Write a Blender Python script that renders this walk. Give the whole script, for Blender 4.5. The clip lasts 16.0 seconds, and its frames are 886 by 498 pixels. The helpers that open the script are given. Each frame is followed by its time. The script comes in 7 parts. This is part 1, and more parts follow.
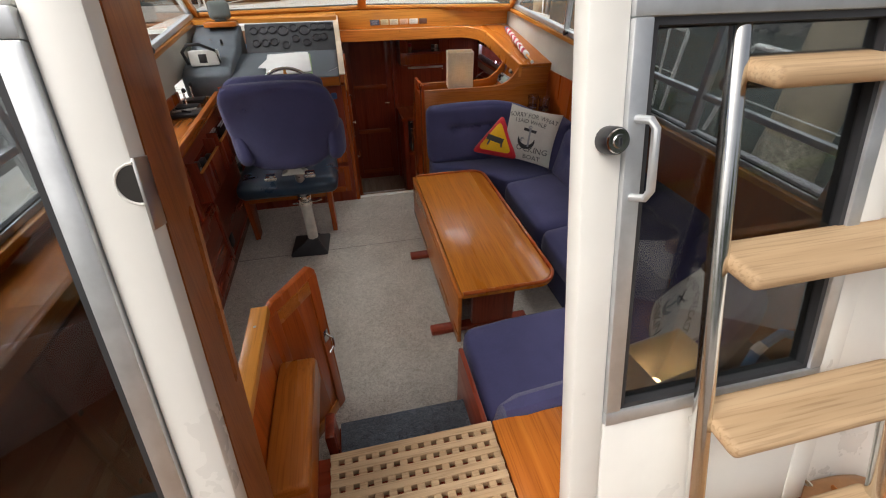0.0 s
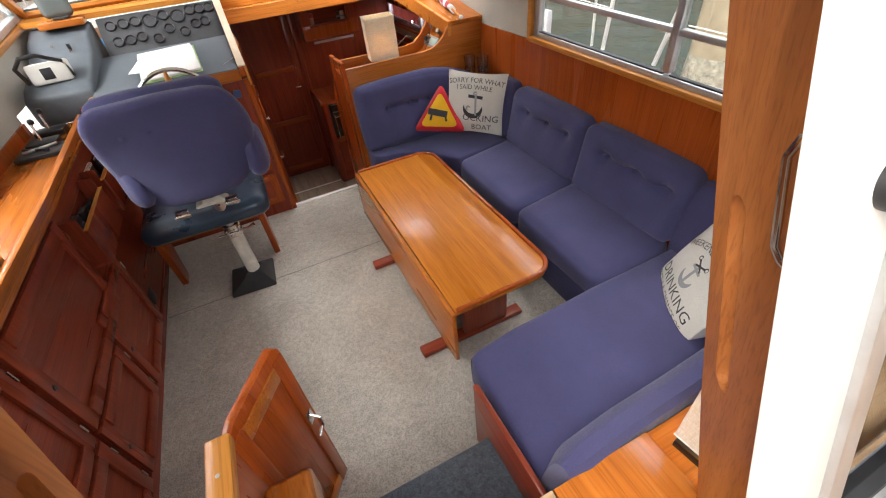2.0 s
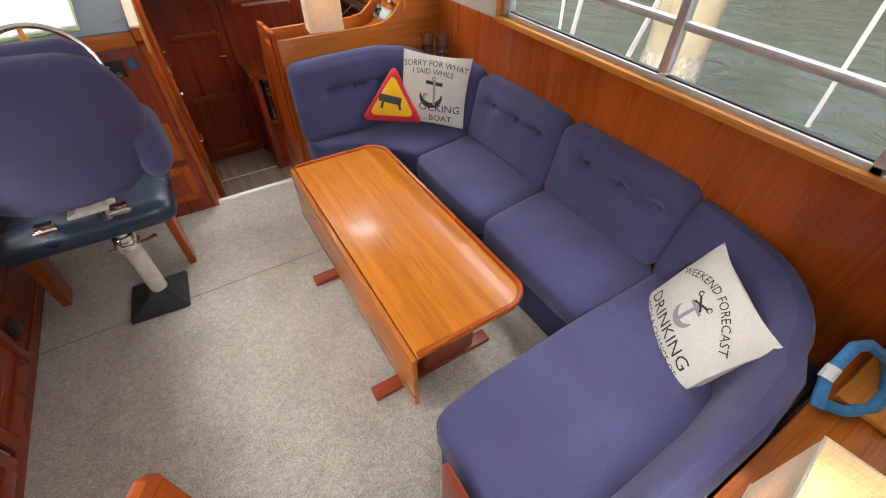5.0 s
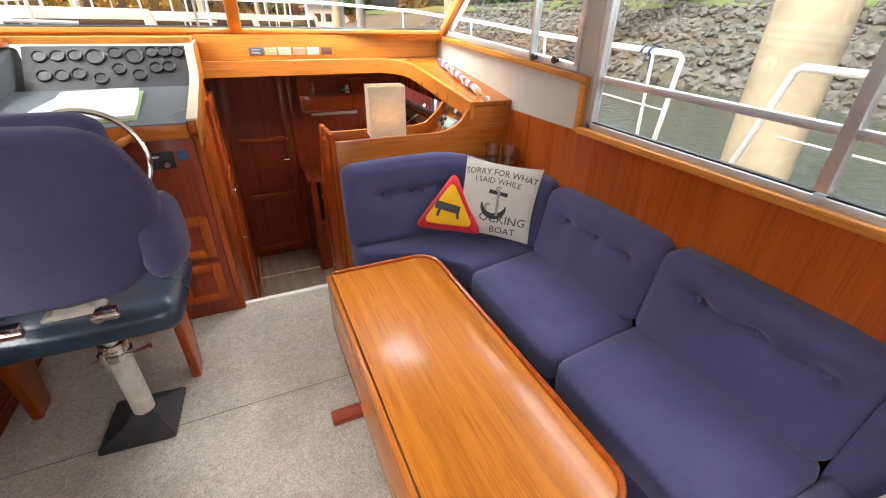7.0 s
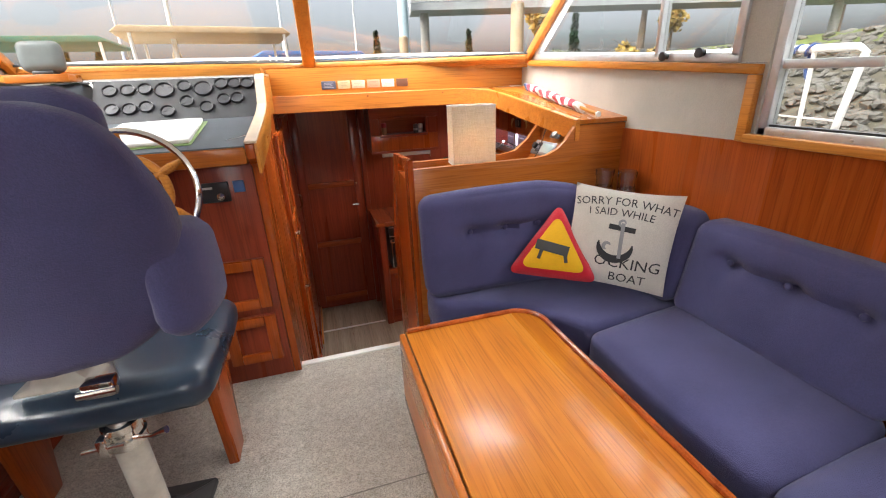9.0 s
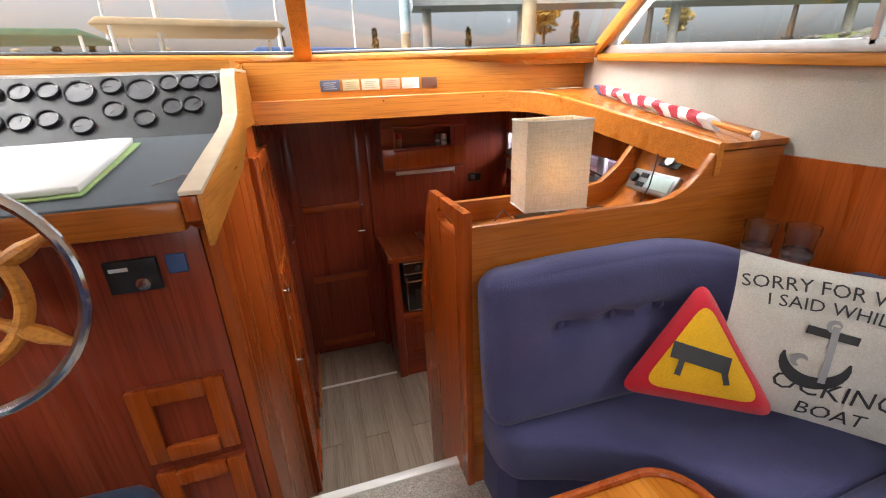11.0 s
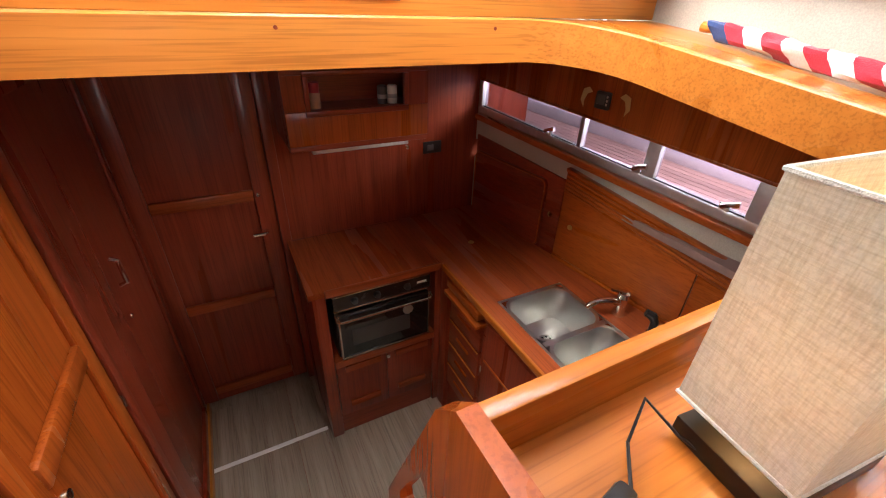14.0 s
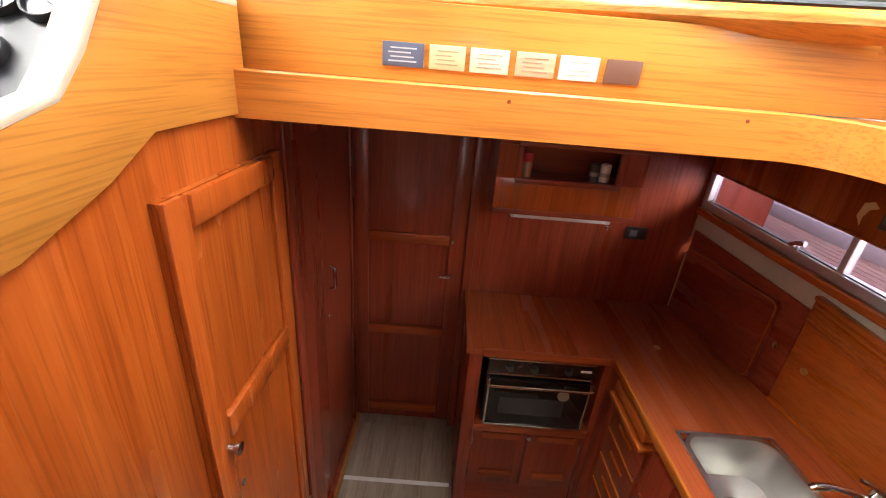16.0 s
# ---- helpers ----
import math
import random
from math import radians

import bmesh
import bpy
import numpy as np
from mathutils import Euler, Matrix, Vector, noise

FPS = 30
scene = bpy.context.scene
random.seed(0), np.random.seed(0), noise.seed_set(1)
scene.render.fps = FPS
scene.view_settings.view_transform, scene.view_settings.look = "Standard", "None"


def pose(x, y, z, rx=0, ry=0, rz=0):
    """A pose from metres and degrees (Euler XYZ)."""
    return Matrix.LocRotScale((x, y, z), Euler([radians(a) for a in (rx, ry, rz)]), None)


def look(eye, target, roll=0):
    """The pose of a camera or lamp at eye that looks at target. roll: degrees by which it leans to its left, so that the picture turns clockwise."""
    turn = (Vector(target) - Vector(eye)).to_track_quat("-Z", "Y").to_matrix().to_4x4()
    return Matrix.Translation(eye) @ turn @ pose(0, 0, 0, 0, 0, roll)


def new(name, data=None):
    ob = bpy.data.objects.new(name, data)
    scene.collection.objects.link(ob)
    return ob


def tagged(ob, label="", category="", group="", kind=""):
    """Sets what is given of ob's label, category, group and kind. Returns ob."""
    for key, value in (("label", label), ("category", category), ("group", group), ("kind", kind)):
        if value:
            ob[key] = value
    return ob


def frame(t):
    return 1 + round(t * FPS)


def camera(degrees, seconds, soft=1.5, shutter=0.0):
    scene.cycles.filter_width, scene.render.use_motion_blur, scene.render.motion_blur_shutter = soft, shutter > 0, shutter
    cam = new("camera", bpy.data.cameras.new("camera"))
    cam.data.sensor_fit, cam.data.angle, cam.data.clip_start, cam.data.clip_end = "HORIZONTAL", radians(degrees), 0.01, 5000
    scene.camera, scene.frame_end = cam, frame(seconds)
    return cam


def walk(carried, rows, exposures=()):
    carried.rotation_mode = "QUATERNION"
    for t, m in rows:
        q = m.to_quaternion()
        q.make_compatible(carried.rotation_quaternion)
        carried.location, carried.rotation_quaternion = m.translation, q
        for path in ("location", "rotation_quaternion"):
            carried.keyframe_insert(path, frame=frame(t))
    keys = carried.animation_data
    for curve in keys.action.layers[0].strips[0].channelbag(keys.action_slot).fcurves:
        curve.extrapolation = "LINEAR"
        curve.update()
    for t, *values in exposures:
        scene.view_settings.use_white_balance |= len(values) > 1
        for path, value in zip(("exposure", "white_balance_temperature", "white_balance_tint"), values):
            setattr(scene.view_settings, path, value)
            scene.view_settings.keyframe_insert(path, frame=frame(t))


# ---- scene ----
cam = camera(94.1, 16.0, soft=1.1)
PATH = [
    (0, (0.012, -3.292, 1.721), (0.363, -1.7, 0.563), -0.4),
    (0.5, (-0.031, -3.138, 1.71), (0.362, -1.607, 0.485), -0.7),
    (1, (-0.069, -3.042, 1.691), (0.388, -1.574, 0.412), -1.2),
    (1.5, (-0.052, -2.942, 1.685), (0.425, -1.546, 0.335), -2.6),
    (2, (-0.016, -2.876, 1.686), (0.555, -1.466, 0.387), -6.5),
    (2.5, (0.005, -2.84, 1.654), (0.668, -1.438, 0.391), -7.2),
    (3, (0.028, -2.784, 1.645), (0.721, -1.416, 0.361), -5.4),
    (5.5, (0.136, -2.44, 1.556), (0.967, -1.243, 0.186), 3.3),
    (6, (0.181, -2.339, 1.499), (1.154, -1.054, 0.315), 1.0),
    (6.5, (0.207, -2.238, 1.455), (1.065, -0.788, 0.377), 0.6),
    (7, (0.213, -2.175, 1.424), (0.95, -0.588, 0.456), 1.0),
    (7.5, (0.211, -2.07, 1.339), (0.967, -0.432, 0.476), -0.3),
    (8, (0.202, -1.975, 1.308), (0.846, -0.31, 0.405), -1.0),
    (8.5, (0.198, -1.882, 1.262), (0.828, -0.186, 0.409), -1.5),
    (9, (0.22, -1.749, 1.197), (0.729, 0.042, 0.466), -2.6),
    (9.5, (0.215, -1.616, 1.208), (0.709, 0.209, 0.554), -3.8),
    (12, (0.32, -0.554, 1.224), (0.861, 1.191, 0.411), -0.9),
    (12.5, (0.383, -0.368, 1.229), (0.945, 1.353, 0.38), -0.1),
    (13, (0.392, -0.213, 1.222), (1.107, 1.399, 0.278), -0.2),
    (13.5, (0.389, -0.077, 1.211), (1.206, 1.431, 0.183), 0.4),
    (14, (0.434, 0.029, 1.219), (1.244, 1.535, 0.181), 2.2),
    (14.5, (0.49, 0.091, 1.225), (1.22, 1.663, 0.227), 4.4),
    (15, (0.493, 0.109, 1.23), (1.051, 1.798, 0.315), 4.8),
    (15.5, (0.482, 0.108, 1.235), (0.803, 1.898, 0.402), 3.5),
    (16, (0.441, 0.052, 1.219), (0.449, 1.881, 0.411), 4.7),
]
walk(cam, [(t, look(eye, target, roll)) for t, eye, target, roll in PATH], exposures=[(0.0, 0.15), (1.5, 0.85), (3.0, 1.2), (5.5, 1.45), (8.0, 1.5), (9.5, 1.45), (12.5, 1.05), (14.0, 1.3), (15.5, 1.65), (16.0, 1.7)])
# ---- light ----
world = bpy.data.worlds.new("overcast_sky")
scene.world = world
world.use_nodes = True
_wn = world.node_tree
_sky = _wn.nodes.new("ShaderNodeTexSky")
_sky.sky_type = "NISHITA"
_sky.sun_disc = False
_sky.sun_elevation, _sky.sun_rotation = radians(50), radians(249)
_sky.air_density, _sky.dust_density, _sky.ozone_density = 0.7, 8.0, 0.3
_grey = _wn.nodes.new("ShaderNodeHueSaturation")
_grey.inputs["Saturation"].default_value = 0.4
_wn.links.new(_sky.outputs[0], _grey.inputs["Color"])
_wn.links.new(_grey.outputs[0], _wn.nodes["Background"].inputs[0])
_wn.nodes["Background"].inputs[1].default_value = 0.15

sun = new("sun", bpy.data.lights.new("sun", "SUN"))
sun.data.energy, sun.data.angle, sun.data.color = 0.7, radians(35), (1.0, 0.97, 0.93)
sun.matrix_world = look((-8, -3, 10.5), (0, 0, 0))


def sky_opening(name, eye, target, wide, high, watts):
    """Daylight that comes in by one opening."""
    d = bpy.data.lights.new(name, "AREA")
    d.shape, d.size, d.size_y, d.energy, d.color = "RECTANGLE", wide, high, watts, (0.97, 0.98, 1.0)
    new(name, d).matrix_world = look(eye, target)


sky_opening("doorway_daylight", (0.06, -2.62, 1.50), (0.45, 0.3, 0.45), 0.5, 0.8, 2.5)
sky_opening("galley_window_daylight", (2.12, 0.92, 0.95), (0.6, 0.75, 0.5), 1.2, 0.22, 8)
sky_opening("starboard_daylight", (2.15, -0.9, 2.32), (0.24, -0.75, 0.7), 3.2, 0.75, 32)
sky_opening("port_daylight", (-1.67, -0.9, 2.32), (0.24, -0.75, 0.7), 3.2, 0.75, 38)
sky_opening("windscreen_daylight", (0.85, 0.86, 2.5), (1.12, 0.95, 0.0), 1.4, 0.55, 19)


# ---- materials ----
def node_material(name):
    m = bpy.data.materials.new(name)
    m.use_nodes = True
    nt = m.node_tree
    return m, nt, nt.nodes["Principled BSDF"]


def mapping(nt, scale, rot=(0, 0, 0), coord="Object", per_object=True):
    tc = nt.nodes.new("ShaderNodeTexCoord")
    mp = nt.nodes.new("ShaderNodeMapping")
    mp.inputs["Scale"].default_value = scale
    mp.inputs["Rotation"].default_value = [radians(a) for a in rot]
    nt.links.new(tc.outputs[coord], mp.inputs[0])
    if per_object:
        oi = nt.nodes.new("ShaderNodeObjectInfo")
        ml = nt.nodes.new("ShaderNodeMath")
        ml.operation = "MULTIPLY"
        ml.inputs[1].default_value = 37.0
        nt.links.new(oi.outputs["Random"], ml.inputs[0])
        nt.links.new(ml.outputs[0], mp.inputs["Location"])
    return mp


def ramp(nt, src, stops):
    r = nt.nodes.new("ShaderNodeValToRGB")
    while len(r.color_ramp.elements) < len(stops):
        r.color_ramp.elements.new(0.5)
    for e, (p, c) in zip(r.color_ramp.elements, stops):
        e.position = p
        e.color = (*c, 1)
    nt.links.new(src, r.inputs[0])
    return r.outputs[0]


def noise_tex(nt, mp, scale, detail=4.0, rough=0.55, dist=0.0):
    n = nt.nodes.new("ShaderNodeTexNoise")
    n.inputs["Scale"].default_value = scale
    n.inputs["Detail"].default_value = detail
    n.inputs["Roughness"].default_value = rough
    n.inputs["Distortion"].default_value = dist
    nt.links.new(mp.outputs[0], n.inputs["Vector"])
    return n.outputs["Fac"]


def bump(nt, bsdf, src, strength, dist):
    b = nt.nodes.new("ShaderNodeBump")
    b.inputs["Strength"].default_value = strength
    b.inputs["Distance"].default_value = dist
    nt.links.new(src, b.inputs["Height"])
    nt.links.new(b.outputs[0], bsdf.inputs["Normal"])


def mix(nt, fac, a, b, mode="MIX"):
    m = nt.nodes.new("ShaderNodeMix")
    m.data_type, m.blend_type = "RGBA", mode
    for sock, v in ((m.inputs[0], fac), (m.inputs[6], a), (m.inputs[7], b)):
        if hasattr(v, "is_output"):
            nt.links.new(v, sock)
        else:
            sock.default_value = v if isinstance(v, float) else (*v, 1)
    return m.outputs[2]


def wood(name, dark, mid, light, axis="y", rough=0.28, coat=0.5, grain=1.0):
    """Varnished timber; the grain runs along axis."""
    m, nt, b = node_material(name)
    long, short = 0.8 * grain, 30.0 * grain
    s = [short, short, short]
    s["xyz".index(axis)] = long
    mp = mapping(nt, s)
    s2 = [7.0 * grain] * 3
    s2["xyz".index(axis)] = 0.5 * grain
    mp2 = mapping(nt, s2)
    s3 = [190.0] * 3
    s3["xyz".index(axis)] = 5.0
    mp3 = mapping(nt, s3)
    fine = noise_tex(nt, mp, 1.0, 6, 0.6, 0.2)
    broad = noise_tex(nt, mp2, 1.0, 3, 0.5, 0.3)
    pore = noise_tex(nt, mp3, 1.0, 2, 0.5)
    c1 = ramp(nt, fine, [(0.3, dark), (0.52, mid), (0.72, light)])
    c2 = ramp(nt, broad, [(0.3, [v * 0.76 for v in mid]), (0.7, [min(1, v * 1.2) for v in mid])])
    c = mix(nt, 0.45, c1, c2)
    pr = ramp(nt, pore, [(0.35, (0.55, 0.5, 0.47)), (0.5, (1, 1, 1))])
    c = mix(nt, 0.5, c, pr, "MULTIPLY")
    nt.links.new(c, b.inputs["Base Color"])
    r = ramp(nt, broad, [(0.3, (rough * 0.8,) * 3), (0.7, (rough * 1.25,) * 3)])
    nt.links.new(r, b.inputs["Roughness"])
    b.inputs["Specular IOR Level"].default_value = 0.2
    b.inputs["Coat Weight"].default_value = coat * 0.7
    b.inputs["Coat Roughness"].default_value = 0.14
    bump(nt, b, pore, 0.08, 0.0006)
    return m


def plain(name, col, rough=0.5, metal=0.0, var=0.12, scale=9.0, bumpy=0.05, fine=160.0, coat=0.0):
    m, nt, b = node_material(name)
    mp = mapping(nt, (1, 1, 1))
    n = noise_tex(nt, mp, scale, 5, 0.6)
    f = noise_tex(nt, mp, fine, 2, 0.5)
    lo, hi = [max(0, v * (1 - var)) for v in col], [min(1, v * (1 + var)) for v in col]
    nt.links.new(ramp(nt, n, [(0.3, lo), (0.7, hi)]), b.inputs["Base Color"])
    nt.links.new(ramp(nt, n, [(0.3, (rough * 0.85,) * 3), (0.7, (min(1, rough * 1.15),) * 3)]), b.inputs["Roughness"])
    b.inputs["Metallic"].default_value = metal
    b.inputs["Coat Weight"].default_value = coat
    if bumpy:
        bump(nt, b, f, bumpy, 0.001)
    return m


def cloth(name, col, weave=420.0, var=0.2, sheen=0.3, rough=0.9, depth=0.5, fleck=0.0):
    """Woven fabric: crossed threads in the relief, soft wear in the colour."""
    m, nt, b = node_material(name)
    mp = mapping(nt, (1, 1, 1))
    big = noise_tex(nt, mp, 5.0, 4, 0.6)
    med = noise_tex(nt, mp, 240.0, 2, 0.6)
    c = ramp(nt, big, [(0.3, [v * (1 - var) for v in col]), (0.7, [min(1, v * (1 + var)) for v in col])])
    c = mix(nt, 0.5, c, ramp(nt, med, [(0.35, (0.72,) * 3), (0.65, (1, 1, 1))]), "MULTIPLY")
    nt.links.new(c, b.inputs["Base Color"])
    b.inputs["Roughness"].default_value = rough
    b.inputs["Sheen Weight"].default_value = sheen
    b.inputs["Sheen Roughness"].default_value = 0.5
    b.inputs["Specular IOR Level"].default_value = 0.2
    w1 = nt.nodes.new("ShaderNodeTexVoronoi")
    w1.inputs["Scale"].default_value = weave
    nt.links.new(mp.outputs[0], w1.inputs["Vector"])
    mul = nt.nodes.new("ShaderNodeMath")
    mul.operation = "ADD"
    nt.links.new(w1.outputs["Distance"], mul.inputs[0])
    nt.links.new(med, mul.inputs[1])
    bump(nt, b, mul.outputs[0], depth, 0.0015)
    return m


def glass(name, tint=(0.95, 0.98, 0.97), rough=0.0):
    m, nt, b = node_material(name)
    b.inputs["Base Color"].default_value = (*tint, 1)
    b.inputs["Roughness"].default_value = rough
    b.inputs["Transmission Weight"].default_value = 1.0
    b.inputs["IOR"].default_value = 1.45
    return m


def emitter(name, col, power):
    m, nt, b = node_material(name)
    b.inputs["Base Color"].default_value = (*col, 1)
    b.inputs["Emission Color"].default_value = (*col, 1)
    b.inputs["Emission Strength"].default_value = power
    return m


TEAK_X = wood("teak_varnished_x", (0.30, 0.080, 0.010), (0.44, 0.130, 0.017), (0.56, 0.195, 0.032), "x")
TEAK_Y = wood("teak_varnished_y", (0.30, 0.080, 0.010), (0.44, 0.130, 0.017), (0.56, 0.195, 0.032), "y")
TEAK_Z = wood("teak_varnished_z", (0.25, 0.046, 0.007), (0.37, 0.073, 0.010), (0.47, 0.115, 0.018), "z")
TABLE_Y = wood("table_teak", (0.36, 0.10, 0.010), (0.52, 0.17, 0.017), (0.66, 0.26, 0.034), "y", 0.30, 0.5)
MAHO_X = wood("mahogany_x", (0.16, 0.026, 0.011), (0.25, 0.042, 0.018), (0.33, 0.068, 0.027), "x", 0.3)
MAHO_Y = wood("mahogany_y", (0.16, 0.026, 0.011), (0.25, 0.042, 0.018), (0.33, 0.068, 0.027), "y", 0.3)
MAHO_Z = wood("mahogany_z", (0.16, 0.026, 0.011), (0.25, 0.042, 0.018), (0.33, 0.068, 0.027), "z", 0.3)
BEAM_X = wood("golden_teak_x", (0.45, 0.16, 0.026), (0.55, 0.22, 0.038), (0.65, 0.29, 0.062), "x", 0.3, 0.4)
BEAM_Y = wood("golden_teak_y", (0.45, 0.16, 0.026), (0.55, 0.22, 0.038), (0.65, 0.29, 0.062), "y", 0.3, 0.4)
BARE_X = wood("weathered_teak_x", (0.36, 0.23, 0.12), (0.48, 0.33, 0.19), (0.58, 0.43, 0.27), "x", 0.65, 0.0)
GALLEY_X = wood("galley_teak_x", (0.22, 0.042, 0.012), (0.34, 0.068, 0.018), (0.43, 0.10, 0.026), "x", 0.28, 0.5)
GALLEY_Y = wood("galley_teak_y", (0.25, 0.050, 0.008), (0.37, 0.085, 0.012), (0.46, 0.125, 0.020), "y", 0.28, 0.5)
GALLEY_Z = wood("galley_teak_z", (0.20, 0.040, 0.008), (0.32, 0.072, 0.012), (0.42, 0.115, 0.020), "z", 0.28, 0.5)
JAMB_Z = wood("worn_teak_z", (0.20, 0.062, 0.016), (0.32, 0.108, 0.029), (0.42, 0.16, 0.05), "z", 0.4, 0.15)
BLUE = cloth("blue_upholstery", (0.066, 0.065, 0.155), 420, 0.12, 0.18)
# the same blue cloth, with the shade below the seats put into its colour
BLUE_SHADED = cloth("blue_upholstery_shaded", (0.045, 0.043, 0.115), 420, 0.12, 0.1)


def pile_carpet(name, lo, hi, tuft=230.0):
    """Cut-pile carpet: tufts in the relief, mottled shading and broad traffic wear."""
    m, nt, b = node_material(name)
    mp = mapping(nt, (1, 1, 1), per_object=False)
    n1 = noise_tex(nt, mp, 48.0, 8, 0.78, 0.4)
    n2 = noise_tex(nt, mp, 4.0, 4, 0.6)
    n3 = noise_tex(nt, mp, 210.0, 3, 0.7)
    c = ramp(nt, n1, [(0.34, lo), (0.64, hi)])
    c = mix(nt, 0.8, c, ramp(nt, n2, [(0.3, (0.74, 0.73, 0.71)), (0.68, (1, 1, 1))]), "MULTIPLY")
    c = mix(nt, 0.9, c, ramp(nt, n3, [(0.36, (0.46, 0.45, 0.43)), (0.56, (1, 1, 1))]), "MULTIPLY")
    nt.links.new(c, b.inputs["Base Color"])
    b.inputs["Roughness"].default_value = 1.0
    b.inputs["Specular IOR Level"].default_value = 0.05
    b.inputs["Sheen Weight"].default_value = 0.25
    ad_ = nt.nodes.new("ShaderNodeMath")
    ad_.operation = "ADD"
    nt.links.new(n1, ad_.inputs[0])
    nt.links.new(n3, ad_.inputs[1])
    bump(nt, b, ad_.outputs[0], 1.0, 0.008)
    return m


CARPET = pile_carpet("beige_carpet", (0.52, 0.46, 0.385), (0.80, 0.735, 0.645))
MAT = pile_carpet("blue_grey_mat", (0.07, 0.09, 0.12), (0.19, 0.23, 0.28))
CANVAS = cloth("cream_canvas", (0.72, 0.70, 0.63), 600, 0.05, 0.2)
LINEN = cloth("linen_wall", (0.50, 0.47, 0.40), 700, 0.08, 0.2, 0.9, 0.3)
WHITE = plain("white_gelcoat", (0.78, 0.77, 0.72), 0.3, 0, 0.05, 4, 0.02, 90, 0.3)
ALU = plain("anodised_aluminium", (0.58, 0.60, 0.61), 0.38, 0.75, 0.1, 20, 0.04)
CHROME = plain("chrome", (0.75, 0.74, 0.71), 0.14, 1.0, 0.06, 30, 0.0)
STEEL = plain("brushed_steel", (0.60, 0.59, 0.56), 0.33, 1.0, 0.06, 6, 0.0)
BLACK = plain("black_plastic", (0.018, 0.018, 0.02), 0.35, 0, 0.2, 20, 0.05)
RUBBER = plain("black_rubber", (0.03, 0.031, 0.034), 0.5, 0, 0.25, 12, 0.08)
VINYL_BLUE = plain("navy_vinyl", (0.018, 0.036, 0.062), 0.3, 0, 0.1, 6, 0.05, 300, 0.2)
DASH = plain("grey_dash_vinyl", (0.085, 0.10, 0.115), 0.55, 0, 0.2, 12, 0.3, 260)
GLASS = glass("window_glass")
DOOR_GLASS = glass("tinted_door_glass", (0.30, 0.32, 0.33))
PAPER = plain("paper", (0.80, 0.80, 0.78), 0.6, 0, 0.04, 9, 0.02)
ROOF = plain("white_roof_lining", (0.74, 0.73, 0.69), 0.6, 0, 0.05, 5, 0.03)

# ---- building helpers ----
ORIGIN = {}


def thing(name, at, label, category, group="", kind=""):
    ob = new(name)
    ob.empty_display_size = 0.05
    ob.location = at
    ORIGIN[ob.name] = Vector(at)
    return tagged(ob, label, category, group, kind)


def part(name, bm, material, parent=None, label="", smooth=True):
    """One mesh, given in world places, as a part of parent."""
    me = bpy.data.meshes.new(name)
    ob = new(name, me)
    if parent is not None:
        at = ORIGIN.get(parent.name, Vector())
        bmesh.ops.translate(bm, verts=bm.verts, vec=-at)
        ob.parent = parent
        ORIGIN[ob.name] = at
    bmesh.ops.recalc_face_normals(bm, faces=bm.faces)
    if smooth:
        for f in bm.faces:
            f.smooth = True
        for e in bm.edges:
            if len(e.link_faces) == 2 and e.calc_face_angle(0) > 0.6:
                e.smooth = False
    bm.to_mesh(me)
    bm.free()
    me.materials.append(material)
    return tagged(ob, label) if label else ob


def single(name, bm, material, label, category, kind="", group="", smooth=True):
    """One mesh as a thing of its own, with its origin at its base."""
    vs = [v.co for v in bm.verts]
    at = Vector(((min(v.x for v in vs) + max(v.x for v in vs)) / 2, (min(v.y for v in vs) + max(v.y for v in vs)) / 2, min(v.z for v in vs)))
    bmesh.ops.translate(bm, verts=bm.verts, vec=-at)
    ob = part(name, bm, material, None, "", smooth)
    ob.location = at
    ORIGIN[ob.name] = at
    return tagged(ob, label, category, group, kind)


def box(x0, x1, y0, y1, z0, z1, bevel=0.0, seg=2, bm=None):
    own = bmesh.new()
    bmesh.ops.create_cube(own, size=1)
    for v in own.verts:
        v.co = ((x0 + x1) / 2 + v.co.x * (x1 - x0), (y0 + y1) / 2 + v.co.y * (y1 - y0), (z0 + z1) / 2 + v.co.z * (z1 - z0))
    if bevel:
        bmesh.ops.bevel(own, geom=own.edges[:], offset=bevel, segments=seg, profile=0.5, affect="EDGES")
    return joined(bm, own)


def joined(bm, own):
    if bm is None:
        return own
    me = bpy.data.meshes.new("tmp")
    own.to_mesh(me)
    own.free()
    bm.from_mesh(me)
    bpy.data.meshes.remove(me)
    return bm


def prism(pts, axis, a, b, bevel=0.0, seg=2, bm=None):
    """An outline, in the plane across axis (x: y,z; y: x,z; z: x,y), drawn out from a to b."""
    own = bmesh.new()

    def place(p, w):
        return {"x": (w, p[0], p[1]), "y": (p[0], w, p[1]), "z": (p[0], p[1], w)}[axis]

    lo = [own.verts.new(place(p, a)) for p in pts]
    hi = [own.verts.new(place(p, b)) for p in pts]
    n = len(pts)
    own.faces.new(lo), own.faces.new(hi[::-1])
    for i in range(n):
        own.faces.new((lo[i], hi[i], hi[(i + 1) % n], lo[(i + 1) % n]))
    bmesh.ops.recalc_face_normals(own, faces=own.faces)
    if bevel:
        bmesh.ops.bevel(own, geom=own.edges[:], offset=bevel, segments=seg, profile=0.5, affect="EDGES")
    return joined(bm, own)


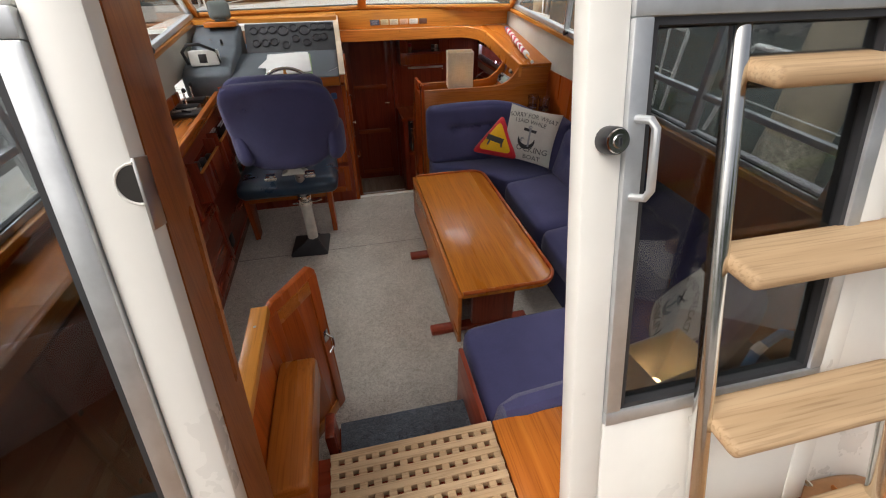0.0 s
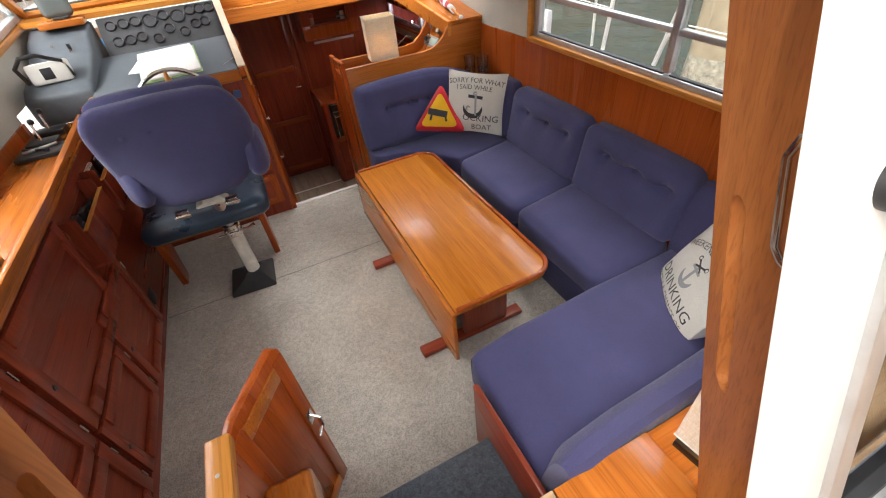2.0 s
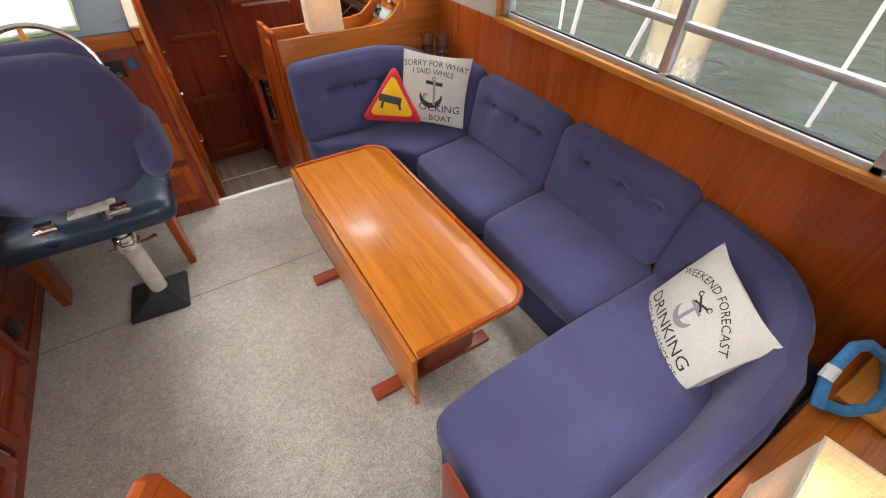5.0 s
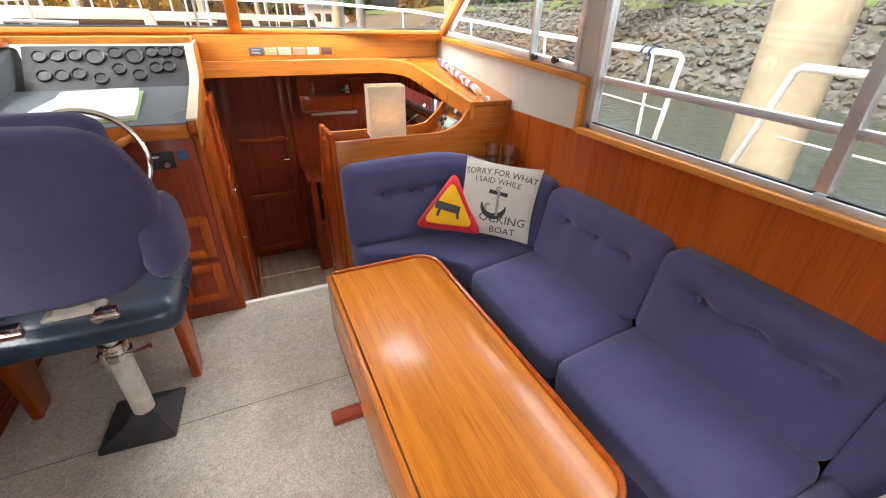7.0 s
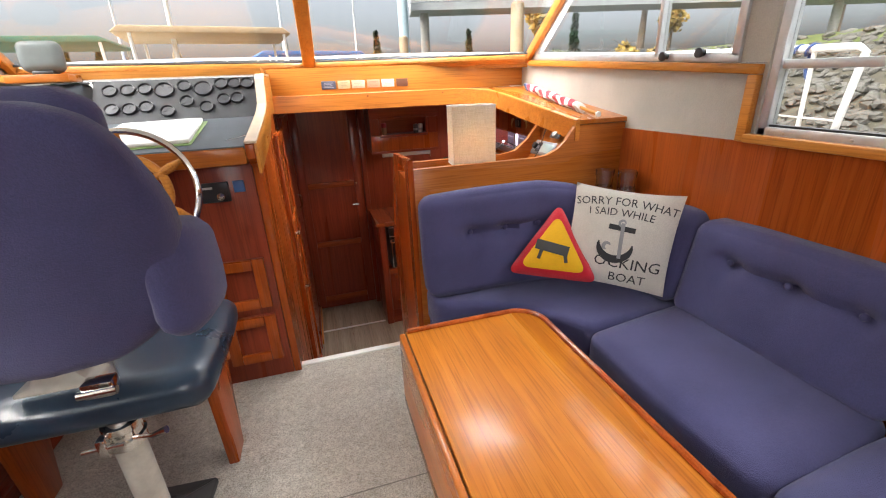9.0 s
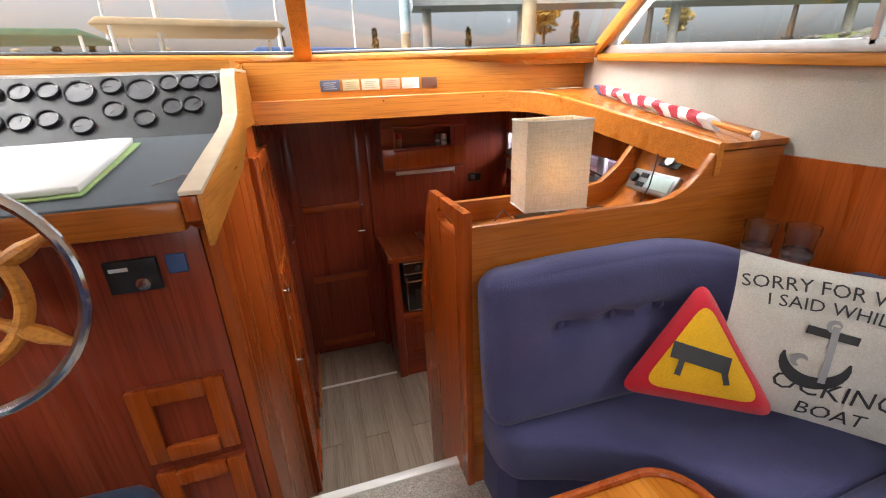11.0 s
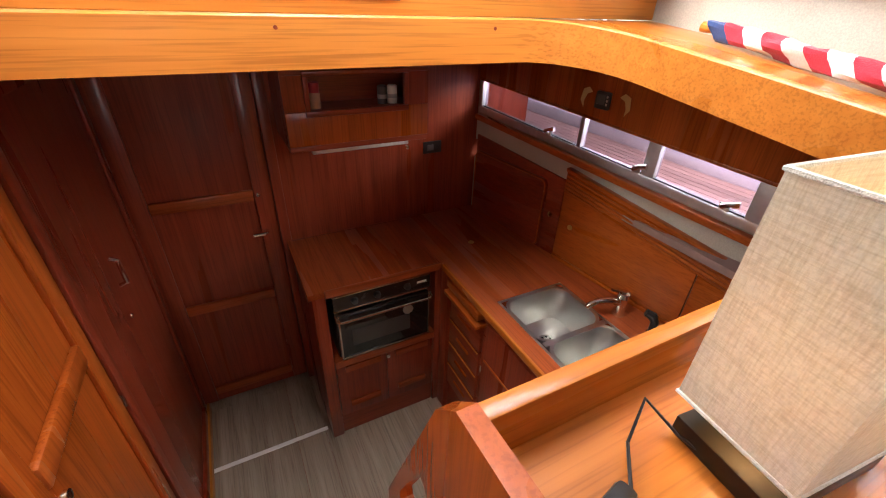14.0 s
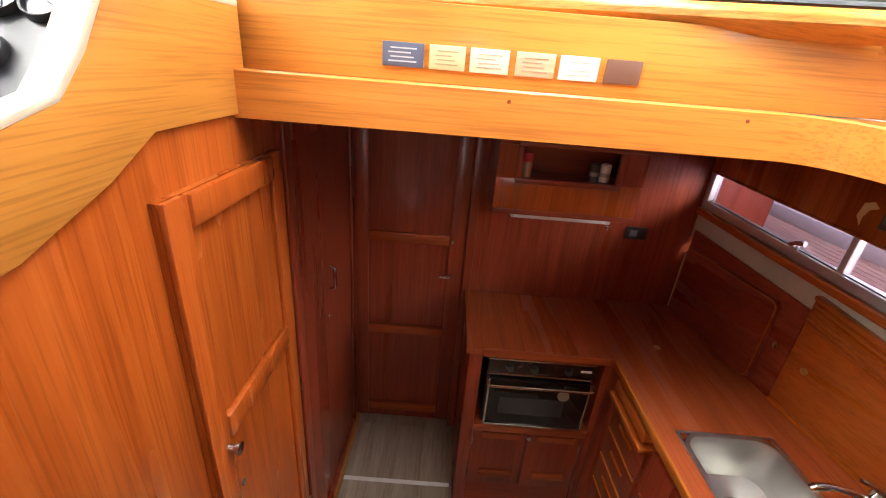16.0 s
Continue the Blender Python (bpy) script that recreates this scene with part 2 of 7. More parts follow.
def tube(path, r, sides=12, bm=None, closed=False):
    """A round bar along path; r one radius or one for each point."""
    own = bmesh.new()
    pts = [Vector(p) for p in path]
    n = len(pts)
    rs = r if isinstance(r, (list, tuple)) else [r] * n
    rings, side = [], None
    for i, p in enumerate(pts):
        d = (pts[(i + 1) % n] - pts[i - 1]) if closed else (pts[min(i + 1, n - 1)] - pts[max(i - 1, 0)])
        d.normalize()
        if side is None:
            side = d.orthogonal().normalized()
        side = (side - d * side.dot(d)).normalized()
        up = d.cross(side)
        rings.append([own.verts.new(p + (side * math.cos(k * math.tau / sides) + up * math.sin(k * math.tau / sides)) * rs[i]) for k in range(sides)])
    for i in range(n if closed else n - 1):
        a, c = rings[i], rings[(i + 1) % n]
        for k in range(sides):
            own.faces.new((a[k], a[(k + 1) % sides], c[(k + 1) % sides], c[k]))
    if not closed:
        own.faces.new(rings[0][::-1]), own.faces.new(rings[-1])
    return joined(bm, own)


def arc(c, r, a0, a1, n=8):
    return [(c[0] + r * math.cos(radians(a0 + (a1 - a0) * i / n)), c[1] + r * math.sin(radians(a0 + (a1 - a0) * i / n))) for i in range(n + 1)]


def slab_round(x0, x1, y0, y1, radii):
    """A rectangle's outline with a radius for each corner: (x0,y0), (x1,y0), (x1,y1), (x0,y1)."""
    out = []
    for (cx, cy, a), r in zip(((x0, y0, 180), (x1, y0, 270), (x1, y1, 0), (x0, y1, 90)), radii):
        if r <= 0:
            out.append((cx, cy))
        else:
            out += arc((cx + (r if cx == x0 else -r), cy + (r if cy == y0 else -r)), r, a, a + 90, 8)
    return out


def cushion(x0, x1, y0, y1, z0, z1, r=0.05, puff=0.012, cuts=10, bm=None):
    """A soft box: rounded edges and faces that swell in the middle."""
    own = bmesh.new()
    bmesh.ops.create_cube(own, size=2)
    bmesh.ops.subdivide_edges(own, edges=own.edges[:], cuts=cuts, use_grid_fill=True)
    h = Vector(((x1 - x0) / 2, (y1 - y0) / 2, (z1 - z0) / 2))
    c = Vector(((x0 + x1) / 2, (y0 + y1) / 2, (z0 + z1) / 2))
    rr = min(r, *h)
    for v in own.verts:
        u = v.co.copy()
        p = Vector((math.copysign(abs(u[i]) ** 0.75, u[i]) * h[i] for i in range(3)))
        core = Vector((max(-(h[i] - rr), min(h[i] - rr, p[i])) for i in range(3)))
        d = p - core
        if d.length > 0:
            p = core + d.normalized() * rr
        swell = (1 - u.x ** 2) * (1 - u.y ** 2) + (1 - u.y ** 2) * (1 - u.z ** 2) + (1 - u.x ** 2) * (1 - u.z ** 2)
        big = max(range(3), key=lambda i: abs(u[i]))
        p[big] += math.copysign(puff * (swell - 0) * 0.8, u[big]) if swell > 0 else 0
        p += noise.noise_vector((p + c) * 6) * 0.003
        v.co = p + c
    return joined(bm, own)


def lathe(profile, at, axis="z", n=24, bm=None):
    """Spins (radius, height) pairs about axis through at."""
    own = bmesh.new()
    rings = []
    for r, h in profile:
        ring = []
        for k in range(n):
            a = k * math.tau / n
            p = {"z": (r * math.cos(a), r * math.sin(a), h), "y": (r * math.cos(a), h, r * math.sin(a)), "x": (h, r * math.cos(a), r * math.sin(a))}[axis]
            ring.append(own.verts.new(Vector(p) + Vector(at)))
        rings.append(ring)
    for a, b in zip(rings, rings[1:]):
        for k in range(n):
            own.faces.new((a[k], a[(k + 1) % n], b[(k + 1) % n], b[k]))
    own.faces.new(rings[0]), own.faces.new(rings[-1][::-1])
    bmesh.ops.remove_doubles(own, verts=own.verts, dist=1e-5)
    return joined(bm, own)


def holed(outer, holes, a, b, bm=None):
    """A board in the x,z plane, from y = a to y = b, with openings through it."""
    own = bmesh.new()
    for l in [outer] + list(holes):
        vs = [own.verts.new((p[0], a, p[1])) for p in l]
        for i in range(len(vs)):
            own.edges.new((vs[i], vs[(i + 1) % len(vs)]))
    bmesh.ops.triangle_fill(own, use_beauty=True, use_dissolve=False, edges=own.edges[:], normal=(0, -1, 0))
    def inside(p, l):
        hit = False
        for i in range(len(l)):
            (ax, ay), (cx, cy) = l[i], l[(i + 1) % len(l)]
            if (ay > p.z) != (cy > p.z) and p.x < (cx - ax) * (p.z - ay) / (cy - ay) + ax:
                hit = not hit
        return hit
    filled = [f for f in own.faces if any(inside(f.calc_center_median(), l) for l in holes)]
    bmesh.ops.delete(own, geom=filled, context="FACES_ONLY")
    out = bmesh.ops.extrude_face_region(own, geom=own.faces[:], use_keep_orig=True)
    bmesh.ops.translate(own, verts=[v for v in out["geom"] if isinstance(v, bmesh.types.BMVert)], vec=(0, b - a, 0))
    bmesh.ops.recalc_face_normals(own, faces=own.faces)
    return joined(bm, own)


def turned(bm, m):
    bmesh.ops.transform(bm, matrix=m, verts=bm.verts)
    return bm


# ---- the boat's shell ----
CL = 0.24           # centre line
HALF = 1.36         # half the saloon's width
GF = -0.725         # galley sole
DECK = 0.53         # aft deck
S = dict(kind="structure")


def bar(p, q, w, d, up=(0, 0, 1), bevel=0.0, bm=None):
    """A straight bar from p to q, w wide across up and d deep along up."""
    p, q = Vector(p), Vector(q)
    z = (q - p).normalized()
    u = Vector(up)
    y = (u - z * u.dot(z)).normalized()
    x = y.cross(z)
    m = Matrix((x, y, z)).transposed().to_4x4()
    m.translation = p
    return joined(bm, turned(box(-w / 2, w / 2, -d / 2, d / 2, 0, (q - p).length, bevel), m))


carpet = single("floor_saloon", box(-0.90, 1.62, -2.6, 0.0, -0.03, 0.0), CARPET, "beige cut-pile carpet on the saloon sole", "carpet", **S)
part("seam", box(-0.88, 0.55, -0.755, -0.752, 0.0, 0.002), cloth("carpet_seam", (0.24, 0.215, 0.185), 200), carpet)
single("sill", box(-0.01, 0.58, -0.004, 0.028, -0.03, 0.008, 0.003), WHITE, "white painted sill at the companionway", "sill", **S)
single("subfloor", box(-1.2, 1.9, -2.75, 0.03, -0.09, -0.032), MAHO_X, "plywood sole under the carpet", "floor", **S)
single("riser_companionway", box(-0.03, 0.58, 0.0, 0.03, GF, -0.033), MAHO_Z, "mahogany riser below the sill", "riser", **S)

for s, nm in ((1, "starboard"), (-1, "port")):
    x0 = CL + s * HALF
    xa, xb = sorted((x0, x0 + s * 0.05))
    w = prism([(-2.9, -0.1), (-0.07, -0.1), (-0.07, 1.02), (1.1, 1.02), (1.1, 1.34), (0.87, 1.335), (-0.66, 1.225), (-0.70, 1.225), (-0.70, 1.0), (-2.36, 0.97), (-2.72, 0.97)], "x", xa, xb)
    prism([(-0.70, 1.225), (-0.60, 1.232), (-0.60, 1.76), (-0.70, 1.76)], "x", xa, xb, bm=w)
    prism([(-2.66, 1.76), (0.26, 1.76), (0.10, 1.95), (-2.60, 1.95)], "x", xa, xb, bm=w)
    prism([(-2.85, 0.97), (-2.36, 0.97), (-2.36, 1.76), (-2.66, 1.76)], "x", xa, xb, bm=w)
    single("wall_" + nm, w, LINEN, "cabin side lined in pale linen vinyl", "wall", **S)
    p0, p1 = sorted((x0 - s * 0.012, x0 - s * 0.001))
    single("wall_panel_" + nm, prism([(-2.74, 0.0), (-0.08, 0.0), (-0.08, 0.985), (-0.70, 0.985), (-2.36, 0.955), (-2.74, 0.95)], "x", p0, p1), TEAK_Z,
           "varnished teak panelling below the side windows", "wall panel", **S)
    # wooden trim under the windows
    t = prism([(0.84, 1.30), (-0.69, 1.192), (-0.69, 1.222), (0.84, 1.332)], "x", *sorted((x0 - s * 0.03, x0 - s * 0.001)), bevel=0.004)
    prism([(-0.69, 0.985), (-0.655, 0.985), (-0.655, 1.192), (-0.69, 1.192)], "x", *sorted((x0 - s * 0.028, x0 - s * 0.001)), bevel=0.004, bm=t)
    prism([(-0.69, 0.985), (-0.69, 1.012), (-2.40, 0.985), (-2.40, 0.957)], "x", *sorted((x0 - s * 0.04, x0 - s * 0.001)), bevel=0.004, bm=t)
    single("trim_" + nm, t, BEAM_Y, "varnished wooden trim below the windows", "trim", **S)
    # aft window: frame, transom, mullion, four panes
    xf = (x0 - s * 0.012, x0 + s * 0.03)
    wn = thing("window_" + nm + "_aft", (x0, -1.5, 1.0), "large sliding saloon window in an aluminium frame", "window", **S)
    zb = lambda y: 1.005 + (y + 0.72) * 0.018
    def zline(y0, y1, za, zb_, h):
        return [(y0, za), (y1, zb_), (y1, zb_ + h), (y0, za + h)]
    part("bottom_rail", prism(zline(-0.715, -2.35, zb(-0.715), zb(-2.35), 0.032), "x", *sorted(xf), bevel=0.004), ALU, wn)
    part("top_rail", prism(zline(-0.715, -2.35, 1.725, 1.725, 0.035), "x", *sorted(xf), bevel=0.004), ALU, wn)
    part("stile", prism([(-0.715, zb(-0.715)), (-0.745, zb(-0.745)), (-0.745, 1.76), (-0.715, 1.76)], "x", *sorted(xf), bevel=0.004), ALU, wn)
    part("stile", prism([(-2.35, zb(-2.35)), (-2.315, zb(-2.315)), (-2.315, 1.76), (-2.35, 1.76)], "x", *sorted(xf), bevel=0.004), ALU, wn)
    part("mullion", prism([(-1.62, 1.03), (-1.655, 1.03), (-1.655, 1.73), (-1.62, 1.73)], "x", *sorted(xf), bevel=0.004), ALU, wn)
    for ya, yb in ((-0.745, -1.62), (-1.655, -2.315)):
        part("transom", prism(zline(ya, yb, 1.205 + (ya + 0.72) * 0.03, 1.205 + (yb + 0.72) * 0.03, 0.026), "x", *sorted((x0 - s * 0.006, x0 + s * 0.026)), bevel=0.003), ALU, wn)
        g = part("pane", prism([(ya, 1.02), (yb, 1.0), (yb, 1.735), (ya, 1.735)], "x", *sorted((x0 + s * 0.010, x0 + s * 0.015))), GLASS, wn)
        g.visible_shadow = False
        k = part("gasket", prism(zline(ya, yb, zb(ya) + 0.031, zb(yb) + 0.031, 0.007), "x", *sorted((x0 - s * 0.004, x0 + s * 0.02))), RUBBER, wn)
    for i in range(9):
        y = -0.80 - i * 0.18
        sc = lathe([(0.0, 0.0), (0.005, 0.0), (0.004, 0.002), (0.0, 0.003)], (0, 0, 0), "x", 8)
        part("screw", turned(sc, pose(xf[0] - s * 0.001, y, zb(y) + 0.016, 0, 0, 180 if s > 0 else 0)), STEEL, wn)
    # forward window
    wf = thing("window_" + nm + "_forward", (x0, 0.1, 1.23), "raked sliding window beside the windscreen", "window", **S)
    part("bottom_rail", prism([(0.86, 1.334), (-0.60, 1.230), (-0.60, 1.262), (0.80, 1.364)], "x", *sorted(xf), bevel=0.004), ALU, wf)
    part("stile", prism([(-0.60, 1.25), (-0.57, 1.25), (-0.57, 1.76), (-0.60, 1.76)], "x", *sorted(xf), bevel=0.004), ALU, wf)
    part("stile", prism([(0.86, 1.334), (0.80, 1.334), (0.23, 1.76), (0.29, 1.76)], "x", *sorted(xf), bevel=0.004), ALU, wf)
    part("top_rail", prism([(0.29, 1.73), (-0.60, 1.73), (-0.60, 1.76), (0.25, 1.76)], "x", *sorted(xf), bevel=0.004), ALU, wf)
    part("mullion", prism([(-0.22, 1.27), (-0.24, 1.27), (-0.24, 1.74), (-0.22, 1.74)], "x", *sorted(xf), bevel=0.004), ALU, wf)
    for ya, yb in ((-0.24, -0.57), (0.8, -0.22)):
        top = 0.25 if ya > 0 else ya
        g = part("pane", prism([(ya, 1.26 + 0.07 * max(ya, -0.2)), (yb, 1.245), (yb, 1.74), (top, 1.74)], "x", *sorted((x0 + s * 0.010, x0 + s * 0.015))), GLASS, wf)
        g.visible_shadow = False
    for y in (-0.29, -0.46):
        kb = lathe([(0.0, 0), (0.012, 0), (0.009, 0.012), (0.017, 0.016), (0.017, 0.026), (0.0, 0.028)], (0, 0, 0), "x", 12)
        part("knob", turned(kb, pose(xf[0], y, 1.272, 0, 0, 180 if s > 0 else 0)), BLACK, wf)

# roof with its lining
rf = prism([(CL - HALF - 0.05, -2.62), (CL + HALF + 0.05, -2.62), (CL + HALF + 0.05, 0.22), (CL, 0.50), (CL - HALF - 0.05, 0.22)], "z", 1.90, 2.0)
single("ceiling", rf, ROOF, "white cabin roof over the saloon", "ceiling", **S)

# windscreen: two raked panes in wooden frames
ws = thing("windscreen", (CL, 1.12, 1.33), "two-pane raked windscreen in varnished wooden frames", "window", **S)
RAKE = 1.385
def wsp(u, z):
    """A point of the windscreen: u from -1 (port) over 0 to 1, at height z."""
    return Vector((CL + u * HALF, 1.12 - 0.25 * abs(u) - (z - 1.335) * RAKE, z))
WZ = 1.88
nrm = Vector((0, 0.58, 0.81))
for s in (-1, 1):
    part("bottom_frame", bar(wsp(0, 1.345), wsp(s, 1.345), 0.05, 0.045, nrm, 0.006), BEAM_X, ws)
    part("top_frame", bar(wsp(0, WZ), wsp(s, WZ), 0.05, 0.05, nrm, 0.006), BEAM_X, ws)
    part("side_frame", bar(wsp(s, 1.335) + Vector((-s * 0.02, 0, 0)), wsp(s, WZ) + Vector((-s * 0.02, 0, 0)), 0.045, 0.05, nrm, 0.006), BEAM_Y, ws)
    g = bmesh.new()
    quad = [wsp(0.02 * s, 1.35), wsp(0.98 * s, 1.35), wsp(0.98 * s, WZ), wsp(0.02 * s, WZ)]
    lo = [g.verts.new(p) for p in quad]
    hi = [g.verts.new(p + nrm * 0.006) for p in quad]
    g.faces.new(lo), g.faces.new(hi[::-1])
    for i in range(4):
        g.faces.new((lo[i], hi[i], hi[(i + 1) % 4], lo[(i + 1) % 4]))
    part("pane", g, GLASS, ws).visible_shadow = False
    part("gasket", bar(wsp(0.02 * s, 1.372), wsp(0.98 * s, 1.372), 0.007, 0.012, nrm), RUBBER, ws)
part("post", bar(wsp(0, 1.335), wsp(0, WZ), 0.075, 0.05, nrm, 0.01), BEAM_Y, ws)

# dash shelf under the windscreen and the plaque board
sh = prism([(CL - HALF, 0.66), (0.0, 0.66), (0.0, 0.967), (1.6, 0.967), (1.6, 0.90), (CL + HALF, 0.90), (CL, 1.16), (CL - HALF, 0.91)], "z", 1.295, 1.325)
single("dash_shelf", sh, BEAM_X, "varnished teak shelf under the windscreen", "shelf", **S)
single("plaque_board", box(0.002, 1.595, 0.965, 0.985, 1.185, 1.330, 0.002), BEAM_X, "golden varnished board below the windscreen", "panel", **S)

# beam round the galley opening: lip board across, turning aft along the starboard shelf
def shelf_z(y):
    return 1.186 - 0.148 * (0.91 - y) / 1.0
path = [(0.0, 0.91), (0.4, 0.912), (0.8, 0.914), (1.08, 0.913)] + [(1.08 + 0.22 * math.sin(radians(a)), 0.693 + 0.22 * math.cos(radians(a))) for a in range(10, 91, 10)] + [(1.31, 0.5), (1.32, 0.2), (1.332, -0.09)]
bm_ = bmesh.new()
rows_ = []
for i, (x, y) in enumerate(path):
    a, b = Vector(path[max(i - 1, 0)]), Vector(path[min(i + 1, len(path) - 1)])
    d = (b - a).normalized()
    n_ = Vector((-d.y, d.x))
    zt = 1.186 if i < 4 else shelf_z(y)
    zt = max(zt, shelf_z(0.9)) if i < 4 else zt
    hgt = 0.093
    rows_.append([bm_.verts.new((x + n_.x * o, y + n_.y * o, zt + dz)) for o, dz in ((0, -hgt), (0, -0.004), (0.004, 0), (0.022, 0), (0.022, -hgt))])
for a, b in zip(rows_, rows_[1:]):
    for k in range(5):
        bm_.faces.new((a[k], a[(k + 1) % 5], b[(k + 1) % 5], b[k]))
bm_.faces.new(rows_[0]), bm_.faces.new(rows_[-1][::-1])
single("beam", bm_, wood("golden_teak_lip", (0.44, 0.135, 0.02), (0.56, 0.19, 0.03), (0.66, 0.25, 0.05), "x", 0.3, 0.4), "golden varnished beam curving round the galley opening", "beam", **S)
# ledge behind the lip and the starboard shelf
lg = bmesh.new()
rows_ = []
for i, (x, y) in enumerate(path):
    a, b = Vector(path[max(i - 1, 0)]), Vector(path[min(i + 1, len(path) - 1)])
    d = (b - a).normalized()
    n_ = Vector((-d.y, d.x))
    inner = Vector((x, y)) + n_ * 0.021
    outer = Vector((x, 0.966)) if i < 4 else Vector((1.599, min(0.966, y + (0.26 if 3 < i < 12 else 0))))
    if i in (4, 5, 6):
        outer = Vector((x + 0.1 * (i - 3), 0.966))
    z = 1.186 if i < 4 else shelf_z(y)
    zo = 1.186 if outer.y > 0.9 else shelf_z(outer.y)
    rows_.append([lg.verts.new((inner.x, inner.y, z - 0.003)), lg.verts.new((outer.x, outer.y, zo - 0.003)), lg.verts.new((outer.x, outer.y, zo - 0.022)), lg.verts.new((inner.x, inner.y, z - 0.022))])
for a, b in zip(rows_, rows_[1:]):
    for k in range(4):
        lg.faces.new((a[k], a[(k + 1) % 4], b[(k + 1) % 4], b[k]))
lg.faces.new(rows_[0]), lg.faces.new(rows_[-1][::-1])
single("starboard_shelf", lg, TEAK_Y, "varnished shelf running aft from the beam", "shelf", **S)

# ---- bulkhead between the saloon sofa and the galley, with the lamp shelf ----
out = [(0.58, GF), (1.6, GF), (1.6, 1.012), (1.335, 1.012), (1.315, 0.985), (1.29, 0.95), (1.25, 0.915), (1.20, 0.893), (1.14, 0.885), (0.58, 0.885)]
single("bulkhead_sofa", prism(out, "y", -0.085, -0.06, 0.003), TEAK_X, "teak bulkhead behind the sofa, curving up to the shelf", "bulkhead", **S)
out2 = [(0.58, 0.79), (1.18, 0.79), (1.26, 0.82), (1.33, 0.90), (1.37, 1.0), (1.40, 1.0), (1.40, 0.77), (0.58, 0.77)]
single("lamp_shelf", prism(out2, "y", -0.06, 0.235), TEAK_X, "varnished shelf over the galley bulkhead", "shelf", **S)
out3 = [(0.58, GF), (1.34, GF), (1.34, 1.0), (1.325, 1.0), (1.27, 0.93), (1.20, 0.875), (1.12, 0.862), (0.58, 0.862)]
single("bulkhead_galley", prism(out3, "y", 0.235, 0.26, 0.003), TEAK_X, "teak lip and bulkhead on the galley side", "bulkhead", **S)
# end panel with its hand grips
ep = bmesh.new()
grip = [(0.145, 0.868), (0.137, 0.848), (0.0, 0.838), (-0.02, 0.848), (-0.02, 0.868), (0.0, 0.880), (0.130, 0.884)]
rake_slot = [(0.285, 0.700), (0.302, 0.706), (0.375, 0.540), (0.372, 0.520), (0.357, 0.516), (0.345, 0.530), (0.276, 0.682)]
holed([(-0.090, GF), (0.37, GF), (0.435, 0.45), (0.262, 0.875), (0.225, 0.915), (-0.090, 0.925)], [grip, rake_slot], -0.580, -0.558, bm=ep)
turned(ep, Matrix.Rotation(radians(90), 4, "Z"))
single("end_panel", ep, TEAK_Z, "varnished teak end panel with a hand slot beside the companionway", "panel", **S)

# ---- galley shell ----
single("floor_galley", box(-0.05, 1.9, 0.03, 2.0, GF - 0.04, GF - 0.012), MAHO_Y, "galley subfloor under the planks", "floor", **S)
single("wall_galley_forward", box(-0.05, 1.95, 1.92, 1.96, GF, 1.22), MAHO_Z, "mahogany bulkhead forward of the galley", "wall", **S)
single("wall_galley_inner", box(0.585, 1.75, 1.875, 1.918, GF, 1.2), MAHO_Z, "mahogany panelling above the cooker counter", "wall panel", **S)
GA, GB = Vector((1.846, 0.0)), Vector((1.60, 1.87))
gdir = (GB - GA).normalized()
GM = Matrix.Translation((GA.x, GA.y, 0)) @ Matrix.Rotation(math.atan2(gdir.y, gdir.x), 4, "Z")
GL = (GB - GA).length
def gal(x0, x1, z0, z1, d0, d1, bevel=0.0, rise=0.0):
    """A box on the galley's starboard side: along, up, and d towards the room; it climbs forward by rise."""
    bm = box(x0, x1, d0, d1, z0, z1, bevel)
    for v in bm.verts:
        v.co.z += rise * (v.co.x - 0.5)
    return turned(bm, GM)
RISE = 0.065
gw = joined(gal(-0.1, GL + 0.1, GF, 0.50, -0.04, 0.0), gal(-0.1, GL + 0.1, 0.5003, 0.648, -0.04, 0.0, 0, RISE))
joined(gw, gal(-0.1, GL + 0.1, 0.815, 1.08, -0.04, 0.0, 0, RISE))
joined(gw, gal(-0.1, 0.515, 0.6483, 0.8147, -0.04, 0.0, 0, RISE))
joined(gw, gal(1.865, GL + 0.1, 0.6483, 0.8147, -0.04, 0.0, 0, RISE))
single("wall_galley_starboard", gw, LINEN, "hull side of the galley lined in pale vinyl", "wall", **S)
single("coaming", box(1.605, 1.93, -0.10, 0.98, 1.022, 1.05), WHITE, "white cabin coaming over the galley side", "deck", **S)
single("bulkhead_wing", box(1.601, 1.93, -0.10, -0.07, GF, 1.022), LINEN, "end of the galley side", "wall", **S)
sdk = single("side_deck", box(1.70, 2.42, -2.9, 3.0, 0.52, 0.545), plain("side_deck_paint", (0.30, 0.20, 0.18), 0.7, 0, 0.2, 6), "red-brown planked side deck outside the galley window", "deck", **S)
DECKP = wood("side_deck_teak", (0.40, 0.26, 0.22), (0.50, 0.34, 0.29), (0.58, 0.42, 0.36), "y", 0.7, 0.0)
for i in range(11):
    part("plank", box(1.93 + i * 0.045, 1.971 + i * 0.045, -2.9, 3.0, 0.545, 0.556), DECKP, sdk)
single("bulwark", joined(box(2.42, 2.48, -2.9, 0.25, 0.30, 0.68, 0.012), joined(box(2.42, 2.48, 0.2502, 3.0, 0.30, 0.88, 0.012), box(2.385, 2.425, -2.9, 3.0, 0.55, 0.63, 0.015))), plain("bulwark_paint", (0.60, 0.59, 0.62), 0.5), "white bulwark along the side deck", "bulwark", **S)

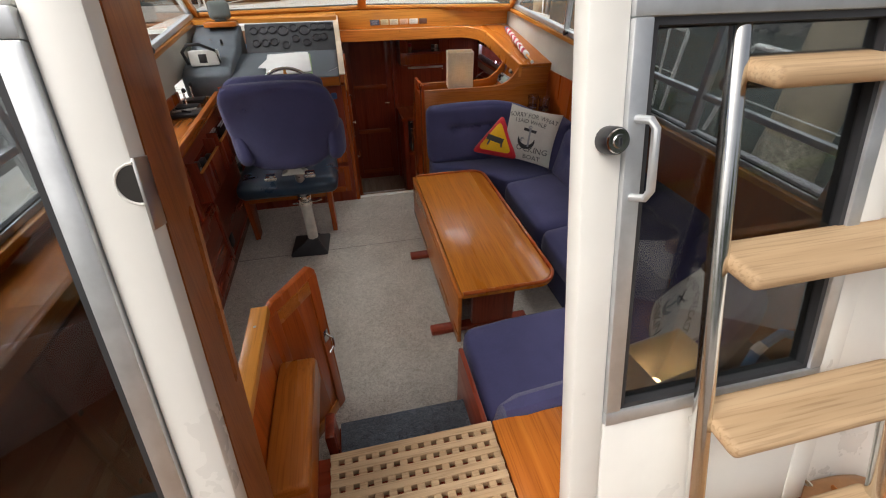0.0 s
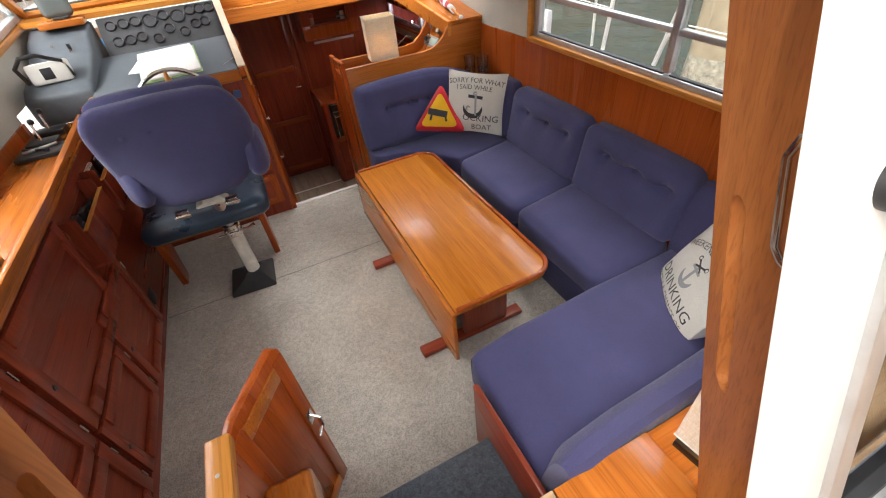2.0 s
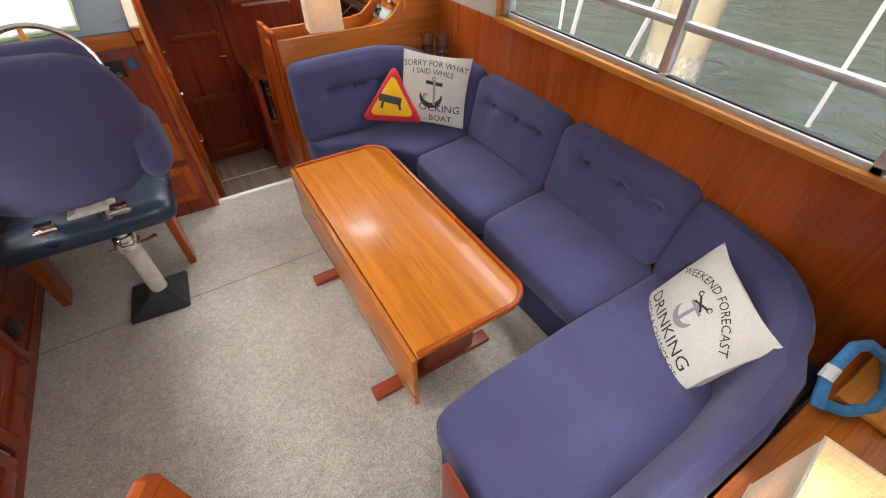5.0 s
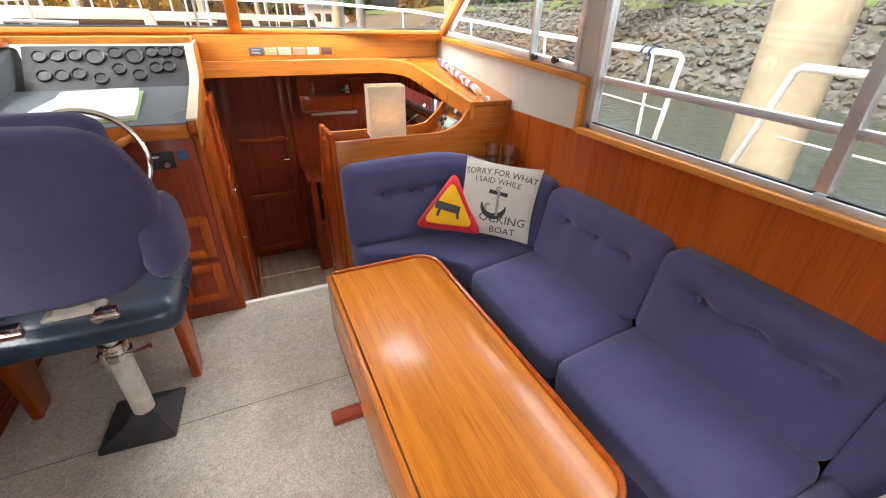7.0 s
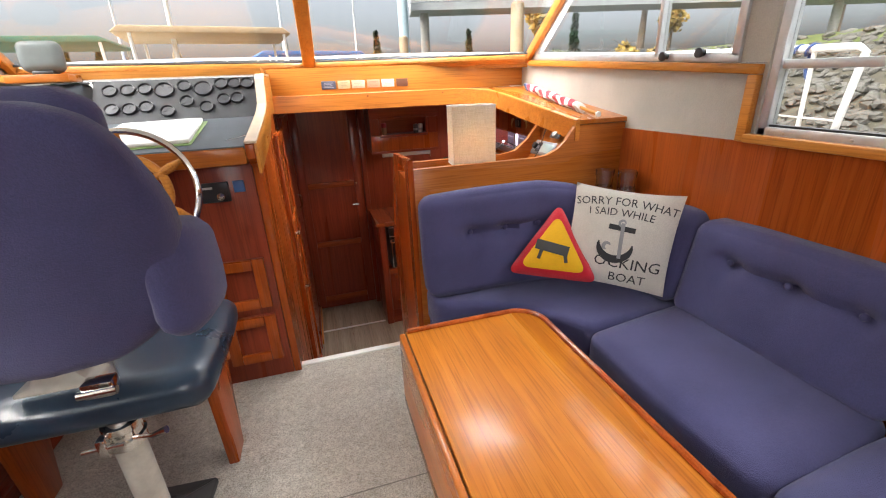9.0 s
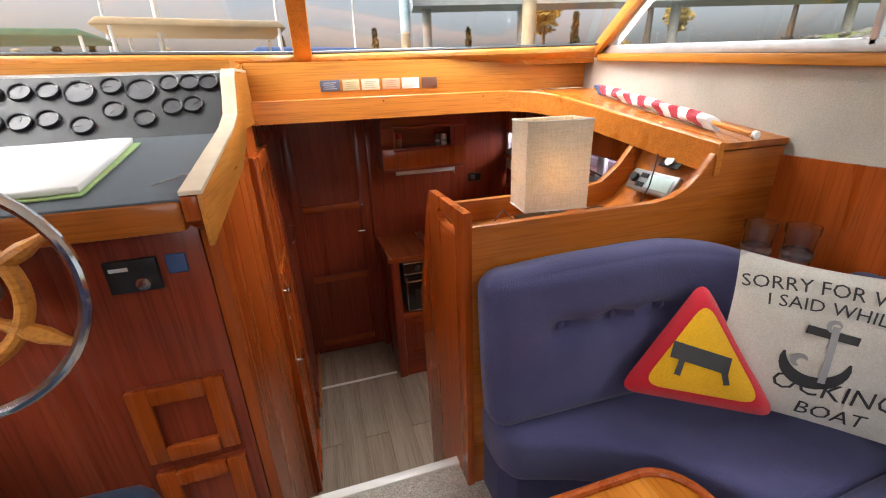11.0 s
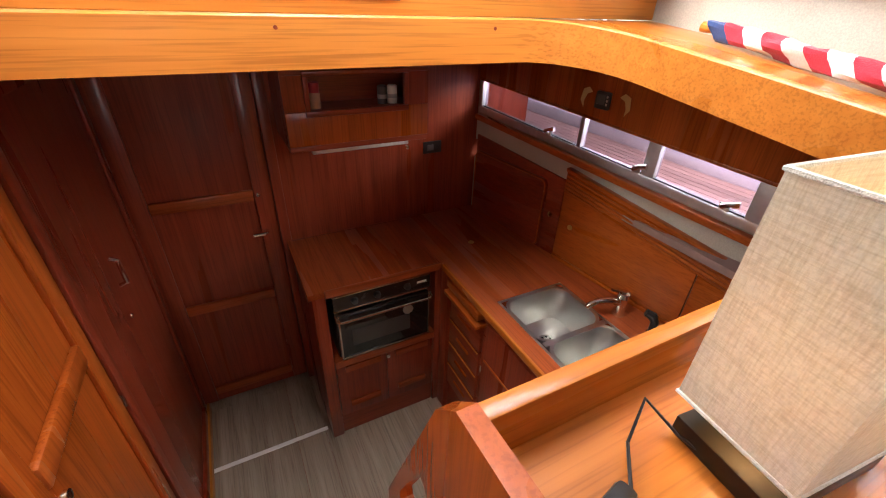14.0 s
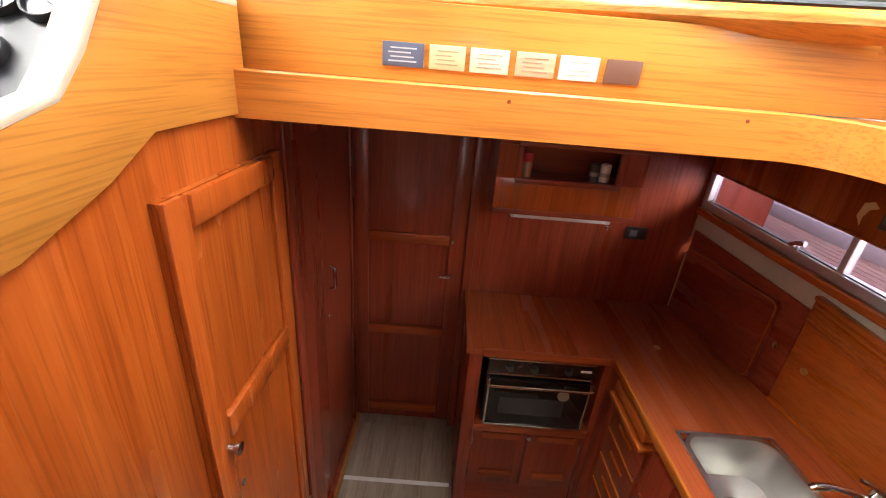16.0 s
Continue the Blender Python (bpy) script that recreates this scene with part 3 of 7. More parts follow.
# port side of the galley: helm side panel up to the beam
side = [(-0.03, GF), (1.92, GF), (1.92, 1.10), (0.95, 1.10), (0.95, 1.294), (0.66, 1.286), (0.615, 1.262), (0.57, 1.20), (0.52, 1.15), (0.40, 1.115), (-0.105, 1.035), (-0.105, 0.985), (-0.03, 0.945)]
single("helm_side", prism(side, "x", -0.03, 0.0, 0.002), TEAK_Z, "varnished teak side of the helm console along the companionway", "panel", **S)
band = [(-0.107, 0.93), (0.42, 1.0), (0.56, 1.05), (0.66, 1.10), (0.955, 1.10), (0.955, 1.294), (0.66, 1.288), (0.613, 1.264), (0.568, 1.202), (0.518, 1.152), (0.40, 1.118), (-0.107, 1.038)]
single("helm_side_band", prism(band, "x", 0.001, 0.012, 0.002), BEAM_Y, "golden band along the console's top edge", "trim", **S)
tp = [(-0.107, 1.038), (0.40, 1.118), (0.518, 1.152), (0.568, 1.202), (0.613, 1.264), (0.66, 1.288), (0.955, 1.294), (0.955, 1.304), (0.655, 1.298), (0.606, 1.272), (0.560, 1.208), (0.514, 1.160), (0.40, 1.127), (-0.107, 1.047)]
single("helm_side_cap", prism(tp, "x", -0.03, 0.012, 0.001), plain("worn_cap", (0.62, 0.50, 0.36), 0.5), "pale worn edge along the console's top", "trim", **S)
single("wall_galley_port", box(-0.06, -0.031, 0.0, 1.95, GF, 0.98), MAHO_Z, "backing of the console's side", "wall", **S)
# deckhead never in view; made white so that it bounces light into the galley
single("ceiling_galley", box(-0.03, 1.93, 0.99, 1.95, 1.14, 1.16), ROOF, "unseen deckhead over the galley, white to bounce light", "ceiling", **S)
single("foredeck", box(-1.6, 2.1, 1.1, 3.2, 1.19, 1.23), WHITE, "white foredeck outside the windscreen", "deck", **S)

# ---- aft bulkhead, raked, with the sliding doors ----
AM = Matrix.Translation((0, -2.744, 1.48)) @ Matrix.Rotation(-math.atan(0.3), 4, "X")
def aft(x0, x1, h0, h1, d0, d1, bevel=0.0):
    """A box on the raked bulkhead: across, heights, and depth towards the bow."""
    k = math.sqrt(1.09)
    return turned(box(x0, x1, d0, d1, (h0 - 1.48) * k, (h1 - 1.48) * k, bevel), AM)

# fixed bulkhead: side parts and head
ab = joined(aft(-1.2, -0.835, 0.3, 1.95, 0.0, 0.03), aft(0.93, 1.72, 0.3, 1.95, 0.0, 0.03))
joined(ab, aft(-0.835, 0.93, 1.86, 1.99, 0.0, 0.03))
joined(ab, aft(-0.835, -0.30, 0.3, 0.80, 0.0, 0.03)), joined(ab, aft(0.42, 0.93, 0.3, 0.80, 0.0, 0.03))
single("wall_aft", ab, WHITE, "white moulded aft bulkhead of the cabin", "wall", **S)


def leaf(name, x_in, s, label, w=0.095):
    """One sliding door: white outer frame, aluminium glazing, wooden stile inside."""
    d = thing(name, (x_in + s * 0.3, -2.9, DECK), label, "door", kind="structure")
    a, b = sorted((x_in, x_in + s * w))
    part("stile", aft(a, b, DECK + 0.02, 1.90, -0.045, -0.004, 0.006), WHITE, d)
    a, b = sorted((x_in + s * 0.545, x_in + s * 0.605))
    part("stile", aft(a, b, DECK + 0.02, 1.90, -0.045, -0.004, 0.006), WHITE, d)
    a, b = sorted((x_in + s * w, x_in + s * 0.545))
    part("bottom_rail", aft(a, b, DECK + 0.02, 0.998, -0.045, -0.004, 0.006), WHITE, d)
    part("top_rail", aft(a, b, 1.67, 1.90, -0.045, -0.004, 0.006), WHITE, d)
    for h0, h1 in ((0.998, 1.025), (1.64, 1.67)):
        part("glazing_bar", aft(a, b, h0, h1, -0.052, -0.006, 0.003), ALU, d)
    for u in (w, 0.515):
        u0, u1 = sorted((x_in + s * u, x_in + s * (u + 0.030)))
        part("glazing_bar", aft(u0, u1, 1.025, 1.64, -0.052, -0.006, 0.003), ALU, d)
        u0, u1 = sorted((x_in + s * (u + (0.030 if u < 0.3 else -0.010)), x_in + s * (u + (0.040 if u < 0.3 else 0.0))))
        part("gasket", aft(u0, u1, 1.025, 1.64, -0.046, -0.012), RUBBER, d)
    u0, u1 = sorted((x_in + s * (w + 0.03), x_in + s * 0.515))
    for h0, h1 in ((1.025, 1.034), (1.63, 1.64)):
        part("gasket", aft(u0, u1, h0, h1, -0.046, -0.012), RUBBER, d)
    part("pane", aft(u0, u1, 1.025, 1.64, -0.032, -0.026), DOOR_GLASS, d).visible_shadow = False
    return d


door_p = leaf("door_1", -0.242, -1, "open white sliding door with a worn teak stile", 0.062)
door_s = leaf("door_2", 0.329, 1, "open white sliding door with lock and grab handle", 0.064)
# teak jamb boards that run inboard from each door, with their finger slots
K_AFT = math.sqrt(1.09)


def jamb(x0, d0, x1, d1):
    """The frame of a board that stands on the raked bulkhead between two places: along, through, up."""
    return AM @ Matrix.Translation((x0, d0, 0)) @ Matrix.Rotation(math.atan2(d1 - d0, x1 - x0), 4, "Z")


def up(h):
    return (h - 1.48) * K_AFT


def slot(u0, u1, h0, h1):
    return slab_round(u0, u1, up(h0), up(h1), ((u1 - u0) / 2 * 0.98,) * 4)


JL, JR = jamb(-0.243, -0.002, -0.275, 0.19), jamb(0.381, 0.0, 0.514, 0.185)
lj = holed([(0.0, up(DECK)), (0.195, up(DECK)), (0.195, up(1.90)), (0.0, up(1.90))], [slot(0.135, 0.168, 1.10, 1.43)], 0.0, 0.013)
box(0.0, 0.195, 0.0132, 0.030, up(DECK), up(1.90), bm=lj)
part("wooden_stile", turned(lj, JL), JAMB_Z, door_p, "worn teak stile with a finger slot")
rj = holed([(0.0, up(DECK)), (0.185, up(DECK)), (0.222, up(1.03)), (0.222, up(1.90)), (0.0, up(1.90))], [slot(0.128, 0.172, 1.115, 1.415)], -0.028, 0.0)
part("wooden_stile", turned(rj, JR), JAMB_Z, door_s, "teak stile with an open finger slot")
part("jamb_strip", aft(0.372, 0.392, DECK, 1.90, -0.003, 0.004, 0.002), WHITE, door_s, "cream strip behind the door")
part("lock_plate", turned(box(-0.006, 0.016, -0.002, 0.0035, up(1.335), up(1.56), 0.001), JR), STEEL, door_s, "worn steel lock plate")
for h in (1.36, 1.46, 1.53):
    part("screw", turned(lathe([(0, 0.0), (0.0045, 0.0), (0.004, 0.001), (0, 0.0015)], (0.006, 0.0035, up(h)), "y", 8), JR), CHROME, door_s)
part("latch_recess", turned(box(0.0, 0.011, 0.003, 0.0045, up(1.395), up(1.425)), JR), BLACK, door_s)
part("pull_rod", turned(tube([(0.008, 0.003, up(1.515)), (0.02, 0.009, up(1.513)), (0.030, 0.014, up(1.495)), (0.030, 0.014, up(1.410)), (0.024, 0.010, up(1.396)), (0.008, 0.004, up(1.388))], 0.004, 10), JR), CHROME, door_s, "bent steel pull rod")
# ---- saloon furniture ----
# low drop-leaf table
tb = thing("coffee_table", (0.68, -1.13, 0.0), "low varnished teak drop-leaf table with a raised rim", "table")
top = slab_round(0.43, 0.945, -1.835, -0.46, (0.0, 0.11, 0.11, 0.0))
part("tabletop", prism(top, "z", 0.340, 0.368, 0.003), TABLE_Y, tb)
rp = [(0.435, -1.831)] + [(x, y) for x, y in arc((0.835, -1.725), 0.106, 270, 360, 8)] + [(x, y) for x, y in arc((0.835, -0.57), 0.106, 0, 90, 8)] + [(0.435, -0.464)]
part("rim", tube([(x, y, 0.370) for x, y in rp], 0.011, 10), TEAK_Z, tb, "raised rounded rim")
part("drop_leaf", box(0.405, 0.427, -1.845, -0.455, 0.045, 0.362, 0.006), TEAK_Y, tb, "folded-down table leaf")
for y in (-1.70, -0.98):
    part("foot", box(0.29, 0.85, y - 0.03, y + 0.03, 0.0, 0.032, 0.008), MAHO_X, tb)
    part("leg", box(0.52, 0.76, y - 0.022, y + 0.022, 0.032, 0.340, 0.006), MAHO_Z, tb)
part("stretcher", box(0.62, 0.65, -1.68, -1.0, 0.12, 0.20, 0.004), MAHO_Y, tb)

# sofa modules
def back_panel(length, height, thick, tufts, lean, cut=(0, 0)):
    """An upholstered back, along x, facing -y, with tufts pulled in; the foot at z 0."""
    bm = cushion(0, length, 0, thick, 0, height, 0.05, 0.010, 26)
    for v in bm.verts:
        if v.co.y < thick * 0.6:
            for tx, tz in tufts:
                d2 = ((v.co.x - tx) ** 2 / 0.045 ** 2 + (v.co.z - tz) ** 2 / 0.03 ** 2)
                v.co.y += 0.034 * math.exp(-d2)
                # creases running down from the buttons
                if v.co.z < tz:
                    v.co.y += 0.012 * math.exp(-((v.co.x - tx) / 0.02) ** 2) * math.exp(-(tz - v.co.z) / 0.09)
            for (ta, za), (tb_, zb_) in zip(tufts, tufts[1:]):
                if ta < v.co.x < tb_:
                    v.co.y += 0.015 * math.exp(-((v.co.z - za) / 0.015) ** 2)
        v.co.y += lean * v.co.z
    return bm


def seat(x0, x1, y0, y1, z):
    """Seat pad with a slight fall to the back lifted, on an upholstered base."""
    return cushion(x0, x1, y0, y1, z - 0.15, z, 0.045, 0.016, 14)


# starboard modules: seat, base, back
for i, (y0, y1) in enumerate(((-1.305, -0.635), (-1.975, -1.315))):
    sf = thing("sofa_module", (1.33, (y0 + y1) / 2, 0.0), "blue upholstered sofa module against the teak panelling", "sofa", "saloon sofa")
    b = seat(1.075, 1.50, y0, y1, 0.335)
    for v in b.verts:
        v.co.z += (v.co.x - 1.1) * 0.13
    part("seat", b, BLUE, sf)
    part("base", box(1.09, 1.58, y0 + 0.004, y1 - 0.004, 0.0, 0.205, 0.012), BLUE_SHADED, sf)
    L = y1 - y0
    tz = 0.245
    tf = [(L * k, tz) for k in ((0.25, 0.53, 0.81) if i == 0 else (0.27, 0.56, 0.85))]
    bk = back_panel(L, 0.355, 0.14, tf, 0.20)
    part("backrest", turned(bk, pose(1.425, y1, 0.360, 0, 0, -90)), BLUE, sf)
    for tx, tz_ in tf:
        q = lathe([(0.0, -0.004), (0.011, -0.004), (0.012, 0.0), (0.008, 0.005), (0.0, 0.006)], (0, 0, 0), "x", 12)
        part("button", turned(q, pose(1.425 + 0.028 + 0.20 * tz_ - 0.012, y1 - tx, 0.360 + tz_, 0, 0, 180)), BLUE, sf)

# corner module at the bulkhead
cs = thing("sofa_corner", (1.1, -0.35, 0.0), "blue upholstered corner seat below the lamp shelf", "sofa", "saloon sofa")
cor = [(0.60, -0.085), (0.60, -0.21), (0.63, -0.27), (0.80, -0.33), (0.93, -0.40), (1.02, -0.50), (1.075, -0.58), (1.10, -0.628), (1.58, -0.628), (1.58, -0.085)]
cb = prism(cor, "z", 0.19, 0.345, 0.03, 4)
for v in cb.verts:
    if v.co.z > 0.3:
        v.co.z += 0.012 * noise.noise(v.co * 5) + 0.02 * max(0, v.co.x - 1.1)
part("seat", cb, BLUE, cs)
part("base", prism([(x + 0.012 * (x < 1.0), y + 0.012 * (y < -0.1)) for x, y in cor], "z", 0.0, 0.20, 0.006), BLUE_SHADED, cs)
tf = [(0.20, 0.27), (0.36, 0.27), (0.52, 0.27)]
bk = back_panel(0.92, 0.435, 0.115, tf, 0.10)
for v in bk.verts:   # the back sweeps round towards the corner
    v.co.y -= 0.10 * max(0, (v.co.x - 0.45) / 0.47) ** 2
    v.co.z += (0.006 * math.sin(min(1, max(0, v.co.x / 0.9)) * math.pi) - 0.10 * max(0, (v.co.x - 0.5) / 0.42) ** 2) * v.co.z / 0.435
part("backrest", turned(bk, pose(0.584, -0.245, 0.348)), BLUE, cs)
for tx, tz_ in tf:
    q = lathe([(0.0, -0.004), (0.011, -0.004), (0.012, 0.0), (0.008, 0.005), (0.0, 0.006)], (0, 0, 0), "y", 12)
    part("button", turned(q, pose(0.584 + tx, -0.245 + 0.034 + 0.10 * tz_ - 0.012 - 0.10 * max(0, (tx - 0.45) / 0.47) ** 2, 0.352 + tz_, 0, 0, 180)), BLUE, cs)
bk2 = back_panel(0.29, 0.355, 0.13, [(0.14, 0.245)], 0.2)
part("side_backrest", turned(bk2, pose(1.425, -0.335, 0.360, 0, 0, -90)), BLUE, cs)

# aft chaise with the bolster that curves round from the side back
ch = thing("sofa_chaise", (0.95, -2.25, 0.0), "blue upholstered chaise with a low curved bolster", "sofa", "saloon sofa")
chp = [(0.37, -2.10), (0.375, -2.05), (0.41, -2.02), (0.60, -2.0), (1.0, -1.985), (1.58, -1.985), (1.58, -2.60), (0.345, -2.60)]
cb = prism(chp, "z", 0.19, 0.35, 0.035, 4)
for v in cb.verts:
    if v.co.z > 0.3:
        v.co.z += 0.02 * max(0, v.co.x - 0.9)
part("seat", cb, BLUE, ch)
part("base", prism([(x + 0.015 * (x < 0.5), y - 0.012 * (y > -2.2)) for x, y in chp], "z", 0.0, 0.20, 0.008), BLUE_SHADED, ch)
bp = [(0.355, -2.545), (0.42, -2.535), (0.6, -2.52), (0.8, -2.515), (1.0, -2.51), (1.17, -2.485)] + [(1.19 + 0.285 * math.cos(radians(a)), -2.165 + 0.285 * math.sin(radians(a))) for a in range(-80, 1, 10)] + [(1.495, -2.08), (1.51, -1.985)]
bb = bmesh.new()
rws = []
for i, (x, y) in enumerate(bp):
    a, b = Vector(bp[max(i - 1, 0)]), Vector(bp[min(i + 1, len(bp) - 1)])
    d = (b - a).normalized()
    n_ = Vector((-d.y, d.x))
    f = min(1, max(0, (x - 0.8) / 0.7)) if i < 14 else 1
    topz = 0.565 + 0.125 * f
    w0 = 0.055 if 0 < i < len(bp) else 0.04
    endr = 0.8 if i == 0 else 1
    ring = []
    for k in range(14):
        t = k * math.tau / 14
        o, h = math.cos(t), math.sin(t)
        so = math.copysign(abs(o) ** 0.7, o) * w0 * endr
        zz = 0.30 + (topz - 0.30) * (0.5 + 0.5 * math.copysign(abs(h) ** 0.6, h))
        lean_ = -0.06 * (zz - 0.3) / 0.39
        ring.append(bb.verts.new((x + n_.x * (so + lean_), y + n_.y * (so + lean_), zz)))
    rws.append(ring)
for a, b in zip(rws, rws[1:]):
    for k in range(14):
        bb.faces.new((a[k], a[(k + 1) % 14], b[(k + 1) % 14], b[k]))
bb.faces.new(rws[0]), bb.faces.new(rws[-1][::-1])
part("bolster", bb, BLUE, ch)
part("base_board", box(0.318, 0.338, -2.60, -2.18, 0.0, 0.40, 0.005), MAHO_Y, ch, "mahogany end board")

# platform behind the sofa, steps, grating
single("platform", box(0.33, 1.6, -2.95, -2.605, 0.0, 0.525, 0.004), TEAK_X, "varnished teak platform behind the sofa", "platform", **S)
single("step", box(-0.20, 0.325, -2.60, -2.285, 0.0, 0.18, 0.01), MAHO_X, "mahogany step below the door", "step", **S)
single("step_mat", joined(box(-0.19, 0.325, -2.59, -2.28, 0.18, 0.192, 0.004), box(-0.19, 0.325, -2.289, -2.275, 0.003, 0.19, 0.004)), MAT, "blue-grey carpet mat over the step", "mat")
single("landing", box(-0.30, 0.33, -3.05, -2.60, 0.0, 0.52, 0.004), MAHO_X, "landing inside the door", "step", **S)

# helm chair
hc = thing("helm_chair", (-0.38, -0.70, 0.0), "blue buttoned helm chair on a chromed pedestal", "chair")
bs = [(-0.645, 1.12), (-0.622, 1.178), (-0.585, 1.205), (-0.34, 1.212), (-0.157, 1.203), (-0.095, 1.165), (-0.064, 1.08), (-0.052, 1.0), (-0.075, 0.86), (-0.14, 0.75), (-0.22, 0.70), (-0.35, 0.688), (-0.52, 0.69), (-0.60, 0.715), (-0.645, 0.78), (-0.658, 0.90), (-0.655, 1.02)]
bk = prism(bs, "y", 0.0, 0.095, 0.036, 4)
bmesh.ops.triangulate(bk, faces=[f for f in bk.faces if len(f.verts) > 4])
bmesh.ops.subdivide_edges(bk, edges=bk.edges[:], cuts=2, use_grid_fill=True)
TF = [(-0.524, 1.079), (-0.428, 1.08), (-0.332, 1.079), (-0.236, 1.078)]


def chair_y(x, z):
    """The aft face of the chair's back: it leans aft and wraps forward at the sides."""
    u = (x + 0.352) / 0.30
    return -0.885 - 0.235 * (z - 0.65) + 0.085 * abs(u) ** 2.4 * max(0, min(1, (1.14 - z) / 0.35))


for v in bk.verts:
    aft_face = v.co.y < 0.05
    v.co.y += chair_y(v.co.x, v.co.z)
    if aft_face:
        for tx, tz in TF:
            v.co.y += 0.016 * math.exp(-((v.co.x - tx) ** 2 + (v.co.z - tz) ** 2) / 0.0009)
bmesh.ops.smooth_vert(bk, verts=bk.verts, factor=0.5, use_axis_x=True, use_axis_y=True, use_axis_z=True)
part("backrest", bk, BLUE, hc)
for tx, tz in TF:
    part("button", turned(lathe([(0, -0.004), (0.011, -0.003), (0.010, 0.004), (0, 0.006)], (0, 0, 0), "y", 12), pose(tx, chair_y(tx, tz) + 0.010, tz, 0, 0, 180)), BLUE, hc)
part("headrest", cushion(-0.60, -0.12, -0.96, -0.86, 1.09, 1.222, 0.045, 0.01, 8), BLUE, hc)
for sx in (-1, 1):
    wg = cushion(-0.045, 0.045, 0.0, 0.27, 0.0, 0.25, 0.044, 0.010, 8)
    for v in wg.verts:
        v.co.z += 0.02 - 0.25 * max(0, v.co.y - 0.03) * (0.4 + 2.4 * v.co.z)
        v.co.x += sx * 0.02 * math.sin(v.co.y / 0.27 * math.pi)
    part("wing", turned(wg, pose(-0.352 + sx * 0.243, -0.905, 0.715)), BLUE, hc)
part("seat", cushion(-0.755, -0.135, -0.765, -0.28, 0.445, 0.555, 0.048, 0.012, 12), VINYL_BLUE, hc, "navy vinyl seat pad")
CREAM = plain("cream_enamel", (0.52, 0.50, 0.44), 0.45, 0.1, 0.25, 12, 0.15)
part("pole", lathe([(0.036, 0.06), (0.036, 0.40)], (-0.36, -0.72, 0), "z", 24), CREAM, hc, "scuffed cream lower pole")
part("upper_pole", lathe([(0.029, 0.39), (0.029, 0.66)], (-0.36, -0.72, 0), "z", 24), STEEL, hc, "grey upper pole with holes")
for z in (0.48, 0.53, 0.58):
    part("hole", lathe([(0, -0.0295), (0.005, -0.0295), (0.005, -0.028), (0, -0.028)], (-0.36, -0.72, z), "y", 10), BLACK, hc)
part("collar", lathe([(0.037, 0.375), (0.046, 0.377), (0.047, 0.402), (0.041, 0.406), (0.041, 0.424), (0.045, 0.428), (0.044, 0.445), (0.031, 0.448)], (-0.36, -0.72, 0), "z", 24), CHROME, hc, "chromed clamp collar")
part("clamp_lug", box(-0.395, -0.375, -0.785, -0.755, 0.384, 0.440, 0.004), CHROME, hc)
part("clamp_bolt", lathe([(0, -0.045), (0.006, -0.045), (0.006, 0.045), (0, 0.045)], (-0.385, -0.775, 0.412), "x", 8), CHROME, hc)
part("clamp_lever", tube([(-0.33, -0.75, 0.405), (-0.28, -0.77, 0.415), (-0.245, -0.775, 0.428)], [0.006, 0.006, 0.010], 8), CHROME, hc)
part("bracket", prism([(-0.44, 0.646), (-0.29, 0.646), (-0.29, 0.656), (-0.31, 0.666), (-0.33, 0.70), (-0.39, 0.70), (-0.41, 0.666), (-0.44, 0.656)], "y", -0.86, -0.80, 0.004), CREAM, hc, "cream metal seat bracket")
part("bracket_arm", box(-0.385, -0.335, -0.802, -0.70, 0.645, 0.662, 0.004), CREAM, hc)
for x in (-0.497, -0.274):
    part("hinge", joined(box(x - 0.028, x + 0.028, -0.905, -0.87, 0.640, 0.676, 0.005), lathe([(0, -0.034), (0.009, -0.034), (0.009, 0.034), (0, 0.034)], (x, -0.905, 0.655), "x", 12)), CHROME, hc)
bt = bmesh.new()
ca, sa = math.cos(radians(-4)), math.sin(radians(-4))
rg = []
for h, w in ((0.0, 0.125), (0.022, 0.125), (0.095, 0.046), (0.112, 0.042)):
    off = (0.0 if h < 0.05 else 1.0)
    rg.append([bt.verts.new((-0.39 + 0.028 * off + (x * ca - y * sa) * w, -0.675 - 0.042 * off + (x * sa + y * ca) * w, h)) for x, y in ((-1, -1), (1, -1), (1, 1), (-1, 1))])
for a, b in zip(rg, rg[1:]):
    for k in range(4):
        bt.faces.new((a[k], a[(k + 1) % 4], b[(k + 1) % 4], b[k]))
bt.faces.new(rg[0]), bt.faces.new(rg[-1][::-1])
bmesh.ops.bevel(bt, geom=bt.edges[:], offset=0.004, segments=2, affect="EDGES")
part("foot", bt, RUBBER, hc, "black rubber pyramid foot")

# helm bench under the seat
hb = thing("helm_bench", (-0.5, -0.4, 0.0), "varnished teak bench with splayed legs under the helm seat", "bench")
part("apron", box(-0.80, -0.20, -0.50, -0.47, 0.30, 0.445, 0.005), TEAK_X, hb)
part("apron", box(-0.80, -0.20, -0.31, -0.285, 0.30, 0.445, 0.005), TEAK_X, hb)
for x0, x1 in ((-0.235, -0.20), (-0.80, -0.765)):
    sgn = -1 if x0 < -0.5 else 1
    part("leg", prism([(-0.50, 0.0), (-0.40, 0.0), (-0.30, 0.445), (-0.52, 0.445)], "x", x0, x1, 0.006), TEAK_Z, hb, "tapered board leg")

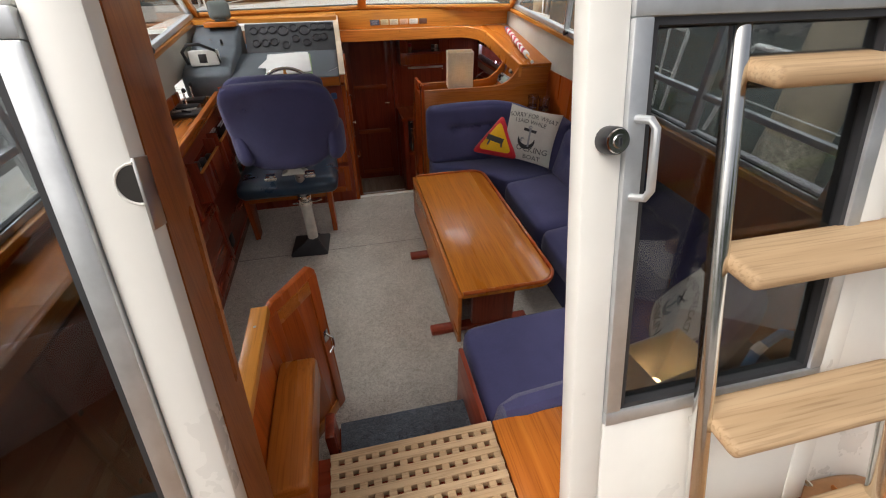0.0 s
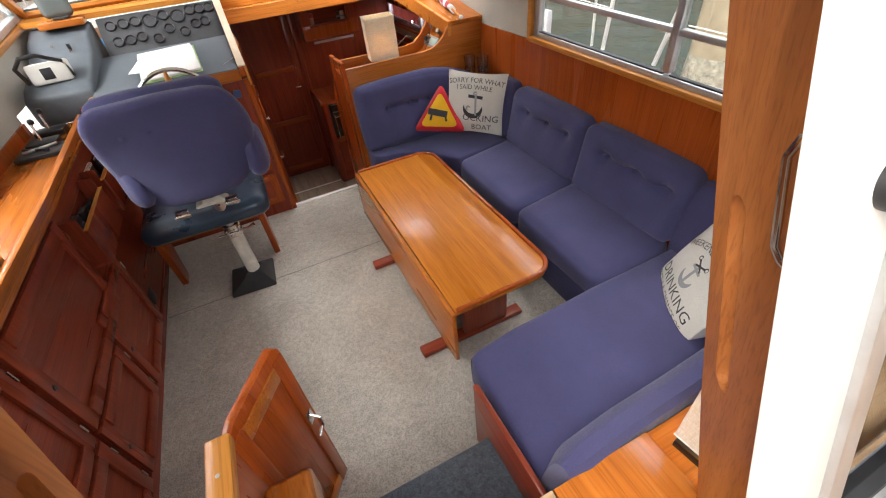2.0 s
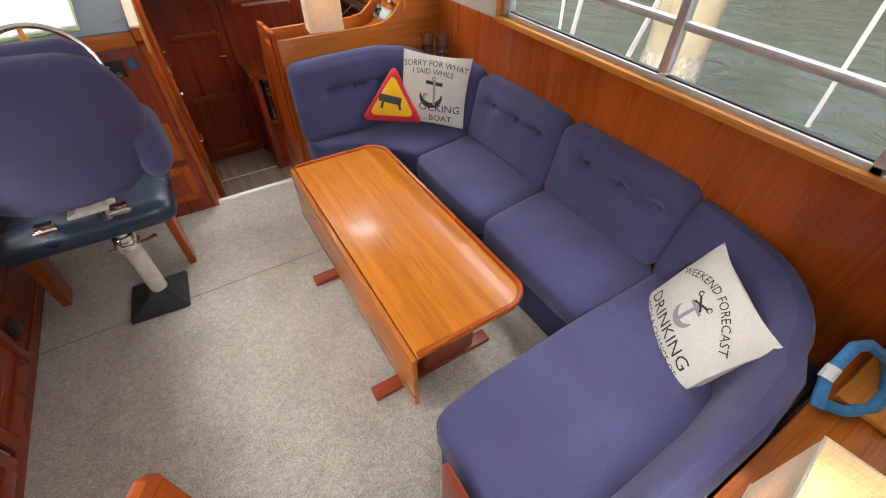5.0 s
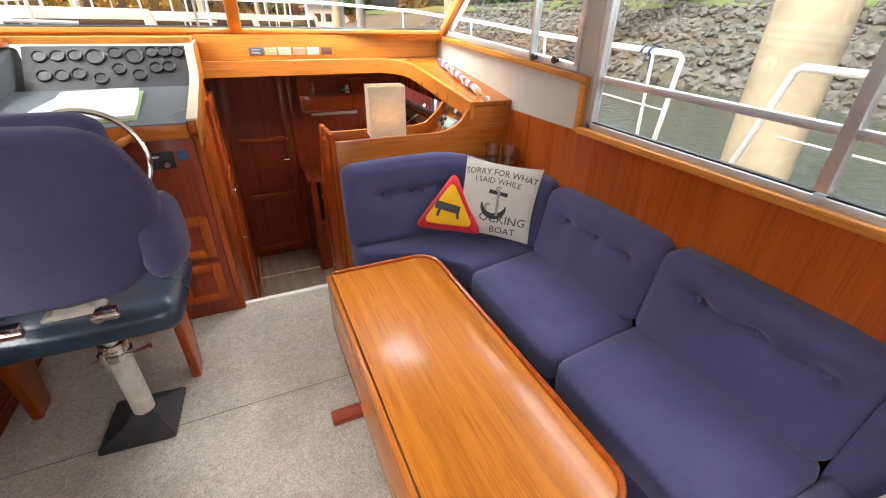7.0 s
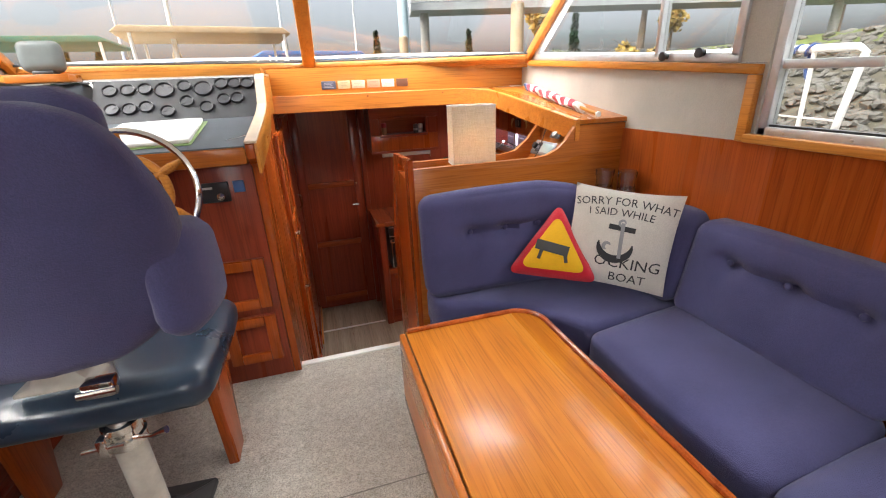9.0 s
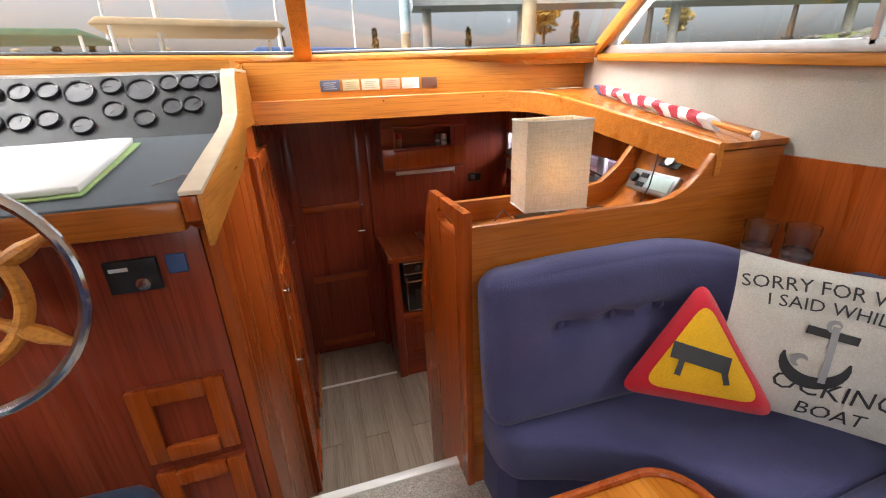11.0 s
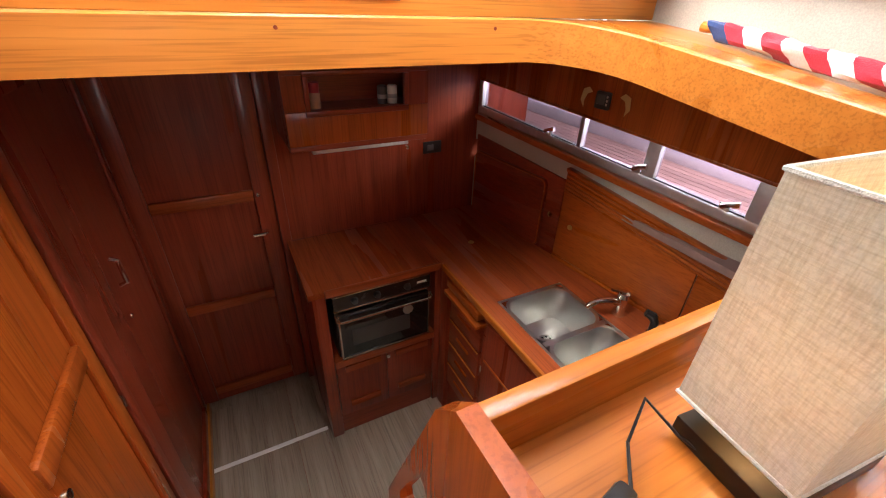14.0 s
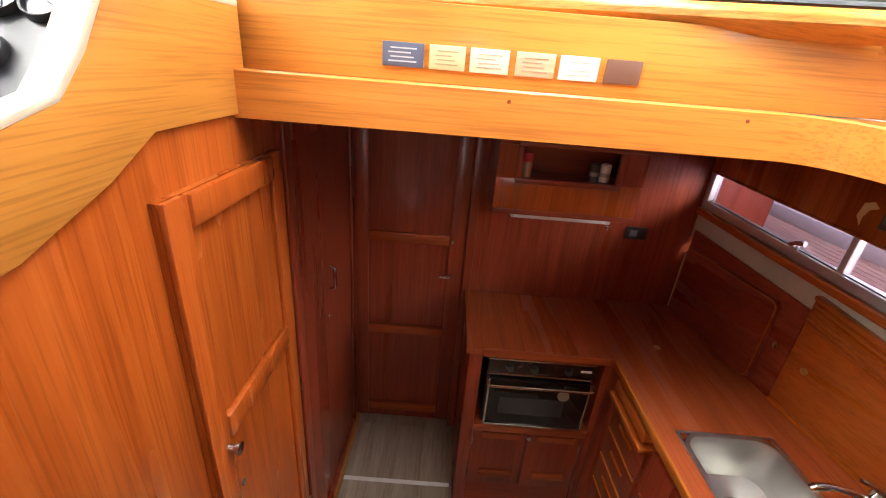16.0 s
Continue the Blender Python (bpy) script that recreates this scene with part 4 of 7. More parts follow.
# helm console
hl = thing("helm_console", (-0.45, 0.3, 0.0), "teak helm console with a grey instrument desk", "console")
part("front_panel", box(-0.87, -0.032, -0.03, -0.005, 0.0, 0.985, 0.003), MAHO_Z, hl)
part("front_rail", box(-0.80, -0.032, -0.105, -0.03, 0.965, 1.028, 0.008), TEAK_X, hl)
part("desk", prism([(-0.10, 1.0), (-0.10, 1.032), (0.50, 1.105), (0.50, 1.0)], "x", -0.77, -0.032, 0.003), DASH, hl, "grey vinyl desk top")
part("gauge_board", prism([(0.50, 1.10), (0.66, 1.285), (0.70, 1.285), (0.70, 1.0), (0.50, 1.0)], "x", -0.72, -0.032), plain("black_gauge_board", (0.03, 0.032, 0.036), 0.5, 0, 0.2, 20, 0.1), hl, "black instrument board")
pod = prism([(-0.02, 0.92), (-0.02, 1.06), (0.06, 1.10), (0.36, 1.17), (0.50, 1.24), (0.66, 1.28), (0.75, 1.28), (0.75, 0.92)], "x", -1.08, -0.76, 0.02, 3)
part("pod", pod, DASH, hl, "grey moulded side pod")

# port worktop and lockers
single("worktop_port", prism([(-1.118, -2.66), (-0.84, -2.66), (-0.84, -1.0), (-0.87, -0.02), (-1.118, -0.02)], "z", 0.90, 0.925, 0.003), TEAK_Y, "varnished teak worktop along the port side", "worktop")
single("worktop_fiddle", prism([(-0.868, -2.66), (-0.835, -2.66), (-0.832, -1.0), (-0.862, -0.035), (-0.895, -0.035), (-0.862, -1.0)], "z", 0.925, 0.962, 0.008), TEAK_Y, "rounded teak fiddle along the worktop", "trim", **S)
# ---- panelled doors and lockers ----
def panelled(parent, face, u0, u1, z0, z1, at, out, mat_frame, mat_panel, fr=0.05, mids=(), name="door", label=""):
    """A framed door: backing panel with stiles and rails proud of it. face: 'x' or 'y' (its normal's axis), out: which way it faces."""
    def bx(a0, a1, c0, c1, d0, d1, bev=0.0):
        lo, hi = sorted((at + out * d0, at + out * d1))
        return box(lo, hi, a0, a1, c0, c1, bev) if face == "x" else box(a0, a1, lo, hi, c0, c1, bev)
    d = part(name, bx(u0, u1, z0, z1, 0.0, 0.012), mat_panel, parent, label)
    for a0, a1 in ((u0, u0 + fr), (u1 - fr, u1)):
        part("stile", bx(a0, a1, z0, z1, 0.0115, 0.024, 0.003), mat_frame, d)
    for c in (z0, *mids, z1 - fr):
        part("rail", bx(u0 + fr, u1 - fr, c, c + fr, 0.0115, 0.030, 0.007), mat_frame, d)
    return d


def hinge(parent, x, y, z, face="x"):
    part("hinge", lathe([(0.004, -0.02), (0.004, 0.02)], (x, y, z), "z", 8), CHROME, parent)


def lever(parent, p, along, out, size=0.05):
    """A small chromed lever handle on a round rose."""
    p, along, out = Vector(p), Vector(along), Vector(out)
    part("handle", tube([p, p + out * 0.02, p + out * 0.028 + along * 0.008, p + out * 0.028 + along * size], [0.011, 0.008, 0.008, 0.0065], 10), CHROME, parent, "chromed lever handle")


# companionway lockers on the port side
lk = thing("tall_locker", (0.006, 0.85, GF), "tall varnished locker door beside the companionway", "locker")
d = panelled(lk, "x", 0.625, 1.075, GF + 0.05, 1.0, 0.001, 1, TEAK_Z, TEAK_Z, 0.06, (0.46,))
part("knob", lathe([(0.0, 0.0), (0.007, 0.0), (0.006, 0.012), (0.014, 0.018), (0.014, 0.026), (0.0, 0.03)], (0.024, 0.672, 0.445), "x", 14), CHROME, d)
part("escutcheon", lathe([(0.0, 0.0), (0.008, 0.0), (0.008, 0.002), (0.0, 0.003)], (0.024, 0.70, 0.30), "x", 12), STEEL, d)
lever(d, (0.024, 0.655, 0.11), (0, 0.3, 0.95), (1, 0, 0), 0.05)
for z in (0.25, -0.3):
    part("hinge", lathe([(0.004, -0.022), (0.004, 0.022)], (0.026, 1.08, z), "z", 8), CHROME, d)
d2 = thing("wardrobe_door", (0.006, 1.4, GF), "dark mahogany door along the passage", "door")
dd = panelled(d2, "x", 1.10, 1.86, GF + 0.05, 1.06, 0.001, 1, MAHO_Z, MAHO_Z, 0.05, ())
part("pull", tube([(0.026, 1.44, 0.50), (0.045, 1.44, 0.49), (0.045, 1.44, 0.41), (0.026, 1.44, 0.40)], 0.007, 10), CHROME, dd)
part("lock", lathe([(0.0, 0.0), (0.009, 0.0), (0.007, 0.004), (0.0, 0.005)], (0.024, 1.42, 0.29), "x", 12), CHROME, dd)
part("lock", lathe([(0.0, 0.0), (0.007, 0.0), (0.006, 0.004), (0.0, 0.005)], (0.024, 1.52, 0.36), "x", 12), CHROME, dd)

# forward cabin door
gd = thing("door_3", (0.27, 1.90, GF), "closed dark mahogany panelled cabin door", "door", kind="structure")
part("slab", box(0.01, 0.555, 1.897, 1.918, GF + 0.03, 1.10), MAHO_Z, gd)
for u0, u1 in ((0.01, 0.085), (0.48, 0.555)):
    part("stile", box(u0, u1, 1.886, 1.8975, GF + 0.03, 1.10, 0.003), MAHO_Z, gd)
for z in (0.43, -0.10, -0.64):
    part("rail", box(0.088, 0.477, 1.872, 1.8965, z, z + 0.05, 0.008), GALLEY_X, gd, "proud horizontal rail")
part("frame_post", box(0.557, 0.60, 1.87, 1.918, GF, 1.14, 0.004), MAHO_Z, gd)
lever(gd, (0.50, 1.886, 0.27), (-1, 0, 0), (0, -1, 0), 0.06)
part("bolt", lathe([(0, 0), (0.008, 0), (0.008, -0.014), (0, -0.016)], (0.495, 1.886, 0.455), "y", 10), CHROME, gd)
for z in (0.95, 0.2, -0.45):
    part("hinge", lathe([(0.005, -0.03), (0.005, 0.03)], (0.012, 1.884, z), "z", 8), STEEL, gd)

# galley floor strip
single("floor_strip", box(0.0, 0.575, 1.478, 1.498, GF - 0.001, GF + 0.004), plain("bright_strip", (0.86, 0.85, 0.82), 0.4, 0.0), "pale metal strip across the galley sole", "trim", **S)
single("baseboard", box(0.026, 0.040, 1.30, 1.875, GF, GF + 0.05, 0.003), BEAM_Y, "golden skirting along the passage", "baseboard", **S)

# cooker cabinet, counter and sink
COUNTER = wood("counter_mahogany", (0.22, 0.042, 0.012), (0.33, 0.068, 0.018), (0.42, 0.10, 0.028), "y", 0.26)
_cm = COUNTER.node_tree
for _l in [l for l in _cm.links if l.from_node.type == "OBJECT_INFO"]:
    _cm.links.remove(_l)
ck = thing("cooker_cabinet", (0.88, 1.64, GF), "mahogany cabinet round the built-in cooker", "cabinet")
part("side", box(0.59, 0.645, 1.415, 1.872, GF, 0.178, 0.004), MAHO_Z, ck)
part("side", box(1.145, 1.195, 1.415, 1.872, GF, 0.178, 0.004), MAHO_Z, ck)
part("shelf", box(0.645, 1.145, 1.405, 1.872, -0.245, -0.205, 0.004), GALLEY_X, ck)
part("plinth", box(0.645, 1.145, 1.43, 1.45, GF, -0.60), MAHO_X, ck)
part("back", box(0.645, 1.145, 1.82, 1.84, -0.205, 0.178), BLACK, ck)
for u0, u1 in ((0.648, 0.894), (0.898, 1.142)):
    dr = part("door", box(u0, u1, 1.425, 1.437, -0.595, -0.250, 0.002), MAHO_Z, ck)
    part("rail", box(u0 + 0.04, u1 - 0.03, 1.413, 1.4255, -0.295, -0.258, 0.004), GALLEY_X, dr)
    part("rail", box(u0 + 0.05, u1 - 0.04, 1.411, 1.4255, -0.535, -0.50, 0.005), GALLEY_X, dr)
    hx = u0 if u0 < 0.7 else u1
    for z in (-0.32, -0.53):
        part("hinge", lathe([(0.004, -0.02), (0.004, 0.02)], (hx, 1.424, z), "z", 8), CHROME, dr)
part("latch", lathe([(0, 0), (0.009, 0), (0.008, -0.006), (0, -0.008)], (0.90, 1.412, -0.275), "y", 12), STEEL, ck)
ov = thing("cooker", (0.89, 1.6, -0.205), "black built-in gas cooker with a glass oven door", "cooker")
part("body", box(0.675, 1.112, 1.43, 1.80, -0.204, 0.165, 0.004), BLACK, ov)
part("control_panel", box(0.672, 1.115, 1.408, 1.43, 0.085, 0.155, 0.003), plain("brown_enamel", (0.035, 0.02, 0.017), 0.25, 0.2), ov)
for z in (0.158, 0.083):
    part("chrome_strip", box(0.668, 1.118, 1.402, 1.412, z - 0.004, z + 0.004, 0.002), CHROME, ov)
for x in (0.76, 0.86, 1.0):
    part("knob", lathe([(0, 0), (0.016, 0), (0.013, -0.018), (0, -0.020)], (x, 1.408, 0.12), "y", 16), BLACK, ov)
part("badge", box(1.05, 1.095, 1.4065, 1.409, 0.118, 0.128), plain("pale_badge", (0.6, 0.6, 0.58), 0.4), ov)
odr = part("oven_door", box(0.685, 1.105, 1.402, 1.425, -0.185, 0.062, 0.004), plain("oven_glass", (0.012, 0.012, 0.013), 0.08), ov, "dark glass oven door")
part("door_frame", joined(box(0.68, 1.11, 1.398, 1.404, -0.192, -0.183, 0.001), joined(box(0.68, 0.688, 1.398, 1.404, -0.19, 0.06, 0.001), box(1.102, 1.11, 1.398, 1.404, -0.19, 0.06, 0.001))), CHROME, odr)
part("window", box(0.735, 1.01, 1.3995, 1.4025, -0.125, -0.035), plain("smoked_glass", (0.05, 0.05, 0.052), 0.06), odr)
part("handle", tube([(0.675, 1.41, 0.055), (0.675, 1.38, 0.045), (0.69, 1.378, 0.040), (1.10, 1.378, 0.040), (1.115, 1.38, 0.045), (1.115, 1.41, 0.055)], 0.006, 8), CHROME, odr)
part("thermometer", lathe([(0, 0), (0.024, 0), (0.024, -0.006), (0.018, -0.008), (0, -0.008)], (1.0, 1.40, -0.005), "y", 20), STEEL, odr)

SX0, SX1, SY0, SY1 = 1.245, 1.545, 0.525, 1.045
ct = thing("galley_counter", (1.2, 1.1, 0.18), "varnished mahogany L-shaped galley counter", "counter")
for a in ((0.575, 1.70, 1.395, 1.872), (1.168, SX0, 0.262, 1.395), (SX1, 1.80, 0.262, 1.395), (SX0, SX1, 0.262, SY0), (SX0, SX1, SY1, 1.395)):
    part("worktop", box(a[0], a[1], a[2], a[3], 0.180, 0.205), COUNTER, ct, smooth=False)
part("front_lip", box(0.64, 1.15, 1.383, 1.396, 0.178, 0.214, 0.005), GALLEY_X, ct)
part("front_lip", box(1.160, 1.172, 0.262, 1.383, 0.176, 0.208, 0.004), TEAK_Y, ct)
part("joint", box(0.60, 1.15, 1.858, 1.864, 0.2052, 0.2068), CHROME, ct, "piano hinge line")
part("joint", box(1.155, 1.158, 1.40, 1.87, 0.2052, 0.2058), MAHO_Z, ct)
part("finger_ring", lathe([(0.008, 0.0), (0.014, 0.0), (0.014, 0.003), (0.008, 0.003)], (1.38, 1.50, 0.205), "z", 16), plain("brass", (0.6, 0.42, 0.15), 0.3, 1.0), ct)

sk = thing("sink", (1.395, 0.785, 0.04), "double stainless-steel sink let into the counter", "sink")
def bowl(x0, x1, y0, y1, z0, z1, r=0.055):
    """An open basin with rounded corners and a curved floor edge."""
    bm = bmesh.new()
    prev = None
    for inset, z in ((-0.010, z1 + 0.002), (0.0, z1 + 0.001), (0.003, z1 - 0.008), (0.010, z0 + 0.05), (0.022, z0 + 0.016), (0.045, z0 + 0.003), (0.09, z0)):
        rr = max(0.02, r - inset * 0.3)
        ring = [bm.verts.new((x, y, z)) for x, y in slab_round(x0 + inset, x1 - inset, y0 + inset, y1 - inset, (rr,) * 4)]
        if prev:
            for k in range(len(ring)):
                bm.faces.new((prev[k], prev[(k + 1) % len(ring)], ring[(k + 1) % len(ring)], ring[k]))
        prev = ring
    bm.faces.new(prev)
    return bm
for y0, y1 in ((0.535, 0.775), (0.795, 1.035)):
    part("bowl", bowl(1.255, 1.535, y0, y1, 0.055, 0.2055), STEEL, sk)
    cy = (y0 + y1) / 2
    part("drain", lathe([(0.0, 0.003), (0.030, 0.003), (0.034, 0.0), (0.034, -0.002)], (1.40, cy, 0.0565), "z", 20), CHROME, sk)
    for k in range(6):
        a = k * math.tau / 6
        part("drain_hole", lathe([(0.0, 0.0008), (0.005, 0.0008), (0.005, 0.0)], (1.40 + 0.018 * math.cos(a), cy + 0.018 * math.sin(a), 0.0596), "z", 8), BLACK, sk)
rimb = bmesh.new()
for a in ((SX0 - 0.008, SX1 + 0.008, SY0 - 0.008, 0.526), (SX0 - 0.008, SX1 + 0.008, 1.044, SY1 + 0.008), (SX0 - 0.008, 1.246, 0.526, 1.044), (1.544, SX1 + 0.008, 0.526, 1.044), (1.25, 1.54, 0.774, 0.796)):
    box(*a, 0.2045, 0.2075, bm=rimb)
part("rim", rimb, STEEL, sk)
part("plug", lathe([(0, 0.012), (0.018, 0.012), (0.021, 0.0), (0, 0)], (1.46, 0.60, 0.062), "z", 16), plain("cream_plug", (0.72, 0.66, 0.5), 0.5), sk)
tp_ = thing("tap", (1.625, 0.80, 0.205), "chromed single-lever mixer tap", "tap")
part("body", lathe([(0.0, 0), (0.026, 0), (0.024, 0.01), (0.021, 0.03), (0.021, 0.075), (0.024, 0.08), (0.022, 0.10), (0, 0.105)], (1.625, 0.80, 0.205), "z", 20), CHROME, tp_)
part("spout", tube([(1.625, 0.80, 0.255), (1.58, 0.81, 0.275), (1.52, 0.825, 0.28), (1.485, 0.83, 0.272), (1.480, 0.832, 0.262)], [0.015, 0.013, 0.011, 0.011, 0.011], 12), CHROME, tp_)
part("lever", tube([(1.625, 0.80, 0.305), (1.60, 0.805, 0.318), (1.565, 0.812, 0.328)], [0.012, 0.008, 0.006], 10), CHROME, tp_)
spr = thing("hand_spray", (1.63, 0.66, 0.205), "black hand spray in a chromed holder", "sprayer")
part("holder", lathe([(0, 0), (0.022, 0), (0.018, 0.018), (0, 0.02)], (1.63, 0.66, 0.205), "z", 14), CHROME, spr)
part("spray", tube([(1.63, 0.66, 0.22), (1.63, 0.66, 0.27), (1.625, 0.67, 0.29), (1.61, 0.69, 0.30)], [0.012, 0.014, 0.017, 0.013], 10), BLACK, spr)
bo = thing("soap_bottle", (1.615, 0.47, 0.205), "white soap bottle with a yellow label and black cap", "bottle")
part("bottle", lathe([(0, 0), (0.028, 0), (0.031, 0.006), (0.031, 0.10), (0.026, 0.125), (0.013, 0.14), (0, 0.141)], (1.615, 0.47, 0.206), "z", 18), plain("white_plastic", (0.75, 0.76, 0.76), 0.3), bo)
part("label", lathe([(0.0312, 0.012), (0.0318, 0.012), (0.0318, 0.082), (0.0312, 0.082)], (1.615, 0.47, 0.206), "z", 18), plain("yellow_label", (0.75, 0.62, 0.04), 0.4), bo)
part("cap", lathe([(0, 0.139), (0.012, 0.139), (0.011, 0.162), (0.006, 0.166), (0, 0.167)], (1.615, 0.47, 0.206), "z", 14), BLACK, bo)

sc_ = thing("sink_cabinet", (1.45, 0.8, GF), "mahogany cabinet with drawers under the sink", "cabinet")
part("carcass", box(1.205, 1.62, 0.262, 1.412, GF, 0.03), MAHO_Y, sc_)
part("carcass_top", box(1.205, 1.24, 0.262, 1.412, 0.03, 0.178), MAHO_Y, sc_)
part("post", box(1.175, 1.206, 1.345, 1.412, GF, 0.178, 0.003), MAHO_Z, sc_)
part("cutting_board", box(1.162, 1.205, 1.07, 1.335, 0.118, 0.158, 0.006), GALLEY_Y, sc_)
part("board_rail", box(1.150, 1.205, 1.06, 1.34, 0.082, 0.100, 0.004), GALLEY_Y, sc_)
for i in range(4):
    z1 = 0.068 - i * 0.145
    dwr = part("drawer", box(1.188, 1.206, 1.075, 1.335, z1 - 0.138, z1, 0.003), MAHO_Y, sc_)
    part("grip", box(1.180, 1.189, 1.15, 1.26, z1 - 0.075, z1 - 0.062, 0.003), GALLEY_Y, dwr)
    part("edge", box(1.183, 1.1885, 1.08, 1.33, z1 - 0.006, z1 - 0.001, 0.001), BEAM_Y, dwr)
dl = part("door", box(1.188, 1.206, 0.60, 1.04, -0.60, 0.12, 0.003), MAHO_Z, sc_)
part("edge", box(1.182, 1.1885, 0.61, 1.03, -0.075, -0.065, 0.002), GALLEY_Y, dl)
part("knob", lathe([(0, 0), (0.01, 0), (0.008, -0.01), (0, -0.012)], (1.187, 0.72, -0.16), "x", 12), CHROME, dl)
for z in (-0.13, -0.40):
    part("hinge", lathe([(0.004, -0.02), (0.004, 0.02)], (1.184, 1.045, z), "z", 8), CHROME, dl)

# galley hull side: splash panels, mouldings, window
def sloped(x0, x1, z0, z1, d0, d1, rise):
    """A panel whose foot is level on the counter and whose head climbs forward."""
    bm = box(x0, x1, d0, d1, z0, z1, 0.002)
    for v in bm.verts:
        if v.co.z > (z0 + z1) / 2:
            v.co.z += rise * (v.co.x - 0.5)
    return turned(bm, GM)


CLIMB = 0.14
single("splash_panel_aft", sloped(0.28, 0.652, 0.205, 0.425, 0.002, 0.016, CLIMB), GALLEY_Y, "varnished splash panel behind the sink", "wall panel", **S)
single("splash_panel", sloped(0.656, 1.255, 0.205, 0.425, 0.002, 0.016, CLIMB), GALLEY_Y, "varnished splash panel behind the sink", "wall panel", **S)
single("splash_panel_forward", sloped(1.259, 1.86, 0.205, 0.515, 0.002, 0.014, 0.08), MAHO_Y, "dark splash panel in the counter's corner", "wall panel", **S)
rb = gal(0.28, 1.255, 0.427, 0.515, 0.002, 0.020, 0.003, CLIMB)
single("ribbed_trim", rb, GALLEY_Y, "ribbed teak moulding above the splash panels", "trim", **S)
for k in range(5):
    part("rib", gal(0.30, 1.25, 0.432 + k * 0.016, 0.441 + k * 0.016, 0.0195, 0.027, 0.003, CLIMB), GALLEY_Y, bpy.data.objects["ribbed_trim"])
part("cap", gal(0.28, 1.255, 0.516, 0.532, 0.002, 0.030, 0.004, CLIMB), GALLEY_Y, bpy.data.objects["ribbed_trim"])
single("window_ledge", gal(0.50, 1.87, 0.612, 0.640, 0.002, 0.035, 0.005, RISE), GALLEY_Y, "teak ledge under the galley window", "trim", **S)
single("splash_base", gal(0.28, 1.25, 0.206, 0.222, 0.016, 0.030, 0.004), GALLEY_Y, "quarter-round at the counter's back edge", "trim", **S)
cbd = thing("stove_lid", GM @ Vector((1.59, 0.02, 0.212)), "dark wooden board leaning on the hull side", "board")
part("panel", turned(prism(slab_round(1.345, 1.84, 0.212, 0.55, (0.03, 0.0, 0.03, 0.03)), "y", 0.018, 0.034, 0.003), GM), MAHO_Y, cbd)
part("edge", turned(tube([(x, 0.034, z) for x, z in slab_round(1.349, 1.836, 0.216, 0.546, (0.03, 0.0, 0.03, 0.03))], 0.0035, 6, closed=True), GM), GALLEY_Y, cbd, "rounded edge")
for u in (1.188, 1.307):
    single("light_switch", turned(lathe([(0.004, 0.0), (0.012, 0.0), (0.012, 0.004), (0.009, 0.006), (0.004, 0.006)], (0, 0, 0), "y", 16), GM @ pose(u, 0.016, 0.384 + (u - 1.188) * 0.12)), plain("brass_ring", (0.62, 0.48, 0.22), 0.3, 1.0), "small brass ring in the splash panel", "fitting")
gwn = thing("window_galley", (1.72, 1.1, 0.655), "low galley window with three tinted panes in aluminium", "window", **S)
part("bottom_rail", gal(0.52, 1.87, 0.645, 0.677, -0.03, 0.012, 0.004, RISE), ALU, gwn)
part("top_rail", gal(0.52, 1.87, 0.797, 0.818, -0.03, 0.006, 0.004, RISE), ALU, gwn)
part("stile", gal(0.52, 0.60, 0.6775, 0.7965, -0.03, 0.012, 0.004, RISE), ALU, gwn)
part("stile", gal(1.85, 1.87, 0.6775, 0.7965, -0.03, 0.012, 0.004, RISE), ALU, gwn)
PINK = glass("tinted_glass", (0.60, 0.50, 0.66))
for u, h in ((0.93, 0.024), (1.24, 0.010)):
    part("mullion", gal(u - h, u + h, 0.6775, 0.7965, -0.025, 0.008, 0.003, RISE), ALU, gwn)
for u0, u1 in ((0.60, 0.906), (0.954, 1.23), (1.25, 1.85)):
    part("pane", gal(u0, u1, 0.6775, 0.7965, -0.016, -0.011, 0, RISE), PINK, gwn).visible_shadow = False
    part("gasket", gal(u0, u1, 0.6765, 0.681, -0.012, 0.004, 0, RISE), RUBBER, gwn)
for u in (0.66, 0.97, 1.40):
    z = 0.69 + RISE * (u - 0.5)
    part("catch", turned(tube([(u, 0.012, z), (u, 0.03, z + 0.005), (u - 0.02, 0.035, z + 0.017), (u - 0.045, 0.03, z + 0.023)], [0.010, 0.009, 0.008, 0.011], 10), GM), CHROME, gwn)
    part("catch_plate", turned(box(u - 0.016, u + 0.016, 0.010, 0.016, z - 0.014, z + 0.012, 0.003), GM), STEEL, gwn)
single("valance", joined(gal(0.18, 1.86, 0.812, 1.04, 0.016, 0.03, 0.002, RISE), gal(0.18, 1.86, 0.803, 0.813, 0.012, 0.034, 0.003, RISE)), GALLEY_Z, "varnished board above the galley window", "panel", **S)
mt = thing("thermostat", (1.66, 1.17, 0.94), "small dark instrument on the valance board", "instrument")
part("case", turned(box(1.12, 1.18, 0.03, 0.046, 0.895, 0.955, 0.005), GM), plain("dark_case", (0.03, 0.034, 0.038), 0.4), mt)
part("screen", turned(box(1.138, 1.172, 0.0455, 0.0475, 0.912, 0.945, 0.001), GM), plain("lcd", (0.07, 0.085, 0.08), 0.3), mt)
for k in range(3):
    part("button", turned(box(1.125, 1.132, 0.0455, 0.048, 0.910 + k * 0.013, 0.918 + k * 0.013, 0.001), GM), STEEL, mt)
DECAL = plain("tan_decal", (0.55, 0.36, 0.14), 0.5)
